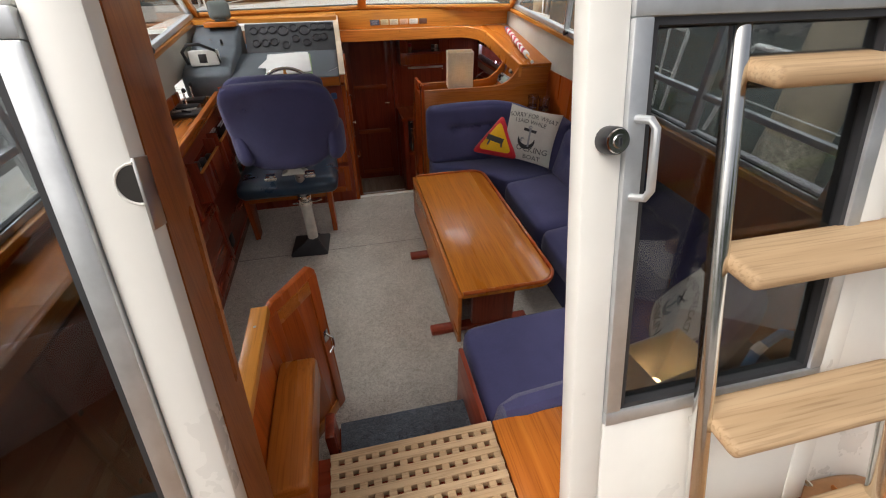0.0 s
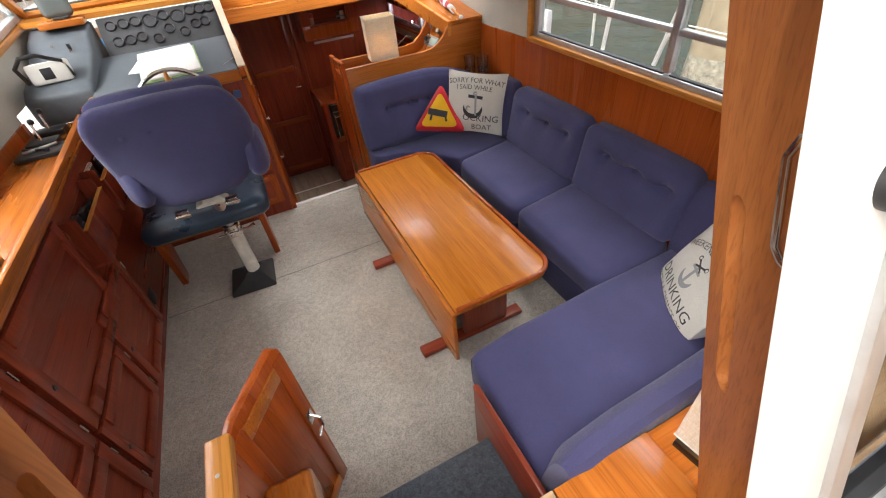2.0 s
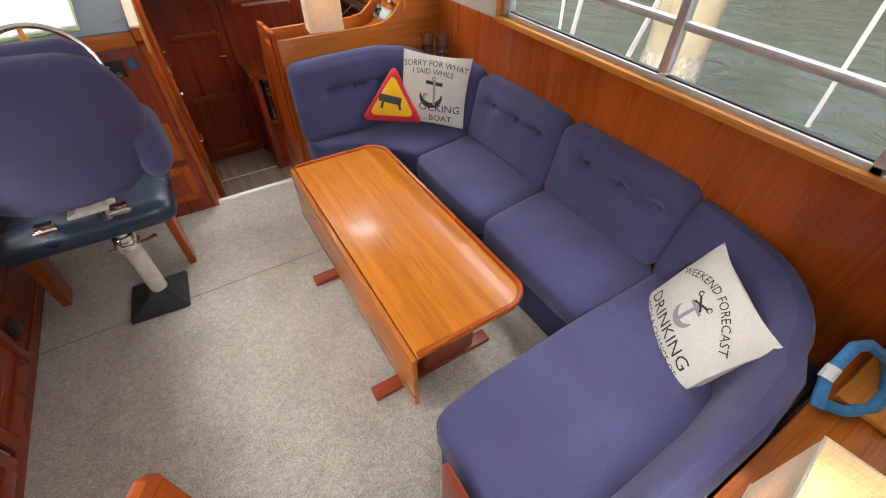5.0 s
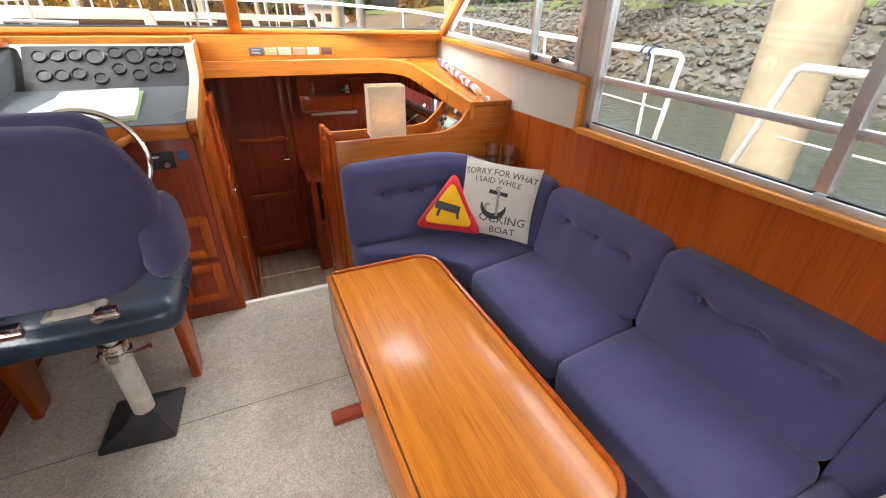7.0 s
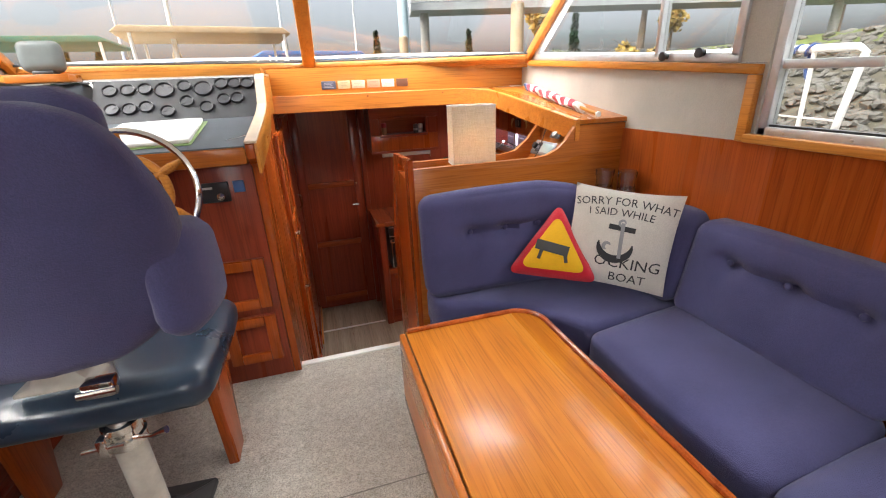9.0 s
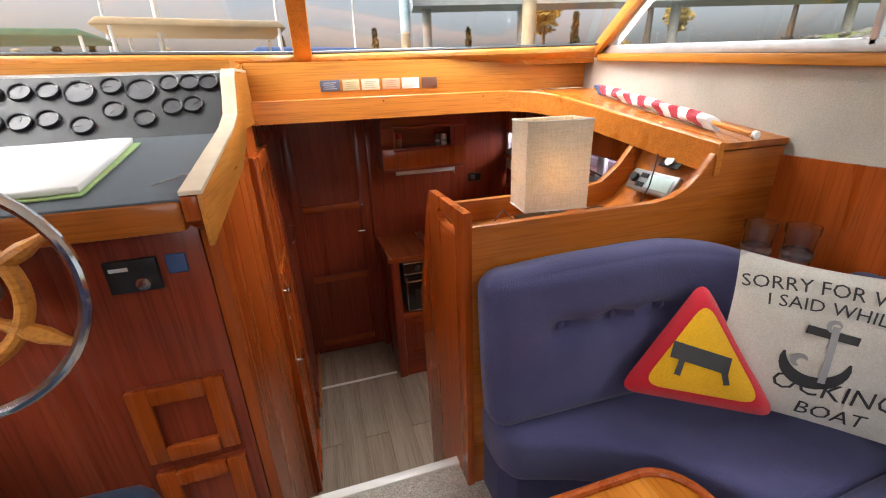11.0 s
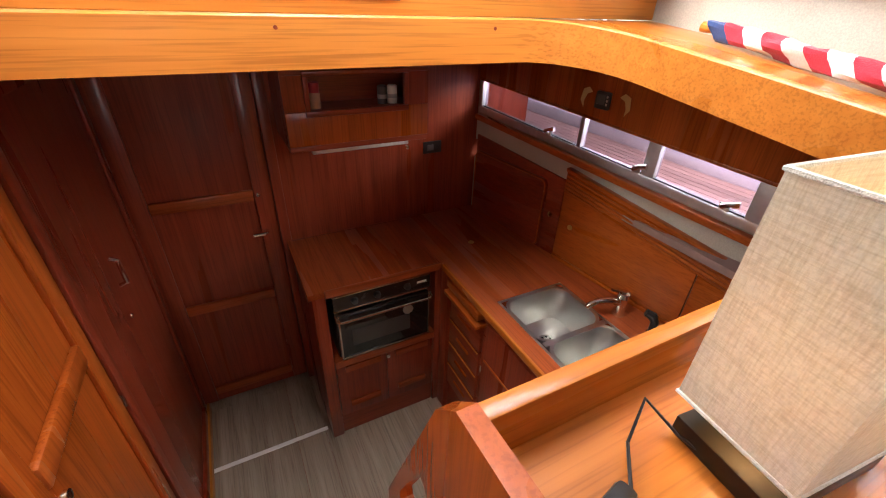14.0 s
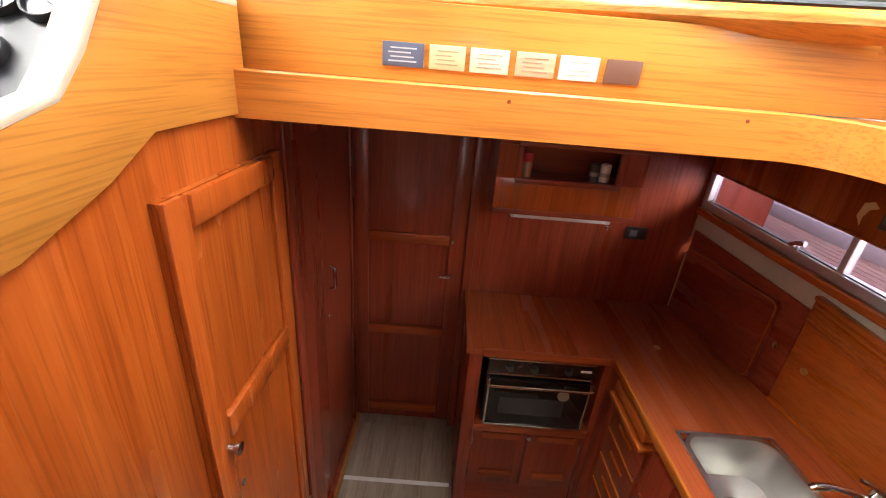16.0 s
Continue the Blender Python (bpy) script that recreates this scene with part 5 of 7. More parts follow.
for u, sg in ((1.235, 1), (1.06, -1)):
    single("decal", turned(prism([(u, 0.885), (u + sg * 0.018, 0.91), (u + sg * 0.012, 0.95), (u - sg * 0.012, 0.96), (u - sg * 0.03, 0.945), (u - sg * 0.008, 0.935), (u + sg * 0.002, 0.91)], "y", 0.030, 0.0312), GM), DECAL, "tan curved decal on the valance board", "decal")

# upper cabinet with its open shelf
uc = thing("spice_cabinet", (0.89, 1.71, 0.73), "mahogany wall cabinet with an open spice shelf", "cabinet")
part("bottom", box(0.62, 1.16, 1.55, 1.873, 0.725, 0.745, 0.003), MAHO_X, uc)
part("front_low", box(0.62, 1.16, 1.55, 1.565, 0.745, 0.865, 0.003), TEAK_Z, uc)
part("front_top", box(0.62, 1.16, 1.55, 1.565, 0.985, 1.138, 0.003), MAHO_X, uc)
part("front_side", box(0.62, 0.705, 1.55, 1.565, 0.865, 0.985), MAHO_Z, uc)
part("front_side", box(1.06, 1.16, 1.55, 1.565, 0.865, 0.985), MAHO_Z, uc)
part("side", box(0.62, 0.635, 1.565, 1.873, 0.745, 1.138), MAHO_Z, uc)
part("side", box(1.145, 1.16, 1.565, 1.873, 0.745, 1.138), MAHO_Z, uc)
part("shelf", box(0.635, 1.145, 1.565, 1.70, 0.852, 0.866), MAHO_X, uc)
part("back", box(0.635, 1.145, 1.70, 1.71, 0.866, 1.138), MAHO_X, uc)
for c in ((0.69, 1.075, 0.848, 0.868), (0.69, 1.075, 0.982, 1.0)):
    part("frame", box(c[0], c[1], 1.538, 1.551, c[2], c[3], 0.003), MAHO_X, uc)
for c in ((0.69, 0.708), (1.057, 1.075)):
    part("frame", box(c[0], c[1], 1.538, 1.551, 0.868, 0.982, 0.003), MAHO_Z, uc)
jr = thing("spice_jar", (0.735, 1.60, 0.866), "glass spice jar with a red lid", "jar")
part("jar", lathe([(0, 0), (0.02, 0), (0.021, 0.003), (0.021, 0.05), (0.018, 0.055), (0, 0.056)], (0.735, 1.60, 0.866), "z", 16), plain("spice", (0.45, 0.24, 0.14), 0.25), jr)
part("lid", lathe([(0, 0.055), (0.02, 0.055), (0.02, 0.088), (0, 0.09)], (0.735, 1.60, 0.866), "z", 16), plain("red_lid", (0.45, 0.02, 0.03), 0.35), jr)
for x, c in ((0.99, (0.05, 0.05, 0.055)), (1.03, (0.65, 0.64, 0.6))):
    mg = thing("spice_tin", (x, 1.60, 0.866), "small %s spice tin" % ("dark" if c[0] < 0.2 else "pale"), "tin")
    part("tin", lathe([(0, 0), (0.019, 0), (0.019, 0.062), (0.016, 0.066), (0, 0.066)], (x, 1.60, 0.866), "z", 16), plain("tin_%d" % (c[0] * 100), c, 0.35), mg)
    part("band", lathe([(0.0192, 0.02), (0.0196, 0.02), (0.0196, 0.035), (0.0192, 0.035)], (x, 1.60, 0.866), "z", 16), plain("tin_band", (0.3, 0.3, 0.3), 0.4), mg)
lt = thing("strip_light", (0.91, 1.64, 0.68), "slim aluminium strip light under the cabinet", "light")
part("housing", box(0.71, 1.11, 1.63, 1.66, 0.685, 0.724, 0.004), ALU, lt)
part("diffuser", box(0.72, 1.09, 1.626, 1.631, 0.690, 0.702, 0.002), plain("white_diffuser", (0.7, 0.7, 0.68), 0.4), lt)
part("switch", lathe([(0, 0), (0.008, 0), (0.008, -0.012), (0, -0.013)], (1.10, 1.63, 0.675), "y", 10), CHROME, lt)
ot = thing("power_outlet", (1.34, 1.87, 0.55), "dark power outlet on the galley bulkhead", "outlet")
part("plate", box(1.29, 1.39, 1.866, 1.8745, 0.545, 0.605, 0.003), BLACK, ot)
part("socket", box(1.31, 1.345, 1.8635, 1.867, 0.56, 0.59, 0.002), plain("grey_socket", (0.12, 0.12, 0.13), 0.4), ot)

# port side lockers
pl = thing("port_locker", (-0.88, -1.2, 0.0), "mahogany lockers below the port worktop", "locker")
part("carcass", box(-1.115, -0.895, -2.65, -0.035, 0.0, 0.899), MAHO_Y, pl)
part("plinth", box(-0.895, -0.885, -2.65, -0.035, 0.0, 0.06), MAHO_Y, pl)
for y0, y1, z0, z1, mids in ((-1.72, -1.02, 0.42, 0.86, ()), (-2.4, -1.75, 0.42, 0.86, ()), (-2.4, -1.75, 0.07, 0.40, ()), (-1.72, -1.30, 0.07, 0.40, ()), (-1.27, -0.80, 0.07, 0.52, ())):
    dr = panelled(pl, "x", y0, y1, z0, z1, -0.895, 1, MAHO_Z, MAHO_Y, 0.055, mids)
    for z in (z0 + 0.07, z1 - 0.07):
        part("hinge", lathe([(0.004, -0.022), (0.004, 0.022)], (-0.869, y1 - 0.004, z), "z", 8), CHROME, dr)
    part("latch", lathe([(0, 0), (0.010, 0), (0.009, 0.003), (0.004, 0.004), (0, 0.003)], (-0.871, y0 + 0.03, (z0 + z1) / 2), "x", 12), BLACK, dr)
part("vent", box(-0.888, -0.878, -0.76, -0.68, 0.12, 0.20, 0.004), BLACK, pl)
for y0, y1, nm in ((-0.50, -0.14, "books"), (-0.98, -0.58, "keys")):
    rk = thing("wall_pocket", (-0.84, (y0 + y1) / 2, 0.60), "open mahogany pocket filled with %s" % ("notebooks" if nm == "books" else "small black gear"), "rack")
    part("front", box(-0.83, -0.818, y0, y1, 0.58, 0.76, 0.003), MAHO_Z, rk)
    part("bottom", box(-0.893, -0.83, y0, y1, 0.58, 0.592), MAHO_Y, rk)
    for y in (y0, y1 - 0.012):
        part("side", box(-0.893, -0.83, y, y + 0.012, 0.592, 0.82, 0.002), MAHO_Z, rk)
    part("edge", box(-0.832, -0.814, y0, y1, 0.76, 0.766, 0.002), BEAM_Y, rk)
    if nm == "books":
        for k in range(2):
            nb = thing("notebook", (-0.862, y0 + 0.1 + k * 0.15, 0.593), "dark spiral-bound notebook in the pocket", "notebook", "notebooks")
            yy = y0 + 0.03 + k * 0.155
            part("cover", box(-0.885 + k * 0.022, -0.872 + k * 0.022, yy, yy + 0.13, 0.593, 0.80, 0.002), BLACK, nb)
            for j in range(9):
                part("ring", tube([(-0.8785 + k * 0.022 + 0.009 * math.cos(a * math.tau / 8), yy + 0.008 + j * 0.014, 0.80 + 0.009 * math.sin(a * math.tau / 8)) for a in range(8)], 0.0017, 5, closed=True), PAPER, nb)
    else:
        for k in range(3):
            gz = thing("handset", (-0.86, y0 + 0.1 + 0.1 * k, 0.593), "small black handset standing in the pocket", "handset", "handsets")
            part("body", box(-0.882, -0.852, y0 + 0.05 + 0.11 * k, y0 + 0.12 + 0.11 * k, 0.593, 0.79 - 0.02 * k, 0.008), BLACK, gz)
            part("clip", box(-0.851, -0.846, y0 + 0.07 + 0.11 * k, y0 + 0.10 + 0.11 * k, 0.70, 0.76 - 0.02 * k, 0.002), STEEL, gz)
# ---- helm details ----
FACE_G = plain("gauge_face", (0.40, 0.41, 0.41), 0.35, 0, 0.15, 30)
BEZEL = plain("gauge_bezel", (0.05, 0.05, 0.055), 0.3, 0.6)
gn = Vector((0, -0.756, 0.654))           # normal of the instrument board
grot = Vector((0, 0, 1)).rotation_difference(gn).to_matrix().to_4x4()


def gauge(x, v, r, hand):
    """A round dial on the sloping board, v from its foot (0) to its top (1)."""
    at = Vector((x, 0.50 + 0.16 * v, 1.10 + 0.185 * v)) + gn * 0.001
    m = Matrix.Translation(at) @ grot
    g = thing("gauge", at, "round instrument dial with a black bezel", "gauge", "helm gauges")
    part("bezel", turned(lathe([(r * 0.82, 0.004), (r * 0.86, 0.009), (r * 0.95, 0.010), (r, 0.006), (r, 0.0), (r * 0.82, 0.0)], (0, 0, 0), "z", 24), m), BEZEL, g)
    part("dial", turned(lathe([(0, 0.003), (r * 0.85, 0.003), (r * 0.85, 0.001), (0, 0.001)], (0, 0, 0), "z", 24), m), FACE_G, g)
    part("needle", turned(bar((0, 0, 0.0045), (r * 0.62 * math.cos(hand), r * 0.62 * math.sin(hand), 0.0045), 0.003, 0.0015), m), BLACK, g)
    tk = bmesh.new()
    for k in range(9):
        a = radians(-40 + k * 32.5)
        bar((r * 0.66 * math.cos(a), r * 0.66 * math.sin(a), 0.0036), (r * 0.78 * math.cos(a), r * 0.78 * math.sin(a), 0.0036), 0.002, 0.001, bm=tk)
    part("ticks", turned(tk, m), BLACK, g)


for i, (cx, v) in enumerate(((397, 0.76), (460, 0.77), (522, 0.78), (668, 0.82), (810, 0.84), (863, 0.84), (913, 0.83), (407, 0.33), (468, 0.33), (528, 0.36), (605, 0.24), (676, 0.45), (750, 0.30), (818, 0.46), (870, 0.48))):
    gauge(-0.70 + (cx - 355) / 590 * 0.665, v, 0.031, 0.5 + i * 0.9)
for cx in (593, 740):
    gauge(-0.70 + (cx - 355) / 590 * 0.665, 0.74, 0.043, 2.2)

wh = thing("steering_wheel", (-0.385, -0.2, 0.90), "chromed steering wheel with turned wooden spokes", "steering wheel")
WM = Matrix.Translation((-0.385, -0.20, 0.915)) @ Matrix.Rotation(radians(-12), 4, "X")
def wring(r, t, n=40, sides=10):
    return turned(tube([(r * math.cos(a * math.tau / n), 0, r * math.sin(a * math.tau / n)) for a in range(n)], t, sides, closed=True), WM)
part("rim", wring(0.20, 0.011), CHROME, wh, "chromed rim")
part("inner_ring", wring(0.115, 0.014), BEAM_X, wh, "wooden inner ring")
part("hub", turned(lathe([(0, -0.03), (0.03, -0.028), (0.035, 0.0), (0.028, 0.10), (0, 0.10)], (0, 0, 0), "y", 20), WM), STEEL, wh)
for k in range(6):
    a = radians(90 + 60 * k)
    d = Vector((math.cos(a), 0, math.sin(a)))
    part("spoke", turned(tube([d * 0.025, d * 0.06, d * 0.085, d * 0.11, d * 0.15, d * 0.175, d * 0.197], [0.010, 0.013, 0.009, 0.014, 0.016, 0.010, 0.007], 10), WM), BEAM_Y, wh)
bk_ = thing("chart_book", (-0.38, 0.17, 1.06), "open stack of white papers on the helm desk", "papers")
DM = Matrix.Translation((-0.385, 0.17, 1.0665)) @ Matrix.Rotation(math.atan(0.1217), 4, "X")
part("cover", turned(box(-0.16, 0.16, -0.22, 0.23, 0.0, 0.004, 0.001), DM @ pose(0, 0, 0, 0, 0, 3)), plain("green_cover", (0.35, 0.5, 0.2), 0.5), bk_)
part("paper_block", turned(cushion(-0.155, 0.15, -0.21, 0.22, 0.004, 0.022, 0.006, 0.004, 6), DM @ pose(0, 0, 0, 0, 0, 4)), PAPER, bk_)
part("loose_sheet", turned(box(-0.17, 0.06, -0.25, 0.05, 0.023, 0.0245), DM @ pose(0.02, 0.1, 0, 0, 0, -14)), PAPER, bk_)
part("sheet_edge", bar((-0.10, -0.015, 1.047), (-0.035, 0.06, 1.056), 0.002, 0.002), STEEL, hl)

gp = thing("plotter", (-0.88, 0.62, 1.325), "grey chart plotter on a small wooden block", "plotter")
part("block", box(-0.99, -0.76, 0.55, 0.67, 1.285, 1.318, 0.005), TEAK_X, gp)
part("foot", box(-0.91, -0.83, 0.60, 0.66, 1.318, 1.335, 0.006), BLACK, gp)
part("case", turned(cushion(-0.075, 0.075, -0.03, 0.03, 0.0, 0.125, 0.025, 0.003, 8), pose(-0.87, 0.63, 1.33, -12, 0, 10)), plain("grey_case", (0.10, 0.115, 0.11), 0.5), gp)
vh = thing("vhf_radio", (-0.96, 0.12, 1.1), "white handset radio with a black cradle and coiled lead", "radio")
part("case", turned(box(-0.09, 0.09, -0.06, 0.06, 0.0, 0.10, 0.012), pose(-0.93, 0.12, 1.10, -8, 0, 6)), plain("ivory_case", (0.66, 0.65, 0.60), 0.4), vh)
part("grille", turned(box(-0.03, 0.02, -0.063, -0.058, 0.02, 0.075, 0.002), pose(-0.93, 0.12, 1.10, -8, 0, 6)), BLACK, vh)
part("handle", tube([(-1.03, 0.07, 1.12), (-1.045, 0.06, 1.20), (-1.0, 0.06, 1.245), (-0.93, 0.07, 1.245), (-0.85, 0.09, 1.20), (-0.835, 0.10, 1.12)], 0.011, 8), BLACK, vh)
kl = thing("key_switch", (-0.80, 0.30, 1.17), "ignition key in its switch on the pod", "switch")
part("barrel", lathe([(0, 0), (0.014, 0), (0.014, 0.012), (0, 0.013)], (-0.86, 0.40, 1.185), "z", 14), CHROME, kl)
part("key", box(-0.868, -0.852, 0.395, 0.405, 1.197, 1.225, 0.002), BLACK, kl)
part("toggle", tube([(-0.93, 0.42, 1.19), (-0.935, 0.41, 1.225)], 0.006, 8), CHROME, kl)
for k in range(2):
    tl = thing("engine_control", (-1.0, -0.16 - 0.14 * k, 0.925), "black twin-lever engine control on the worktop", "lever", "engine controls")
    part("base", box(-1.06, -0.93, -0.21 - 0.16 * k, -0.12 - 0.16 * k, 0.925, 0.955, 0.006), BLACK, tl)
    part("lever", tube([(-1.0, -0.16 - 0.16 * k, 0.95), (-1.0, -0.15 - 0.16 * k, 1.03), (-0.99, -0.16 - 0.16 * k, 1.04)], [0.006, 0.006, 0.012], 8), CHROME, tl)
    part("knob", lathe([(0, 0), (0.012, 0.004), (0.014, 0.016), (0.008, 0.026), (0, 0.028)], (-0.99, -0.16 - 0.16 * k, 1.03), "z", 12), BLACK, tl)
tr_ = thing("gear_tray", (-0.98, -0.42, 0.925), "black tray of small tools on the worktop", "tray")
part("tray", box(-1.08, -0.89, -0.50, -0.36, 0.925, 0.945, 0.004), BLACK, tr_)
part("tool", bar((-1.05, -0.45, 0.952), (-0.92, -0.40, 0.952), 0.014, 0.012, bevel=0.003), STEEL, tr_)
part("tool", bar((-1.06, -0.40, 0.952), (-0.94, -0.47, 0.952), 0.010, 0.010, bevel=0.003), BLACK, tr_)
single("wooden_block", box(-0.985, -0.87, -1.51, -1.40, 0.9255, 0.985, 0.008), plain("honey_block", (0.55, 0.28, 0.06), 0.5), "honey-coloured wooden block on the worktop", "block")

cp = thing("stereo_control", (-0.16, -0.03, 0.85), "black stereo control with a round knob on the console", "control")
part("plate", box(-0.225, -0.125, -0.043, -0.030, 0.825, 0.90, 0.004), BLACK, cp)
part("knob", lathe([(0, 0), (0.016, 0), (0.014, -0.014), (0, -0.015)], (-0.155, -0.043, 0.848), "y", 18), CHROME, cp)
part("caption", box(-0.215, -0.18, -0.0445, -0.0428, 0.877, 0.885), plain("pale_caption", (0.6, 0.6, 0.6), 0.5), cp)
part("badge", box(-0.11, -0.07, -0.036, -0.030, 0.855, 0.90, 0.004), plain("blue_badge", (0.06, 0.12, 0.28), 0.35), cp)
for z0, z1 in ((0.10, 0.32), (0.36, 0.58)):
    dw = panelled(hl, "y", -0.27, -0.06, z0, z1, -0.03, -1, TEAK_Z, MAHO_Z, 0.045, (), "locker_door")

# plaques on the board: five pale or dark ones with bars for their small print
for i, (c, w) in enumerate((((0.10, 0.11, 0.16), 0.083), ((0.60, 0.50, 0.28), 0.072), ((0.70, 0.64, 0.46), 0.078), ((0.66, 0.40, 0.25), 0.078), ((0.74, 0.72, 0.66), 0.078), ((0.16, 0.075, 0.05), 0.072))):
    x = 0.292 + (0, 0.094, 0.176, 0.268, 0.356, 0.448)[i]
    pq = thing("plaque", (x + w / 2, 0.963, 1.21), ("dark blue", "brass-coloured", "cream", "copper-coloured", "white", "dark brown")[i] + " engraved plaque on the board", "plaque", "plaques")
    part("plate", box(x, x + w, 0.9605, 0.9649, 1.212, 1.257, 0.001), plain("plaque_%d" % i, c, 0.3, 0.0, 0.08), pq)
    if i < 5:
        ln = bmesh.new()
        for k in range(4):
            box(x + 0.012 + 0.004 * (k % 2), x + w - 0.014 - 0.006 * (k % 3), 0.9598, 0.9606, 1.221 + k * 0.008, 1.2235 + k * 0.008, bm=ln)
        part("print", ln, plain("print_%d" % i, (0.5, 0.5, 0.52) if i == 0 else [v * 0.55 for v in c], 0.5), pq)
for x in (0.55, 1.02):
    single("screw_plug", lathe([(0, 0), (0.004, 0), (0.004, -0.001), (0, -0.0015)], (x, 0.9105, 1.165), "y", 10), MAHO_X, "small dark plug in the beam", "plug")

# ---- lamp shelf ----
SHADE = cloth("linen_shade", (0.82, 0.79, 0.71), 500, 0.08, 0.15, 0.95, 0.15)
_sb = SHADE.node_tree.nodes["Principled BSDF"]
_tr = SHADE.node_tree.nodes.new("ShaderNodeBsdfTranslucent")
_tr.inputs[0].default_value = (0.85, 0.74, 0.55, 1)
_mx = SHADE.node_tree.nodes.new("ShaderNodeMixShader")
_mx.inputs[0].default_value = 0.32
SHADE.node_tree.links.new(_sb.outputs[0], _mx.inputs[1])
SHADE.node_tree.links.new(_tr.outputs[0], _mx.inputs[2])
SHADE.node_tree.links.new(_mx.outputs[0], SHADE.node_tree.nodes["Material Output"].inputs[0])
# slubs in the linen: long threads both ways
_nt = SHADE.node_tree
_old = _sb.inputs["Base Color"].links[0].from_socket
for _sc in ((18, 18, 420), (420, 420, 26)):
    _f = noise_tex(_nt, mapping(_nt, _sc), 1.0, 4, 0.65)
    _old = mix(_nt, 0.75, _old, ramp(_nt, _f, [(0.36, (0.80, 0.76, 0.68)), (0.56, (1, 1, 1))]), "MULTIPLY")
_nt.links.new(_old, _sb.inputs["Base Color"])
_tc = mix(_nt, 0.6, (0.85, 0.74, 0.55), _old, "MULTIPLY")
_nt.links.new(_tc, _tr.inputs[0])
BULB = emitter("warm_bulb", (1.0, 0.62, 0.28), 16.0)


def table_lamp(m, label):
    """A square linen shade on a flat dark metal base, with a warm bulb inside; the foot at m's origin."""
    at = m.translation.copy()
    lp = thing("table_lamp", at, label, "lamp")
    part("base", turned(box(-0.088, 0.088, -0.058, 0.058, 0.0, 0.028, 0.003), m), plain("bronze_base", (0.045, 0.036, 0.028), 0.35, 0.8), lp, "dark bronze base")
    part("stem", turned(lathe([(0.006, 0.024), (0.006, 0.10)], (0, 0, 0), "z", 10), m), STEEL, lp)
    part("socket", turned(lathe([(0.0, 0.10), (0.016, 0.10), (0.016, 0.14), (0.0, 0.14)], (0, 0, 0), "z", 12), m), BLACK, lp)
    part("bulb", turned(lathe([(0.0, 0.138), (0.012, 0.14), (0.024, 0.165), (0.027, 0.185), (0.018, 0.205), (0.0, 0.212)], (0, 0, 0), "z", 16), m), BULB, lp, "lit warm bulb")
    sh_ = bmesh.new()
    x, y, t = 0.099, 0.062, 0.0018
    loops = [[sh_.verts.new((sx_ * (x - o), sy_ * (y - o), z)) for sx_, sy_ in ((-1, -1), (1, -1), (1, 1), (-1, 1))] for o, z in ((0, 0.068), (0, 0.325), (t, 0.325), (t, 0.068))]
    for la, lb in zip(loops, loops[1:] + loops[:1]):
        for k in range(4):
            sh_.faces.new((la[k], la[(k + 1) % 4], lb[(k + 1) % 4], lb[k]))
    part("shade", turned(sh_, m), SHADE, lp, "cream linen shade", smooth=False)
    for z in (0.068, 0.325):
        part("shade_edge", turned(tube([(-x, -y, z), (x, -y, z), (x, y, z), (-x, y, z)], 0.003, 6, closed=True), m), CANVAS, lp)
    return lp


table_lamp(pose(0.908, 0.107, 0.79, 0, 0, -6), "lit table lamp with a rectangular linen shade on the shelf")
sw = thing("lamp_switch", (0.68, 0.12, 0.79), "black in-line lamp switch on its lead", "switch")
part("body", turned(box(-0.035, 0.035, -0.012, 0.012, 0.0, 0.02, 0.007), pose(0.685, 0.135, 0.79, 0, 0, 12)), BLACK, sw)
part("lead", tube([(0.72, 0.14, 0.80), (0.76, 0.18, 0.80), (0.80, 0.20, 0.83), (0.82, 0.16, 0.80), (0.83, 0.12, 0.797)], 0.0022, 6), BLACK, sw)
part("lead", tube([(0.65, 0.128, 0.80), (0.62, 0.10, 0.794), (0.65, 0.04, 0.794), (0.70, 0.035, 0.794), (0.74, 0.05, 0.794), (0.78, 0.07, 0.795), (0.80, 0.085, 0.797)], 0.0022, 6), BLACK, sw)
cbt = thing("cable_coil", (1.08, 0.10, 0.79), "loose coil of thin black cable on the shelf", "cable")
random.seed(5)
for k in range(3):
    cxx, cyy, rr = 1.08 + 0.02 * k, 0.11 - 0.015 * k, 0.065 + 0.02 * k
    part("loop", tube([(cxx + rr * math.cos(a) * 1.2, cyy + rr * 0.75 * math.sin(a), 0.795 + 0.02 * (0.5 + 0.5 * math.sin(2 * a + k))) for a in [j * math.tau / 22 for j in range(22)]], 0.0022, 6, closed=True), BLACK, cbt)
part("lead", tube([(1.10, 0.05, 0.80), (1.17, 0.02, 0.83), (1.22, 0.03, 0.90), (1.25, 0.05, 0.95), (1.275, 0.07, 0.99)], 0.0022, 6), BLACK, cbt)
part("lead", tube([(1.0, 0.22, 0.80), (1.06, 0.24, 0.87), (1.16, 0.27, 0.92), (1.24, 0.27, 0.88)], 0.003, 6), BLACK, cbt)

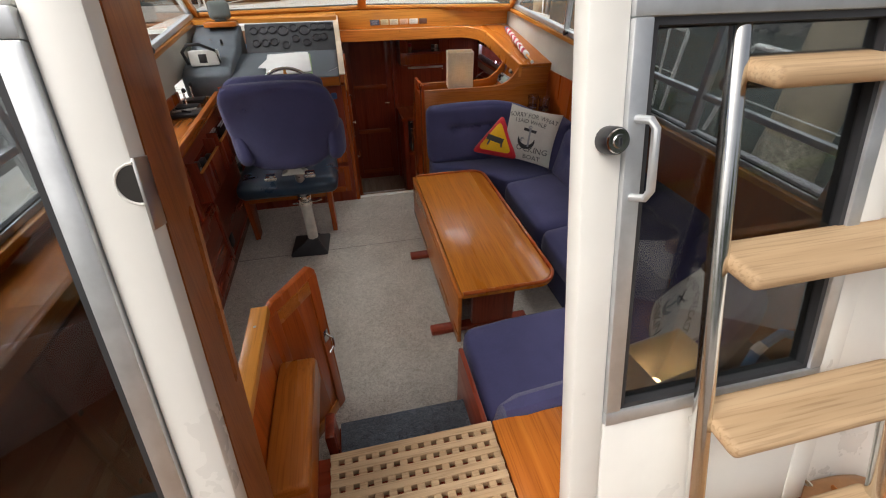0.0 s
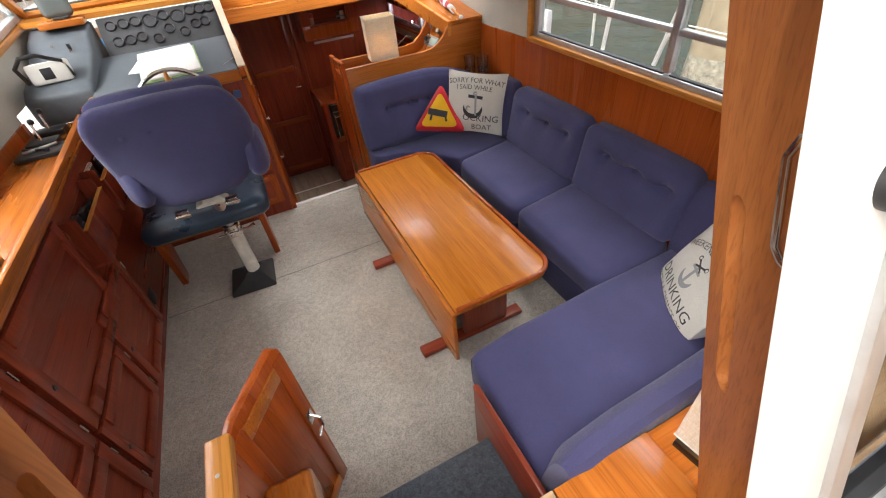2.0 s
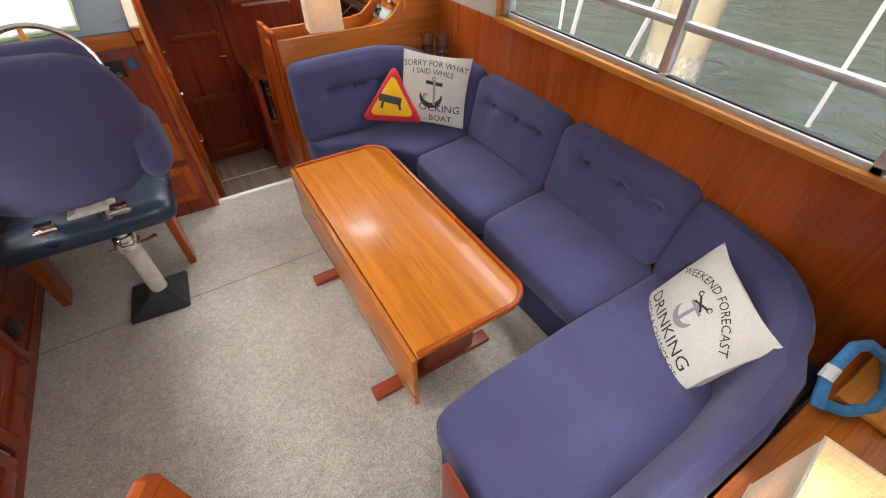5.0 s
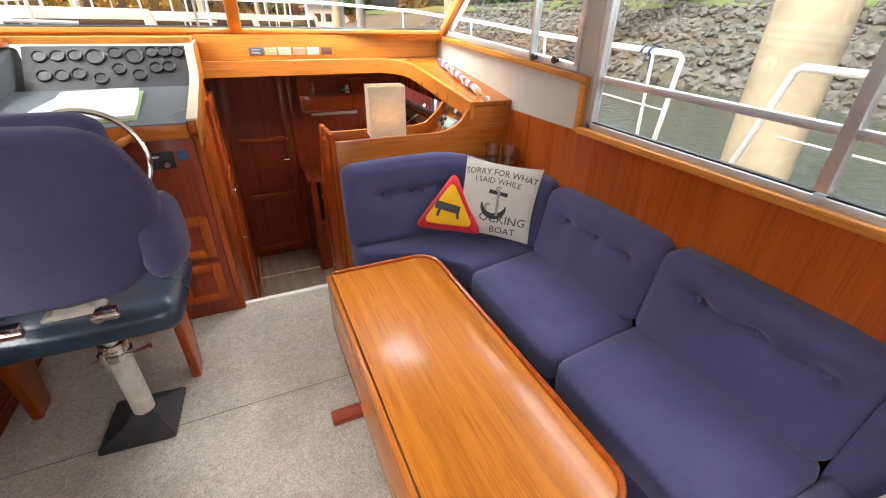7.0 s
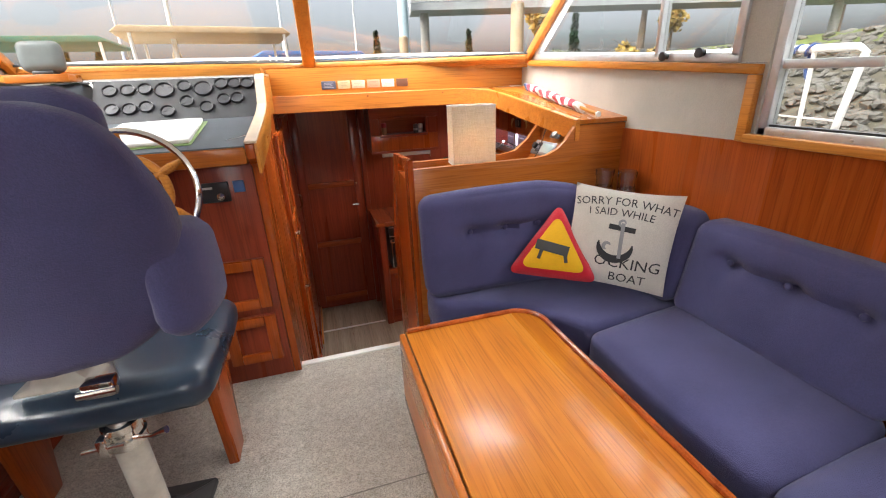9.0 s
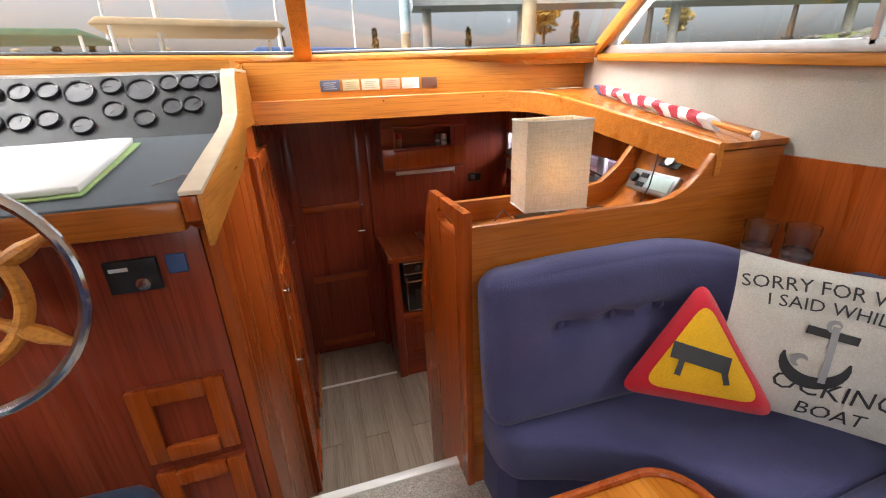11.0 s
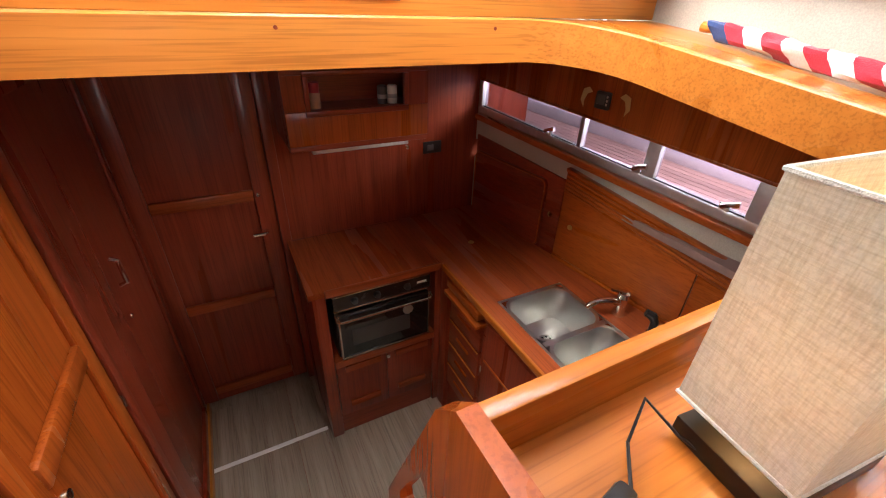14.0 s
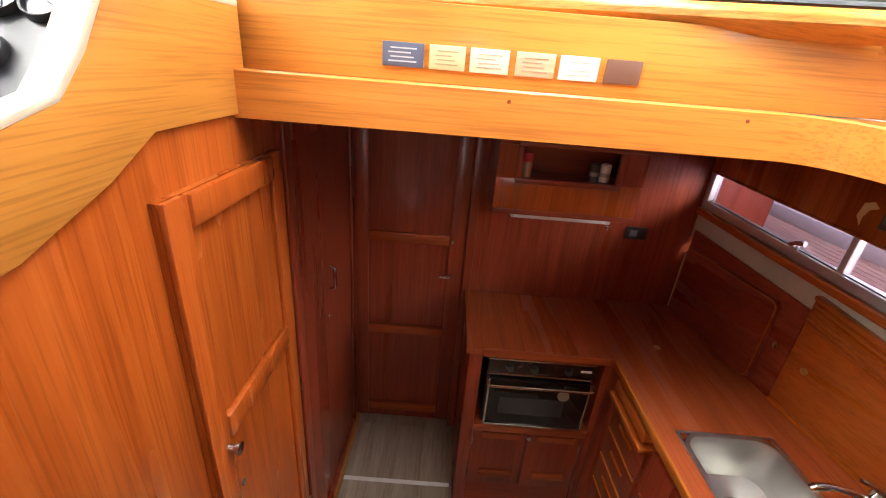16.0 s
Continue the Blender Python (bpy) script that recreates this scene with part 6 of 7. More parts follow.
# stereo on the upturned end of the shelf
SM = Matrix.Translation((1.292, 0.075, 0.90)) @ Matrix.Rotation(radians(-56), 4, "Y") @ Matrix.Diagonal((0.92, 0.92, 1, 1))
st = thing("marine_stereo", (1.292, 0.075, 0.85), "silver marine stereo with a round knob and a pale screen", "stereo")
part("face", turned(box(-0.055, 0.025, -0.105, 0.105, 0.0, 0.022, 0.006), SM), plain("silver_face", (0.26, 0.265, 0.27), 0.35, 0.6), st)
part("screen", turned(box(-0.04, 0.012, -0.09, 0.015, 0.0215, 0.0235, 0.001), SM), plain("pale_lcd", (0.42, 0.55, 0.52), 0.15), st)
part("knob", turned(lathe([(0, 0.022), (0.018, 0.022), (0.016, 0.036), (0, 0.037)], (-0.012, 0.078, 0), "z", 18), SM), BLACK, st)
for i in range(2):
    for j in range(3):
        part("button", turned(box(-0.042 + i * 0.036, -0.024 + i * 0.036, 0.022 + j * 0.013, 0.032 + j * 0.013, 0.0215, 0.025, 0.001), SM), BLACK, st)
us = thing("usb_socket", (1.34, 0.03, 0.97), "black round charging socket above the stereo", "socket")
part("flange", turned(box(0.055, 0.10, -0.055, 0.035, 0.0, 0.006, 0.003), SM), BLACK, us)
part("ring", turned(lathe([(0.008, 0.006), (0.018, 0.006), (0.018, 0.014), (0.008, 0.014)], (0.078, -0.01, 0), "z", 18), SM), STEEL, us)

# furled flag on the starboard shelf
fl = thing("furled_flag", (1.47, 0.35, 1.10), "furled red and white striped flag on a wooden staff", "flag")
fa, fb = Vector((1.505, 0.71, shelf_z(0.71) + 0.02)), Vector((1.43, -0.02, shelf_z(-0.02) + 0.022))
RED = cloth("red_flag", (0.45, 0.025, 0.045), 500, 0.1)
WHT = cloth("white_flag", (0.72, 0.70, 0.68), 500, 0.06)
NAVY = cloth("navy_flag", (0.03, 0.06, 0.18), 500, 0.1)
part("staff", tube([fa + (fa - fb) * 0.05, fa, fb, fb + (fb - fa) * 0.12], [0.012, 0.008, 0.008, 0.009], 10), BEAM_Y, fl)
part("cap", lathe([(0, -0.012), (0.012, -0.010), (0.013, 0.0), (0, 0.004)], fb + (fb - fa) * 0.13, "y", 12), PAPER, fl)
NS = 15
dfl = (fb - fa)
ax_ = dfl.normalized()
s1 = ax_.orthogonal().normalized()
s2 = ax_.cross(s1)
for i in range(NS):
    bm = bmesh.new()
    rg = []
    for j in range(5):
        ring = []
        for k in range(16):
            ang = k * math.tau / 16
            tt = (i + j / 4) / NS * 0.93 + 0.03 * math.sin(ang + 0.6)
            rr = 0.0195 + 0.0035 * math.sin(ang * 3 + tt * 20) + 0.003 * noise.noise((tt * 30, ang, 1))
            ring.append(bm.verts.new(fa + dfl * tt + (s1 * math.cos(ang) + s2 * math.sin(ang)) * rr))
        rg.append(ring)
    for a, b in zip(rg, rg[1:]):
        for k in range(16):
            bm.faces.new((a[k], a[(k + 1) % 16], b[(k + 1) % 16], b[k]))
    bm.faces.new(rg[0]), bm.faces.new(rg[-1][::-1])
    part("stripe", bm, NAVY if i == 0 else (RED if i % 2 else WHT), fl)

# glass jars behind the sofa's back
CLEAR = glass("clear_glass", (0.86, 0.88, 0.90))
single("sofa_back_ledge", box(1.36, 1.585, -0.325, -0.087, 0.345, 0.655, 0.004), TEAK_X, "narrow ledge behind the corner back", "ledge", **S)
for x, y in ((1.435, -0.187), (1.497, -0.258)):
    jb = thing("glass_tumbler", (x, y, 0.656), "clear glass tumbler on the ledge behind the sofa", "glass", "tumblers")
    part("glass", lathe([(0.0, 0.0), (0.030, 0.0), (0.033, 0.006), (0.036, 0.12), (0.038, 0.14), (0.041, 0.145), (0.041, 0.166), (0.037, 0.166), (0.033, 0.12), (0.029, 0.012), (0.0, 0.010)], (x, y, 0.656), "z", 24), CLEAR, jb)
    part("cut_band", lathe([(0.0365, 0.07), (0.0385, 0.075), (0.0385, 0.09), (0.0365, 0.095)], (x, y, 0.656), "z", 24), CLEAR, jb)


# ---- pillows ----
INK = plain("black_ink", (0.035, 0.037, 0.04), 0.7)
GREY_INK = plain("grey_ink", (0.30, 0.31, 0.32), 0.7)


def swell(x, z, L, puff):
    u, w = min(1, abs(2 * x / L)), min(1, abs(2 * z / L))
    return puff * ((1 - u ** 2.2) * (1 - w ** 2.2)) ** 0.55


def pillow_mesh(L, puff, seed):
    """A square cushion facing -y, with pulled-in sides and pointed corners."""
    bm = bmesh.new()
    N = 22
    grid = {}
    for f in (-1, 1):
        for i in range(N + 1):
            for j in range(N + 1):
                u, w = 2 * i / N - 1, 2 * j / N - 1
                edge = abs(u) == 1 or abs(w) == 1
                if f == 1 and edge:
                    grid[f, i, j] = grid[-1, i, j]
                    continue
                x = L / 2 * u * (1 - 0.06 * (1 - w * w))
                z = L / 2 * w * (1 - 0.06 * (1 - u * u))
                y = f * swell(x, z, L, puff)
                y += 0.003 * noise.noise((x * 14 + seed, z * 14, f))
                grid[f, i, j] = bm.verts.new((x, y, z))
    for f in (-1, 1):
        for i in range(N):
            for j in range(N):
                bm.faces.new([grid[f, a, b] for a, b in ((i, j), (i + 1, j), (i + 1, j + 1), (i, j + 1))])
    return bm


def lettering(text, size, x, z, L, puff, arcr=0.0, align="CENTER", spread=1.0):
    """Words laid on a pillow's swollen face."""
    cu = bpy.data.curves.new("words", "FONT")
    cu.body, cu.size, cu.align_x, cu.resolution_u = text, size, align, 2
    cu.space_character = spread
    ob = bpy.data.objects.new("words", cu)
    scene.collection.objects.link(ob)
    bpy.context.view_layer.update()
    me = bpy.data.meshes.new_from_object(ob.evaluated_get(bpy.context.evaluated_depsgraph_get()))
    bpy.data.objects.remove(ob)
    bm = bmesh.new()
    bm.from_mesh(me)
    bpy.data.meshes.remove(me)
    for v in bm.verts:
        px, pz = v.co.x, v.co.y
        if arcr:
            a = px / arcr
            px, pz = (arcr + pz) * math.sin(a), (arcr + pz) * math.cos(a) - arcr
        px, pz = px + x, pz + z
        v.co = (px, -swell(px, pz, L, puff) - 0.0045, pz)
    return bm


def drape(bm, L, puff, lift=0.004):
    for v in bm.verts:
        v.co.y += -swell(v.co.x, v.co.z, L, puff) - lift
    return bm


def flat_arc(cx, cz, r0, r1, a0, a1, n=14):
    bm = bmesh.new()
    prev = None
    for i in range(n + 1):
        a = radians(a0 + (a1 - a0) * i / n)
        t = 1 - abs(2 * i / n - 1) ** 2
        rr1 = r0 + (r1 - r0) * (0.15 + 0.85 * t)
        pr = [bm.verts.new((cx + r * math.cos(a), 0, cz + r * math.sin(a))) for r in (r0, rr1)]
        if prev:
            bm.faces.new((prev[0], prev[1], pr[1], pr[0]))
        prev = pr
    return bm


def flat_line(p, q, w):
    p, q = Vector((p[0], 0, p[1])), Vector((q[0], 0, q[1]))
    d = (q - p).normalized()
    n = Vector((-d.z, 0, d.x)) * w / 2
    bm = bmesh.new()
    k = 6
    rows = [[bm.verts.new(p + (q - p) * i / k + n), bm.verts.new(p + (q - p) * i / k - n)] for i in range(k + 1)]
    for a, b in zip(rows, rows[1:]):
        bm.faces.new((a[0], b[0], b[1], a[1]))
    return bm


def turn3(at, yaw, tilt, roll):
    return Matrix.Translation(at) @ Matrix.Rotation(radians(yaw), 4, "Z") @ Matrix.Rotation(radians(tilt), 4, "X") @ Matrix.Rotation(radians(roll), 4, "Y")


def placed(bm, m):
    return turned(bm, m)


L1, P1 = 0.40, 0.055
m1 = turn3((1.325, -0.455, 0.60), -41.4, -10.6, 4.6)
pa = thing("pillow", m1.translation, "cream canvas pillow printed with an anchor and dark words", "pillow")
part("cover", placed(pillow_mesh(L1, P1, 1), m1), CANVAS, pa)
for tx, sz, x, z, ar in (("SORRY FOR WHAT", 0.043, 0.0, 0.135, 0.9), ("I SAID WHILE", 0.040, -0.01, 0.095, 0.9), ("OCKING", 0.062, 0.045, -0.108, 0), ("BOAT", 0.052, 0.055, -0.165, 0)):
    part("lettering", placed(lettering(tx, sz, x, z, L1, P1, ar), m1), INK, pa, smooth=False)
part("anchor_print", placed(drape(flat_arc(-0.01, 0.0, 0.060, 0.092, 190, 350), L1, P1), m1), INK, pa, smooth=False)
part("anchor_stock", placed(drape(flat_line((-0.045, 0.052), (0.052, 0.046), 0.020), L1, P1), m1), INK, pa, smooth=False)
rp_ = flat_line((0.005, 0.07), (0.012, -0.07), 0.014)
joined(rp_, flat_arc(0.004, 0.068, 0.008, 0.018, 0, 300))
joined(rp_, flat_arc(-0.035, -0.03, 0.010, 0.024, 40, 250))
part("rope_print", placed(drape(rp_, L1, P1, 0.0055), m1), GREY_INK, pa, smooth=False)

L2, P2 = 0.43, 0.065
m2 = turn3((1.285, -2.26, 0.44), -126.8, -24.9, 1.3)
pb_ = thing("pillow", m2.translation, "cream canvas pillow printed with a weekend forecast", "pillow")
part("cover", placed(pillow_mesh(L2, P2, 4), m2), CANVAS, pb_)
for tx, sz, x, z, ar in (("WEEKEND FORECAST", 0.038, 0.0, 0.135, 0.22), ("DRINKING", 0.068, 0.0, -0.080, 0), ("WITH A CHANCE OF", 0.034, 0.0, -0.118, 0), ("BOATING", 0.068, 0.0, -0.184, 0)):
    part("lettering", placed(lettering(tx, sz, x, z, L2, P2, ar), m2), INK, pb_, smooth=False)
for anc in (flat_arc(0.0, 0.045, 0.045, 0.068, 200, 340), flat_line((0, 0.09), (0, -0.016), 0.014), flat_line((-0.034, 0.068), (0.034, 0.068), 0.011)):
    part("anchor_print", placed(drape(anc, L2, P2), m2), GREY_INK, pb_, smooth=False)
crs = flat_line((-0.03, 0.10), (0.025, 0.075), 0.008)
joined(crs, flat_line((-0.025, 0.075), (0.03, 0.10), 0.008))
joined(crs, flat_arc(-0.036, 0.103, 0.006, 0.011, 0, 359))
joined(crs, flat_arc(0.036, 0.103, 0.006, 0.011, 0, 359))
part("crossed_mark", placed(drape(crs, L2, P2, 0.006), m2), INK, pb_, smooth=False)


def tri_pillow(L, puff, inset=0.0, lift=0.0, front_only=False):
    """A rounded triangular cushion facing -y."""
    c = [Vector((-0.5, -0.29)) * L, Vector((0.5, -0.29)) * L, Vector((0.0, 0.577)) * L]
    ctr = Vector((0, 0))
    out = []
    for i in range(3):
        a, b, d = c[i - 1], c[i], c[(i + 1) % 3]
        b2 = b * (1 - inset)
        u, w = (a - b).normalized(), (d - b).normalized()
        for k in range(7):
            t = k / 6
            r = 0.045 * L / 0.35
            out.append(b2 + u * r * (1 - t) ** 2 + w * r * t ** 2)
    n = len(out)
    dense = []
    for i in range(n):
        p, q = out[i], out[(i + 1) % n]
        m = max(1, int((q - p).length / 0.03))
        dense += [p + (q - p) * j / m for j in range(m)]
    bm = bmesh.new()
    R = 9
    faces = (-1,) if front_only else (-1, 1)
    for f in faces:
        rings = []
        for r in range(R + 1):
            s = 1 - r / R
            h = puff * (1 - s ** 2.5) ** 0.6 if not front_only else puff * (1 - (s * (1 - inset)) ** 2.5) ** 0.6
            rings.append([bm.verts.new((p.x * max(s, 0.001), f * (h + lift), p.y * max(s, 0.001))) for p in dense])
        for a, b in zip(rings, rings[1:]):
            for k in range(len(dense)):
                bm.faces.new((a[k], a[(k + 1) % len(dense)], b[(k + 1) % len(dense)], b[k]))
    bmesh.ops.remove_doubles(bm, verts=bm.verts, dist=0.0005)
    return bm


m3 = turn3((1.10, -0.345, 0.535), -30.5, -30.0, 3.8)
tpw = thing("triangular_pillow", m3.translation, "red-edged yellow triangular pillow like a road sign", "pillow")
part("cover", placed(tri_pillow(0.37, 0.045), m3), cloth("red_plush", (0.55, 0.012, 0.03), 500, 0.1), tpw)
part("front", placed(tri_pillow(0.37, 0.045, 0.27, 0.004, True), m3), cloth("yellow_felt", (0.75, 0.42, 0.01), 500, 0.06), tpw, "yellow felt front")
mo = flat_line((-0.075, 0.022), (0.055, 0.0), 0.042)
for p, q, w in (((-0.05, 0.0), (-0.06, -0.04), 0.014), ((0.04, 0.0), (0.05, -0.045), 0.014)):
    joined(mo, flat_line(p, q, w))
for v in mo.verts:
    v.co.y -= 0.0505
part("dark_emblem", placed(mo, m3), INK, tpw, smooth=False)
# ---- entrance: half door, rail, grating, door furniture ----
hd = thing("half_door", (-0.28, -2.14, 0.0), "open varnished half door with a chromed pull", "door")
HM = Matrix.Translation((-0.345, -2.26, 0.0)) @ Matrix.Rotation(math.atan2(0.22, 0.145), 4, "Z")
HW = 0.265
lf = prism([(0.0, 0.02), (HW, 0.02), (HW, 0.80), (HW - 0.02, 0.825), (0.05, 0.825), (0.0, 0.80)], "y", -0.012, 0.012, 0.003)
dmain = part("leaf", turned(lf, HM), TEAK_Z, hd)
for a in ((0.004, 0.05), (HW - 0.05, HW - 0.004)):
    part("stile", turned(box(a[0], a[1], -0.019, -0.0115, 0.03, 0.79, 0.003), HM), TEAK_Z, dmain)
for z in (0.04, 0.73):
    part("rail", turned(box(0.05, HW - 0.05, -0.019, -0.0115, z, z + 0.055, 0.003), HM), TEAK_X, dmain)
part("pull", turned(tube([(HW - 0.03, -0.02, 0.50), (HW - 0.03, -0.05, 0.49), (HW - 0.035, -0.052, 0.45), (HW - 0.06, -0.05, 0.44), (HW - 0.03, -0.04, 0.43)], 0.005, 8), HM), CHROME, dmain, "chromed ring pull")
part("plate", turned(box(HW - 0.045, HW - 0.018, -0.022, -0.019, 0.46, 0.52, 0.002), HM), CHROME, dmain)
rl = thing("stair_rail", (-0.33, -2.5, 0.0), "varnished teak rail and panel beside the steps", "railing")
part("cap", box(-0.365, -0.312, -2.78, -2.262, 0.815, 0.85, 0.006), BEAM_Y, rl)
part("panel", box(-0.350, -0.325, -2.75, -2.27, 0.0, 0.815, 0.003), TEAK_Z, rl)
swp = [(-2.74, 0.52), (-2.30, 0.52), (-2.285, 0.60), (-2.31, 0.64), (-2.40, 0.655), (-2.74, 0.66)]
part("swept_panel", prism(swp, "x", -0.322, -0.21, 0.012, 3), TEAK_Y, rl)
for y in (-2.35, -2.60):
    part("screw", lathe([(0, 0), (0.005, 0), (0.004, 0.001), (0, 0.0015)], (-0.34, y, 0.85), "z", 8), STEEL, rl)
single("corner_post", box(-0.236, -0.198, -2.40, -2.29, 0.0, 0.30, 0.012), MAHO_Z, "rounded mahogany post at the step", "post")

gr = thing("teak_grating", (0.06, -2.75, 0.52), "weathered teak grating on the landing", "grating")
GX0, GX1, GY0, GY1 = -0.175, 0.31, -2.93, -2.605
nx, ny = 13, 9
for i in range(nx):
    x = GX0 + 0.012 + (GX1 - GX0 - 0.024) * i / (nx - 1)
    part("slat", box(x - 0.011, x + 0.011, GY0, GY1, 0.521, 0.543, 0.0015, 1), BARE_X, gr)
for j in range(ny):
    y = GY0 + 0.012 + (GY1 - GY0 - 0.024) * j / (ny - 1)
    part("cross_slat", box(GX0, GX1, y - 0.011, y + 0.011, 0.520, 0.5455, 0.0015, 1), BARE_X, gr)
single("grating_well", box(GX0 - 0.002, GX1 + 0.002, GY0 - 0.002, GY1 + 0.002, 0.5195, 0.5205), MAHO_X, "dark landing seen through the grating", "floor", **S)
single("landing_board", box(0.315, 0.62, -2.94, -2.606, 0.526, 0.544, 0.003), TEAK_Y, "teak board beside the grating", "board", **S)

# lock, handles, strike plate
lkk = thing("door_lock", (0.40, -2.80, 1.48), "round chromed cylinder lock on the white door", "lock")
LKM = AM @ pose(0.366, -0.042, 0.012) @ Matrix.Diagonal((0.80, 0.72, 0.80, 1))
part("cylinder", turned(lathe([(0, -0.004), (0.024, -0.004), (0.025, -0.01), (0.024, -0.038), (0.022, -0.042), (0, -0.042)], (0, 0, 0), "y", 24), LKM), BLACK, lkk, "black lock barrel")
part("face", turned(lathe([(0, -0.042), (0.0215, -0.042), (0.020, -0.046), (0.012, -0.046), (0.011, -0.049), (0, -0.049)], (0, 0, 0), "y", 24), LKM), CHROME, lkk)
part("keyhole", turned(box(-0.002, 0.002, -0.0515, -0.0488, -0.008, 0.006), LKM), BLACK, lkk)
part("handle", turned(tube([(0.408, -0.05, 0.038), (0.414, -0.074, 0.036), (0.418, -0.08, 0.025), (0.418, -0.08, -0.062), (0.414, -0.074, -0.073), (0.408, -0.05, -0.075)], 0.0062, 10), AM), ALU, door_s, "aluminium grab handle")
part("strike_plate", turned(box(-0.2425, -0.2385, -0.0465, -0.012, -0.045, 0.042, 0.001), AM), STEEL, door_p, "worn steel strike plate")
half = [(-0.2422 - 0.024 * math.sin(radians(a)), 0.012 + 0.024 * math.cos(radians(a))) for a in range(0, 181, 12)]
part("finger_cup", turned(prism(half, "y", -0.0462, -0.0445), AM), plain("dark_cup", (0.06, 0.055, 0.05), 0.35, 0.5), door_p, "dark half-round finger recess")
part("cup_rim", turned(tube([(x, -0.046, z) for x, z in half], 0.0018, 6), AM), WHITE, door_p)

# boarding ladder against the bulkhead
ld = thing("ladder", (0.78, -3.1, DECK), "stainless ladder with weathered teak treads", "ladder")
lt0, lt1 = Vector((0.60, -2.60, 1.92)), Vector((0.528, -3.19, 0.55))
dx = Vector((0.45, 0, 0))
for o in (Vector(), dx):
    part("pole", tube([lt0 + o, lt1 + o], 0.016, 14), CHROME, ld)
for z in (1.59, 1.32, 1.05, 0.78):
    t = (lt0.z - z) / (lt0.z - lt1.z)
    p = lt0 + (lt1 - lt0) * t
    part("tread", box(p.x + 0.005, p.x + 0.455, p.y - 0.075, p.y + 0.03, p.z - 0.024, p.z + 0.006, 0.012, 3), BARE_X, ld, "weathered teak tread")
    part("rung", tube([p + Vector((0, 0.01, -0.034)), p + dx + Vector((0, 0.01, -0.034))], 0.010, 10), CHROME, ld)
part("bracket", tube([lt0 + (lt1 - lt0) * 0.92 + dx, lt0 + (lt1 - lt0) * 0.92 + dx + Vector((0.0, 0.18, 0.0))], 0.010, 8), CHROME, ld)
# bag on deck beside the ladder
wk = thing("deck_basket", (1.2, -3.12, DECK), "tan leather bag tied with orange cord on deck", "bag")
part("bag", cushion(0.80, 1.18, -3.32, -3.02, DECK, DECK + 0.17, 0.07, 0.03, 10), plain("tan_leather", (0.34, 0.16, 0.06), 0.5, 0, 0.3, 14, 0.2), wk)
for k in range(3):
    part("cord", tube([(0.80 + 0.38 * j / 8, -3.32 + 0.3 * ((j * 0.4 + k * 0.33) % 1.0), DECK + 0.175 + 0.012 * math.sin(j * 2 + k)) for j in range(9)], 0.007, 7), plain("orange_cord", (0.55, 0.19, 0.04), 0.7), wk)

# things on the platform behind the sofa
table_lamp(pose(0.755, -2.705, 0.527, 0, 0, 8), "lit table lamp with a linen shade on the aft platform")
rp2 = thing("blue_rope", (1.35, -2.62, 0.527), "coil of bright blue rope on the platform", "rope")
part("rope", tube([(1.22, -2.62, 0.54), (1.28, -2.585, 0.60), (1.36, -2.58, 0.66), (1.43, -2.60, 0.64), (1.47, -2.66, 0.60), (1.42, -2.70, 0.545), (1.34, -2.70, 0.54), (1.27, -2.665, 0.54), (1.24, -2.62, 0.54)], 0.016, 10), plain("blue_line", (0.05, 0.23, 0.50), 0.7, 0, 0.25, 60, 0.4), rp2)
part("whipping", tube([(1.27, -2.588, 0.592), (1.30, -2.583, 0.618)], 0.018, 10), PAPER, rp2)
tyx = thing("brass_lantern", (1.50, -2.68, 0.527), "small brass and glass lantern on a wooden tray", "lantern")
part("tray", box(1.30, 1.58, -2.76, -2.63, 0.527, 0.545, 0.004), BEAM_X, tyx)
part("body", lathe([(0, 0), (0.04, 0), (0.045, 0.01), (0.03, 0.03), (0.038, 0.06), (0.038, 0.09), (0.02, 0.11), (0, 0.112)], (1.52, -2.69, 0.545), "z", 18), plain("lantern_brass", (0.55, 0.38, 0.14), 0.3, 0.9), tyx)
part("globe", lathe([(0.039, 0.035), (0.044, 0.05), (0.044, 0.08), (0.039, 0.095)], (1.52, -2.69, 0.545), "z", 18), CLEAR, tyx)

# ---- outside ----
def water_material():
    m, nt, b = node_material("harbour_water")
    mp = mapping(nt, (1, 1, 1), per_object=False)
    b.inputs["Base Color"].default_value = (0.055, 0.068, 0.045, 1)
    b.inputs["Roughness"].default_value = 0.07
    n = noise_tex(nt, mp, 1.6, 4, 0.55, 0.8)
    bump(nt, b, n, 0.6, 0.12)
    return m


WZL = -0.75
single("water", box(-900, 900, -900, 900, WZL - 0.4, WZL), water_material(), "rippled grey-green harbour water", "water", kind="structure")
ROCK = plain("bank_rock", (0.115, 0.108, 0.095), 0.85, 0, 0.35, 3.0, 0.5, 30)
MUD = plain("bank_earth", (0.085, 0.075, 0.055), 0.95, 0, 0.35, 2.0, 0.5, 25)
GRASS = plain("bank_grass", (0.10, 0.125, 0.035), 0.95, 0, 0.5, 1.2, 0.6, 18)


def bank_x(y):
    return 15.0 + 1.1 * math.sin(y * 0.11) + 0.4 * math.sin(y * 0.37)


def bank_h(d):
    """Height over the water at d metres inland."""
    return (d * 0.52 if d < 7 else 3.64 + (d - 7) * 0.06)


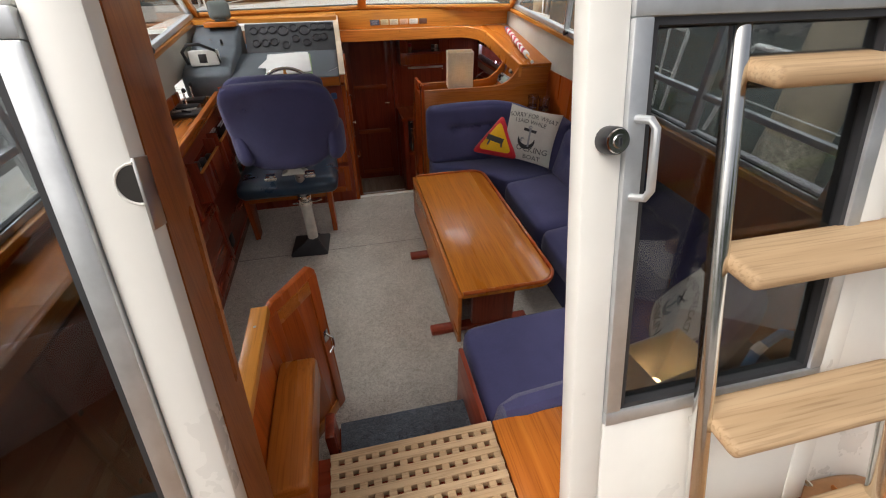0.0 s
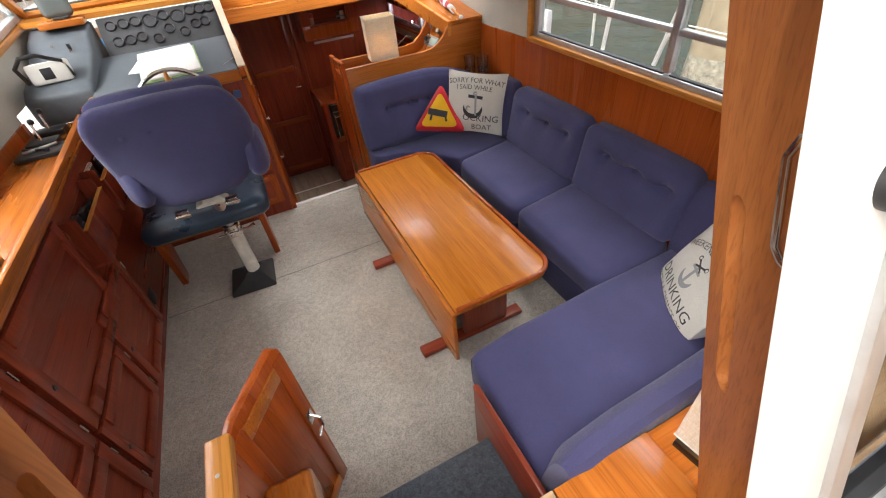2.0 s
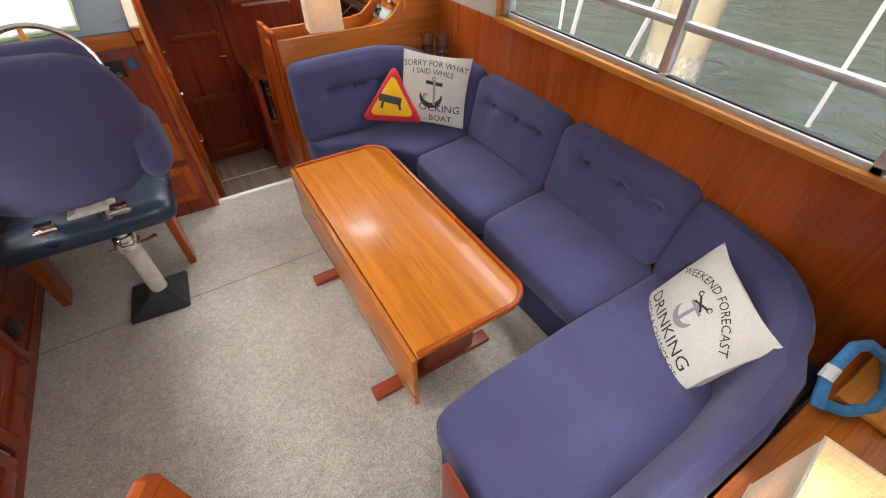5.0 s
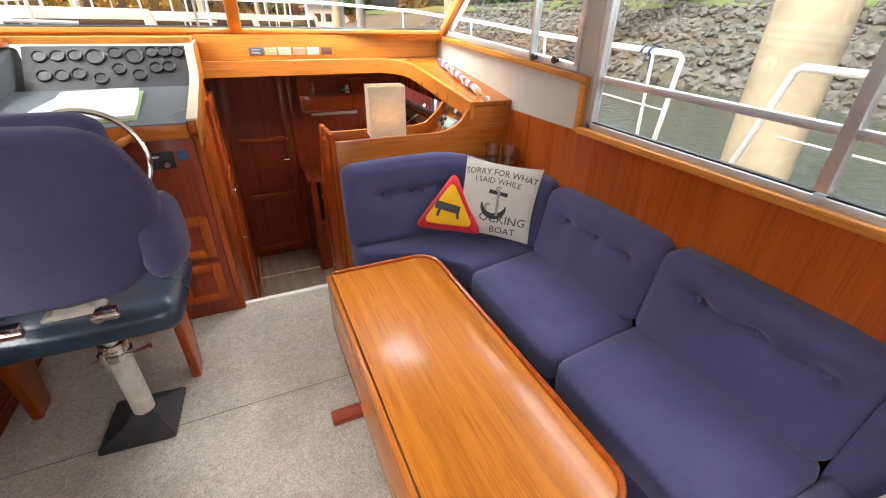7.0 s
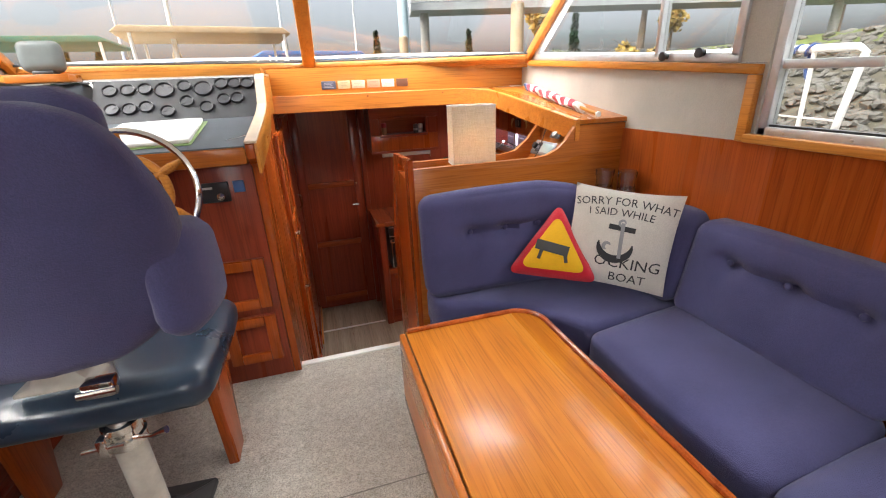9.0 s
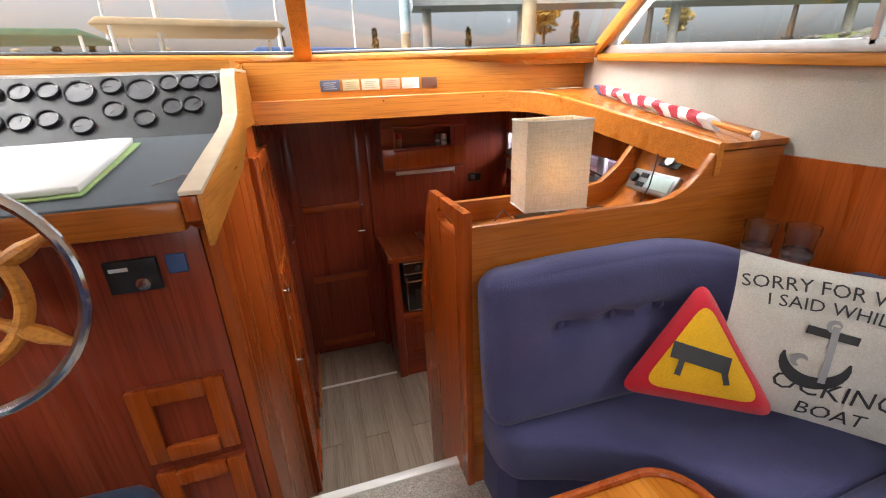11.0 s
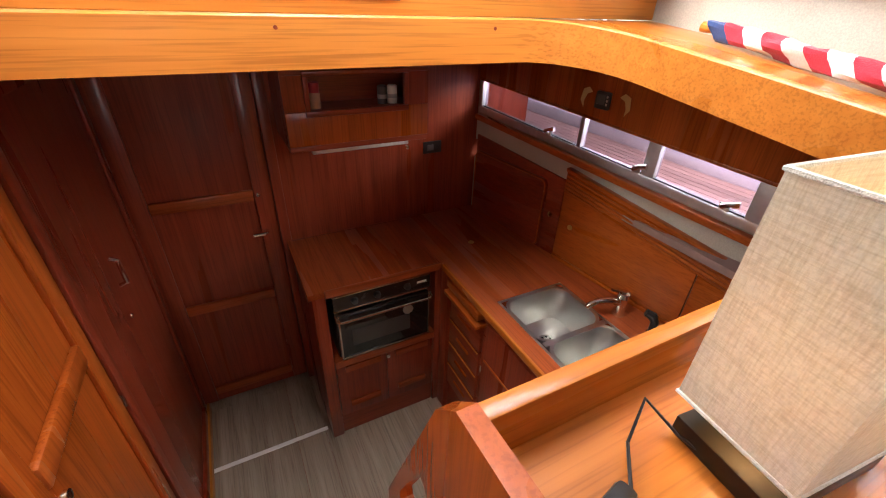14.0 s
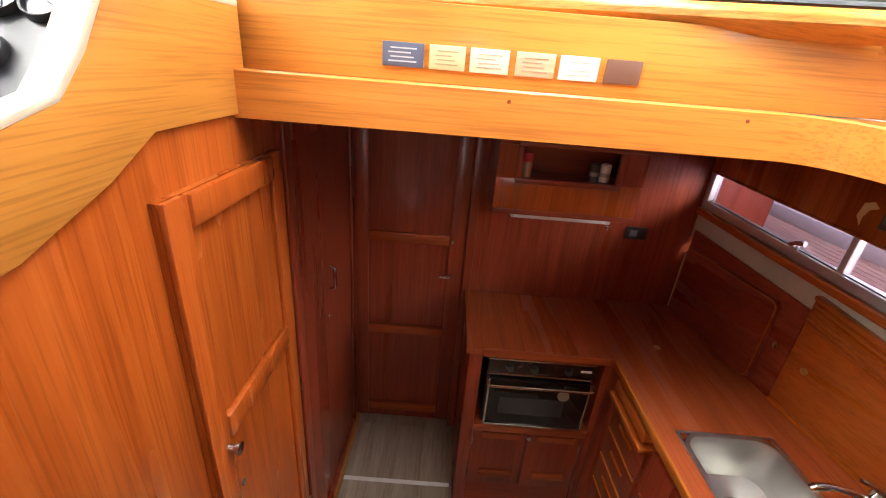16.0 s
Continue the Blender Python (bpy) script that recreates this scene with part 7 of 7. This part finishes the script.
bkm = bmesh.new()
cols = []
for i in range(72):
    y = -45 + i * 2.2
    cols.append([bkm.verts.new((bank_x(y) + d, y, WZL - 0.3 + bank_h(d) + 0.15 * noise.noise((y * 0.7, d, 0)))) for d in (-0.8, 0.5, 1.6, 2.8, 4.0, 5.2, 6.4, 7.5, 9, 14, 40, 120)])
for a, b in zip(cols, cols[1:]):
    for k in range(len(a) - 1):
        bkm.faces.new((a[k], b[k], b[k + 1], a[k + 1]))
bank = single("bank", bkm, MUD, "earth bank of the harbour behind the rocks", "bank", kind="structure")
gm = bmesh.new()
cols = []
for i in range(72):
    y = -45 + i * 2.2
    cols.append([gm.verts.new((bank_x(y) + d + 0.3 * noise.noise((y * 0.5, 3, d)), y, WZL - 0.3 + bank_h(d) + 0.12 + 0.2 * noise.noise((y * 0.9, d * 0.8, 5)))) for d in (6.0, 6.6, 7.5, 9.0, 14, 40, 120)])
for a, b in zip(cols, cols[1:]):
    for k in range(len(a) - 1):
        gm.faces.new((a[k], b[k], b[k + 1], a[k + 1]))
single("bank_top", gm, GRASS, "mossy grass along the top of the bank", "grass", kind="stuff")


def stone_mesh(seed):
    bm = bmesh.new()
    bmesh.ops.create_icosphere(bm, subdivisions=1, radius=1)
    for v in bm.verts:
        v.co *= 0.75 + 0.45 * noise.noise(v.co * 1.3 + Vector((seed * 7, 0, 0)))
        v.co.z *= 0.65
    me = bpy.data.meshes.new("stone")
    bm.to_mesh(me)
    bm.free()
    me.materials.append(ROCK)
    return me


STONES = [stone_mesh(k) for k in range(6)]
random.seed(11)
rest_v, rest_f = [], []
count = 0
for i in range(4300):
    y = random.uniform(-6, 42)
    d = random.uniform(-0.4, 6.6) if random.random() < 0.9 else random.uniform(5.5, 7.4)
    r = random.uniform(0.16, 0.34)
    x, z = bank_x(y) + d, WZL - 0.3 + bank_h(d) + r * 0.25
    m = Matrix.LocRotScale((x, y, z), Euler((random.uniform(-0.5, 0.5), random.uniform(-0.5, 0.5), random.uniform(0, 6.3))), (r * random.uniform(0.8, 1.4), r, r * random.uniform(0.7, 1.1)))
    me = STONES[i % 6]
    if count < 290 and 2.0 < y < 12 and d < 4.0:
        ob = new("stone", me)
        ob.parent = bank
        ob.matrix_local = Matrix.Translation(-bank.location) @ m
        count += 1
    else:
        o = len(rest_v)
        rest_v += [tuple(m @ v.co) for v in me.vertices]
        rest_f += [[o + k for k in p.vertices] for p in me.polygons]
rme = bpy.data.meshes.new("stones")
rme.from_pydata(rest_v, [], rest_f)
rme.materials.append(ROCK)
ro = new("stones", rme)
ro.parent = bank
ro.matrix_local = Matrix.Translation(-bank.location)
tagged(ro, "", "", "", "stuff")

# boat rails outside the windows
RAILM = plain("white_rail", (0.74, 0.74, 0.72), 0.35, 0.1)


def rail(pts, posts, label):
    r = thing("guard_rail", pts[0], label, "railing")
    part("top_rail", tube(pts, 0.017, 10), RAILM, r)
    for x, y, z in posts:
        part("stanchion", tube([(x, y, z), (x + 0.03, y, 0.70)], 0.010, 8), RAILM, r)
    part("wire", tube([(p[0] + 0.01, p[1], p[2] - 0.30) for p in pts], 0.005, 6), RAILM, r)
    return r


RX = 2.45
fore = [(RX, -0.42, 1.28), (RX, 0.0, 1.30), (RX, 0.8, 1.34), (RX - 0.05, 1.8, 1.42), (RX - 0.35, 2.9, 1.52), (RX - 1.1, 3.9, 1.60), (CL, 4.4, 1.62), (-1.0 + 0.1, 3.9, 1.60), (-1.62, 2.9, 1.52), (-1.92, 1.8, 1.42), (-1.97, 0.4, 1.33), (-1.97, -0.42, 1.28)]
g1 = rail(fore, [(RX, -0.25, 1.29), (RX, 0.8, 1.34), (RX - 0.08, 1.9, 1.43), (RX - 0.4, 3.0, 1.52), (CL + 0.9, 4.1, 1.61), (CL - 0.9, 4.1, 1.61), (-1.55, 3.0, 1.52), (-1.90, 1.9, 1.43), (-1.97, 0.8, 1.34), (-1.97, -0.3, 1.29)], "white tubular guard rail round the foredeck")
part("end_leg", tube([(RX, -0.42, 1.28), (RX, -0.45, 1.26), (RX + 0.02, -0.38, 0.70)], 0.015, 10), RAILM, g1)
g2 = rail([(RX, -1.05, 1.27), (RX, -1.8, 1.25), (RX, -2.9, 1.24)], [(RX, -1.9, 1.25), (RX, -2.7, 1.24)], "white guard rail beside the aft cabin")
part("end_leg", tube([(RX, -1.05, 1.27), (RX, -1.02, 1.25), (RX + 0.02, -0.86, 0.70)], 0.015, 10), RAILM, g2)
g3 = rail([(-1.97, -1.05, 1.27), (-1.97, -1.8, 1.25), (-1.97, -2.9, 1.24)], [(-1.97, -1.9, 1.25)], "white guard rail on the port side")
part("end_leg", tube([(-1.97, -1.05, 1.27), (-1.97, -0.9, 0.70)], 0.015, 10), RAILM, g3)
tie = thing("lashing", (RX, -0.22, 1.2), "dark blue line hitched round the guard rail", "rope")
part("hitch", tube([(RX + 0.022 * math.cos(a * 0.9), -0.26 + 0.008 * a, 1.285 + 0.022 * math.sin(a * 0.9)) for a in range(12)], 0.008, 7), NAVY, tie)
part("tail", tube([(RX + 0.02, -0.22, 1.27), (RX + 0.03, -0.21, 1.20), (RX + 0.02, -0.23, 1.16)], 0.008, 7), NAVY, tie)
single("side_deck_port", box(-2.0, -1.17, -2.9, 3.0, 0.66, 0.70), WHITE, "white side deck on the port side", "deck", **S)
hp = [(-2.02, -5.8), (2.50, -5.8), (2.50, 1.6), (2.2, 3.0), (1.3, 4.1), (CL, 4.6), (-0.8, 4.1), (-1.75, 3.0), (-2.02, 1.6)]
hb_ = bmesh.new()
for i in range(len(hp)):
    p, q = Vector((*hp[i], 0)), Vector((*hp[(i + 1) % len(hp)], 0))
    n_ = Vector((-(q - p).y, (q - p).x, 0)).normalized() * 0.06
    v_ = [hb_.verts.new(c + Vector((0, 0, z))) for z in (-1.0, 0.52) for c in (p, q, q + n_, p + n_)]
    for k in ((0, 1, 2, 3), (4, 5, 6, 7), (0, 1, 5, 4), (1, 2, 6, 5), (2, 3, 7, 6), (3, 0, 4, 7)):
        hb_.faces.new([v_[j] for j in k])
single("hull", hb_, WHITE, "white boat hull round the cabin", "hull", **S)
single("hull_bottom", box(-1.95, 2.43, -5.7, 2.9, -0.95, -0.90), MAHO_X, "dark bilge under the soles", "floor", **S)
bow = prism([(-1.6, 3.2), (2.1, 3.2), (1.3, 4.1), (CL, 4.55), (-0.8, 4.1)], "z", 1.12, 1.20)
single("bow_deck", bow, WHITE, "white bow deck", "deck", **S)

# aft deck of laid teak planks
ad = single("aft_deck", box(-2.0, 2.48, -5.8, -3.05, DECK - 0.08, DECK - 0.022), BARE_X, "teak-laid aft deck outside the cabin door", "deck", **S)
plk = bpy.data.meshes.new("deck_plank")
bm = box(-0.024, 0.024, -1.37, 1.37, 0.0, 0.021, 0.002, 1)
bm.to_mesh(plk)
bm.free()
plk.materials.append(wood("deck_teak", (0.22, 0.11, 0.045), (0.31, 0.165, 0.07), (0.39, 0.22, 0.10), "y", 0.6, 0.0))
for i in range(80):
    o = new("plank", plk)
    o.parent = ad
    o.location = Vector((-1.95 + i * 0.0555, -4.43, DECK - 0.0225)) - ad.location
single("aft_rail_board", box(-2.0, 2.48, -5.85, -5.78, DECK - 0.02, DECK + 0.75, 0.02), WHITE, "white bulwark round the aft deck", "bulwark", **S)
single("aft_side_board", box(2.42, 2.48, -5.78, -2.9, DECK - 0.02, DECK + 0.55, 0.02), WHITE, "white bulwark round the aft deck", "bulwark", **S)
single("aft_side_board_port", box(-2.02, -1.96, -5.78, -2.9, DECK - 0.02, DECK + 0.55, 0.02), WHITE, "white bulwark round the aft deck", "bulwark", **S)

# galley sole planks
PLANK = wood("grey_oak_planks", (0.23, 0.18, 0.13), (0.36, 0.29, 0.215), (0.47, 0.39, 0.30), "y", 0.45, 0.1)
sole = bpy.data.objects["floor_galley"]
pm = bpy.data.meshes.new("sole_plank")
bm = box(-0.0695, 0.0695, -0.45, 0.45, 0.0, 0.011, 0.0012, 1)
bm.to_mesh(pm)
bm.free()
pm.materials.append(PLANK)
for i in range(10):
    for j in range(3):
        o = new("plank", pm)
        o.parent = sole
        yy = 0.05 + 0.45 + j * 0.902 - (0.37 if i % 2 else 0.0)
        if yy + 0.45 > 2.0:
            o.scale.y = max(0.05, (2.0 - (yy - 0.45)) / 0.9)
            yy = (yy - 0.45 + 2.0) / 2
        if yy - 0.45 < 0.03 and o.scale.y == 1.0:
            lo = 0.032
            hi = yy + 0.45
            o.scale.y = (hi - lo) / 0.9
            yy = (lo + hi) / 2
        o.location = Vector((0.07 + i * 0.1405, yy, GF - 0.0115)) - sole.location

# harbour: dock, piles, gangway, boats, trees
DOCKW = wood("dock_boards", (0.30, 0.26, 0.20), (0.42, 0.37, 0.30), (0.52, 0.47, 0.39), "x", 0.85, 0.0)
dk = thing("dock", (4.0, 0.0, WZL), "pale floating dock beside the boat", "dock")
part("float", box(3.55, 4.6, -14, 0.6, WZL - 0.3, WZL + 0.10, 0.02), plain("dock_float", (0.55, 0.53, 0.48), 0.8), dk)
for i in range(40):
    part("board", box(3.5, 4.65, -3.4 + i * 0.1, -3.308 + i * 0.1, WZL + 0.10, WZL + 0.125, 0.002, 1), DOCKW, dk)
PILE = plain("pile_timber", (0.36, 0.29, 0.195), 0.85, 0, 0.3, 2.5, 0.5, 40)
for x, y, r, h in ((4.95, 0.30, 0.32, 4.6), (5.5, 9.0, 0.17, 3.8), (3.6, 14.0, 0.16, 3.6), (-4.0, 16.0, 0.15, 3.4), (-9.0, 18.0, 0.15, 3.6), (-1.0, 26.0, 0.16, 4.2), (2.0, 30.0, 0.16, 3.8), (-15.0, 25.0, 0.16, 4.0)):
    pi = thing("mooring_pile", (x, y, WZL - 0.3), "weathered timber mooring pile", "pile", "mooring piles")
    part("shaft", lathe([(r * 1.05, -0.6), (r, 0.8), (r * 0.97, h), (r * 0.6, h + 0.06), (0, h + 0.07)], (x, y, WZL), "z", 18), PILE, pi)
    part("growth", lathe([(r * 1.07, -0.5), (r * 1.12, -0.2), (r * 1.10, 0.3), (r * 1.02, 0.75), (r * 1.0, 0.8)], (x, y, WZL), "z", 18), plain("barnacles", (0.33, 0.30, 0.24), 0.95, 0, 0.5, 16, 0.9, 60), pi)

# gangway high over the bank
STRUT = plain("gangway_paint", (0.62, 0.63, 0.64), 0.5, 0.2)
gg = thing("gangway", (12.0, 12.0, 4.0), "pale steel gangway with lattice sides on concrete posts", "gangway")
ga, gb = Vector((4.9, 18.2, 4.35)), Vector((34.0, 13.0, 4.35))
gd_ = (gb - ga)
gs = Vector((-gd_.y, gd_.x, 0)).normalized() * 0.8
part("deck", bar(ga, gb, 1.7, 0.28, (0, 0, 1)), plain("gangway_deck", (0.33, 0.34, 0.35), 0.7), gg)
for sgn in (-1, 1):
    for h in (0.25, 1.25):
        part("chord", bar(ga + gs * sgn + Vector((0, 0, h)), gb + gs * sgn + Vector((0, 0, h)), 0.14, 0.14), STRUT, gg)
    for k in range(24):
        p, q = ga + gd_ * (k / 24), ga + gd_ * ((k + 1) / 24)
        part("lattice", bar(p + gs * sgn + Vector((0, 0, 0.25)), q + gs * sgn + Vector((0, 0, 1.25)), 0.10, 0.10), STRUT, gg)
        part("upright", bar(p + gs * sgn + Vector((0, 0, 0.25)), p + gs * sgn + Vector((0, 0, 1.25)), 0.08, 0.08, (0, 1, 0)), STRUT, gg)
for k in (0.02, 0.16, 0.40, 0.7):
    p = ga + gd_ * k
    part("post", lathe([(0.2, WZL - p.z - 0.5), (0.2, -0.1)], p, "z", 14), plain("concrete_post", (0.30, 0.29, 0.27), 0.9, 0, 0.2), gg)
pole = thing("light_pole", (4.3, 17.0, WZL), "pale blue tall steel pole by the gangway", "pole")
part("pole", lathe([(0.22, 0), (0.20, 9.0), (0, 9.05)], (4.3, 17.0, WZL), "z", 16), plain("pale_blue_pole", (0.38, 0.50, 0.56), 0.5), pole)


def moored_boat(x, y, turn, L, hull, trim, label, frame_top=True):
    m = pose(x, y, WZL, 0, 0, turn) @ Matrix.Diagonal((1.15, 1.15, 1.4, 1))
    b = thing("motor_boat", (x, y, WZL), label, "boat", "moored boats")
    W = L * 0.16
    def mk(name, bm, mat, lab=""):
        part(name, turned(bm, m), mat, b, lab)
    mk("hull", prism([(-W, -L / 2), (W, -L / 2), (W, L * 0.2), (W * 0.6, L * 0.38), (0, L / 2), (-W * 0.6, L * 0.38), (-W, L * 0.2)], "z", -0.3, 0.85, 0.06), hull)
    mk("cabin", prism([(-L * 0.28, 0.85), (L * 0.22, 0.85), (L * 0.10, 1.65), (-L * 0.25, 1.65)], "x", -W * 0.75, W * 0.75, 0.06), WHITE)
    for s in (-1, 1):
        mk("window", prism([(-L * 0.24, 1.1), (L * 0.14, 1.1), (L * 0.09, 1.5), (-L * 0.23, 1.5)], "x", *sorted((s * W * 0.745, s * W * 0.76))), BLACK)
    mk("windscreen", turned(box(-W * 0.65, W * 0.65, -0.02, 0.02, 0.0, 0.62), pose(0, L * 0.175, 1.02, 38, 0, 0)), BLACK)
    mk("canopy", prism([(-L * 0.40, 2.35), (L * 0.02, 2.35), (L * 0.0, 2.45), (-L * 0.38, 2.45)], "x", -W * 0.85, W * 0.85, 0.03), trim)
    for sx in (-1, 1):
        for yy in (-L * 0.38, -L * 0.02):
            mk("canopy_post", tube([(sx * W * 0.8, yy, 0.85), (sx * W * 0.8, yy, 2.36)], 0.03, 6), RAILM)
    for sx in (-1, 1):
        mk("rail", tube([(sx * W * 0.95, -L * 0.1, 1.45), (sx * W * 0.9, L * 0.2, 1.5), (sx * W * 0.5, L * 0.38, 1.55), (0, L * 0.49, 1.6)], 0.025, 6), RAILM)
        for yy in (0.0, 0.2):
            mk("stanchion", tube([(sx * W * 0.93, L * yy, 0.8), (sx * W * 0.93, L * yy, 1.48)], 0.02, 6), RAILM)
    mk("mast", tube([(0, -L * 0.1, 1.6), (0, -L * 0.12, 5.5)], [0.05, 0.03], 8), RAILM)


BLUE_C = plain("blue_canvas", (0.05, 0.16, 0.42), 0.8)
TANC = plain("tan_canvas", (0.42, 0.33, 0.22), 0.8)
GRNC = plain("green_canvas", (0.05, 0.16, 0.11), 0.8)
BRN = plain("brown_hull", (0.30, 0.15, 0.08), 0.5)
for a in ((-3.6, 10.5, 100, 7.5, BRN, TANC, "brown-hulled motor boat with a tan canopy"), (-8.0, 12.0, 95, 8.0, WHITE, GRNC, "white motor boat with a green canopy"),
          (-1.5, 17.0, 105, 8.5, WHITE, BLUE_C, "white motor boat with a blue canopy"), (-8.0, 20.0, 88, 9.0, WHITE, BLUE_C, "white motor boat under a blue cover"),
          (-14.0, 16.0, 100, 8.0, WHITE, TANC, "white motor boat with a tan canopy"), (2.2, 25.0, 100, 8.0, WHITE, WHITE, "white motor boat with a white canopy"),
          (-5.5, -1.5, 3, 8.5, WHITE, BLUE_C, "white motor boat berthed alongside to port"), (-5.6, 6.5, 8, 7.0, WHITE, TANC, "white motor boat berthed alongside to port")):
    moored_boat(*a)
bdk = thing("dock", (-4, 14, WZL), "long pale dock between the berths", "dock")
part("float", box(-26, 5.0, 13.6, 15.0, WZL - 0.3, WZL + 0.35, 0.03), plain("dock_pale", (0.60, 0.58, 0.53), 0.8), bdk)
tarp = thing("blue_tarp", (-2.6, 6.4, WZL), "crumpled bright blue tarpaulin cover", "tarp")
part("cover", cushion(-3.4, -1.9, 6.0, 7.4, WZL, WZL + 1.2, 0.5, 0.1, 12), plain("blue_tarpaulin", (0.08, 0.32, 0.60), 0.55, 0, 0.2, 3, 0.3, 8), tarp)

# trees and a house on the far shore
BARK = plain("bark", (0.10, 0.075, 0.055), 0.95, 0, 0.3, 5, 0.6, 20)
LEAF = {"green": plain("leaf_green", (0.055, 0.085, 0.025), 0.8, 0, 0.4, 0.8), "gold": plain("leaf_gold", (0.30, 0.20, 0.035), 0.8, 0, 0.4, 0.8), "dark": plain("leaf_dark", (0.025, 0.045, 0.022), 0.8, 0, 0.4, 0.8)}


def tree(x, y, z, h, kind, conifer, seed):
    rnd = random.Random(seed)
    t = thing("tree", (x, y, z), ("tall dark conifer" if conifer else ("golden autumn tree" if kind == "gold" else "leafy green tree")) + " on the far shore", "tree", "shore trees")
    tr = tube([(x, y, z), (x + 0.1, y, z + h * 0.5), (x, y, z + h * 0.95)], [h * 0.035, h * 0.02, h * 0.004], 8)
    vs, fs = [], []
    for i in range(12):
        a = rnd.uniform(0, math.tau)
        zz = z + h * rnd.uniform(0.3, 0.85)
        rr = h * (0.16 * (1.05 - (zz - z) / h) + 0.04) if conifer else h * rnd.uniform(0.12, 0.28)
        tube([(x, y, zz), (x + rr * math.cos(a), y + rr * math.sin(a), zz + rr * (0.1 if conifer else 0.6))], [h * 0.008, h * 0.002], 5, bm=tr)
    part("trunk", tr, BARK, t)
    for i in range(900):
        a = rnd.uniform(0, math.tau)
        if conifer:
            f = rnd.uniform(0.12, 1.0)
            rr = h * 0.19 * (1.03 - f) * math.sqrt(rnd.random()) * (0.75 + 0.25 * math.sin(f * 40))
            c = Vector((x + rr * math.cos(a), y + rr * math.sin(a), z + h * f))
        else:
            u = rnd.random() ** 0.5
            el = rnd.uniform(-1, 1)
            lump = 0.75 + 0.35 * noise.noise((a * 1.5, el * 2, seed))
            rr = h * 0.30 * u * lump
            c = Vector((x + rr * math.cos(a) * math.sqrt(1 - el * el), y + rr * math.sin(a) * math.sqrt(1 - el * el), z + h * 0.62 + rr * 1.15 * el))
        s_ = h * rnd.uniform(0.028, 0.06)
        n1 = Vector((rnd.uniform(-1, 1), rnd.uniform(-1, 1), rnd.uniform(-1, 1))).normalized()
        n2 = n1.orthogonal().normalized()
        o = len(vs)
        vs += [tuple(c + n1 * s_), tuple(c + n2 * s_ * 0.7), tuple(c - n1 * s_), tuple(c - n2 * s_ * 0.7)]
        fs.append((o, o + 1, o + 2, o + 3))
    me = bpy.data.meshes.new("crown")
    me.from_pydata([tuple(Vector(v) - Vector((x, y, z))) for v in vs], [], fs)
    me.materials.append(LEAF[kind])
    c_ = new("crown", me)
    c_.parent = t


random.seed(3)
FS = -0.6
for i in range(26):
    x = -60 + i * 4.6 + random.uniform(-1.5, 1.5)
    y = 95 + random.uniform(-6, 8) - max(0, x) * 0.6
    con = random.random() < 0.3
    tree(x, y, FS, random.uniform(6, 9.5) * (1.35 if con else 1), "dark" if con else random.choice(("green", "gold", "green")), con, i)
for i, (x, y) in enumerate(((22, 24), (25, 17), (30, 30), (20, 34), (34, 20), (27, 8))):
    tree(x, y, 3.0, random.uniform(4.5, 7), random.choice(("green", "gold")), False, 50 + i)
for i in range(9):
    tree(-22 + i * 5.5 + random.uniform(-1, 1), -34 + random.uniform(-3, 3), 0.0, random.uniform(11, 16), "dark" if i % 3 == 0 else "green", i % 3 == 0, 80 + i)
single("far_shore", prism([(-300, 84), (-40, 86), (20, 84), (60, 60), (120, 40), (400, 40), (400, 400), (-300, 400)], "z", WZL - 0.1, FS + 0.3), GRASS, "low green far shore", "ground", kind="structure")
hs = thing("house", (16, 80, 0.0), "small white house with a grey roof on the far shore", "house")
part("wall", box(12.5, 19.5, 80, 86, -0.3, 3.2), WHITE, hs)
part("roof", prism([(12.0, 3.1), (20.0, 3.1), (16.0, 5.6)], "y", 79.5, 86.5), plain("slate_roof", (0.22, 0.22, 0.24), 0.8), hs)
for x in (13.6, 15.4, 17.4):
    part("window", box(x, x + 1.0, 79.95, 80.02, 1.0, 2.2), BLACK, hs)
single("aft_shore", prism([(-120, -30), (140, -30), (140, -200), (-120, -200)], "z", WZL - 0.1, 0.05), GRASS, "green shore behind the boat", "ground", kind="structure")
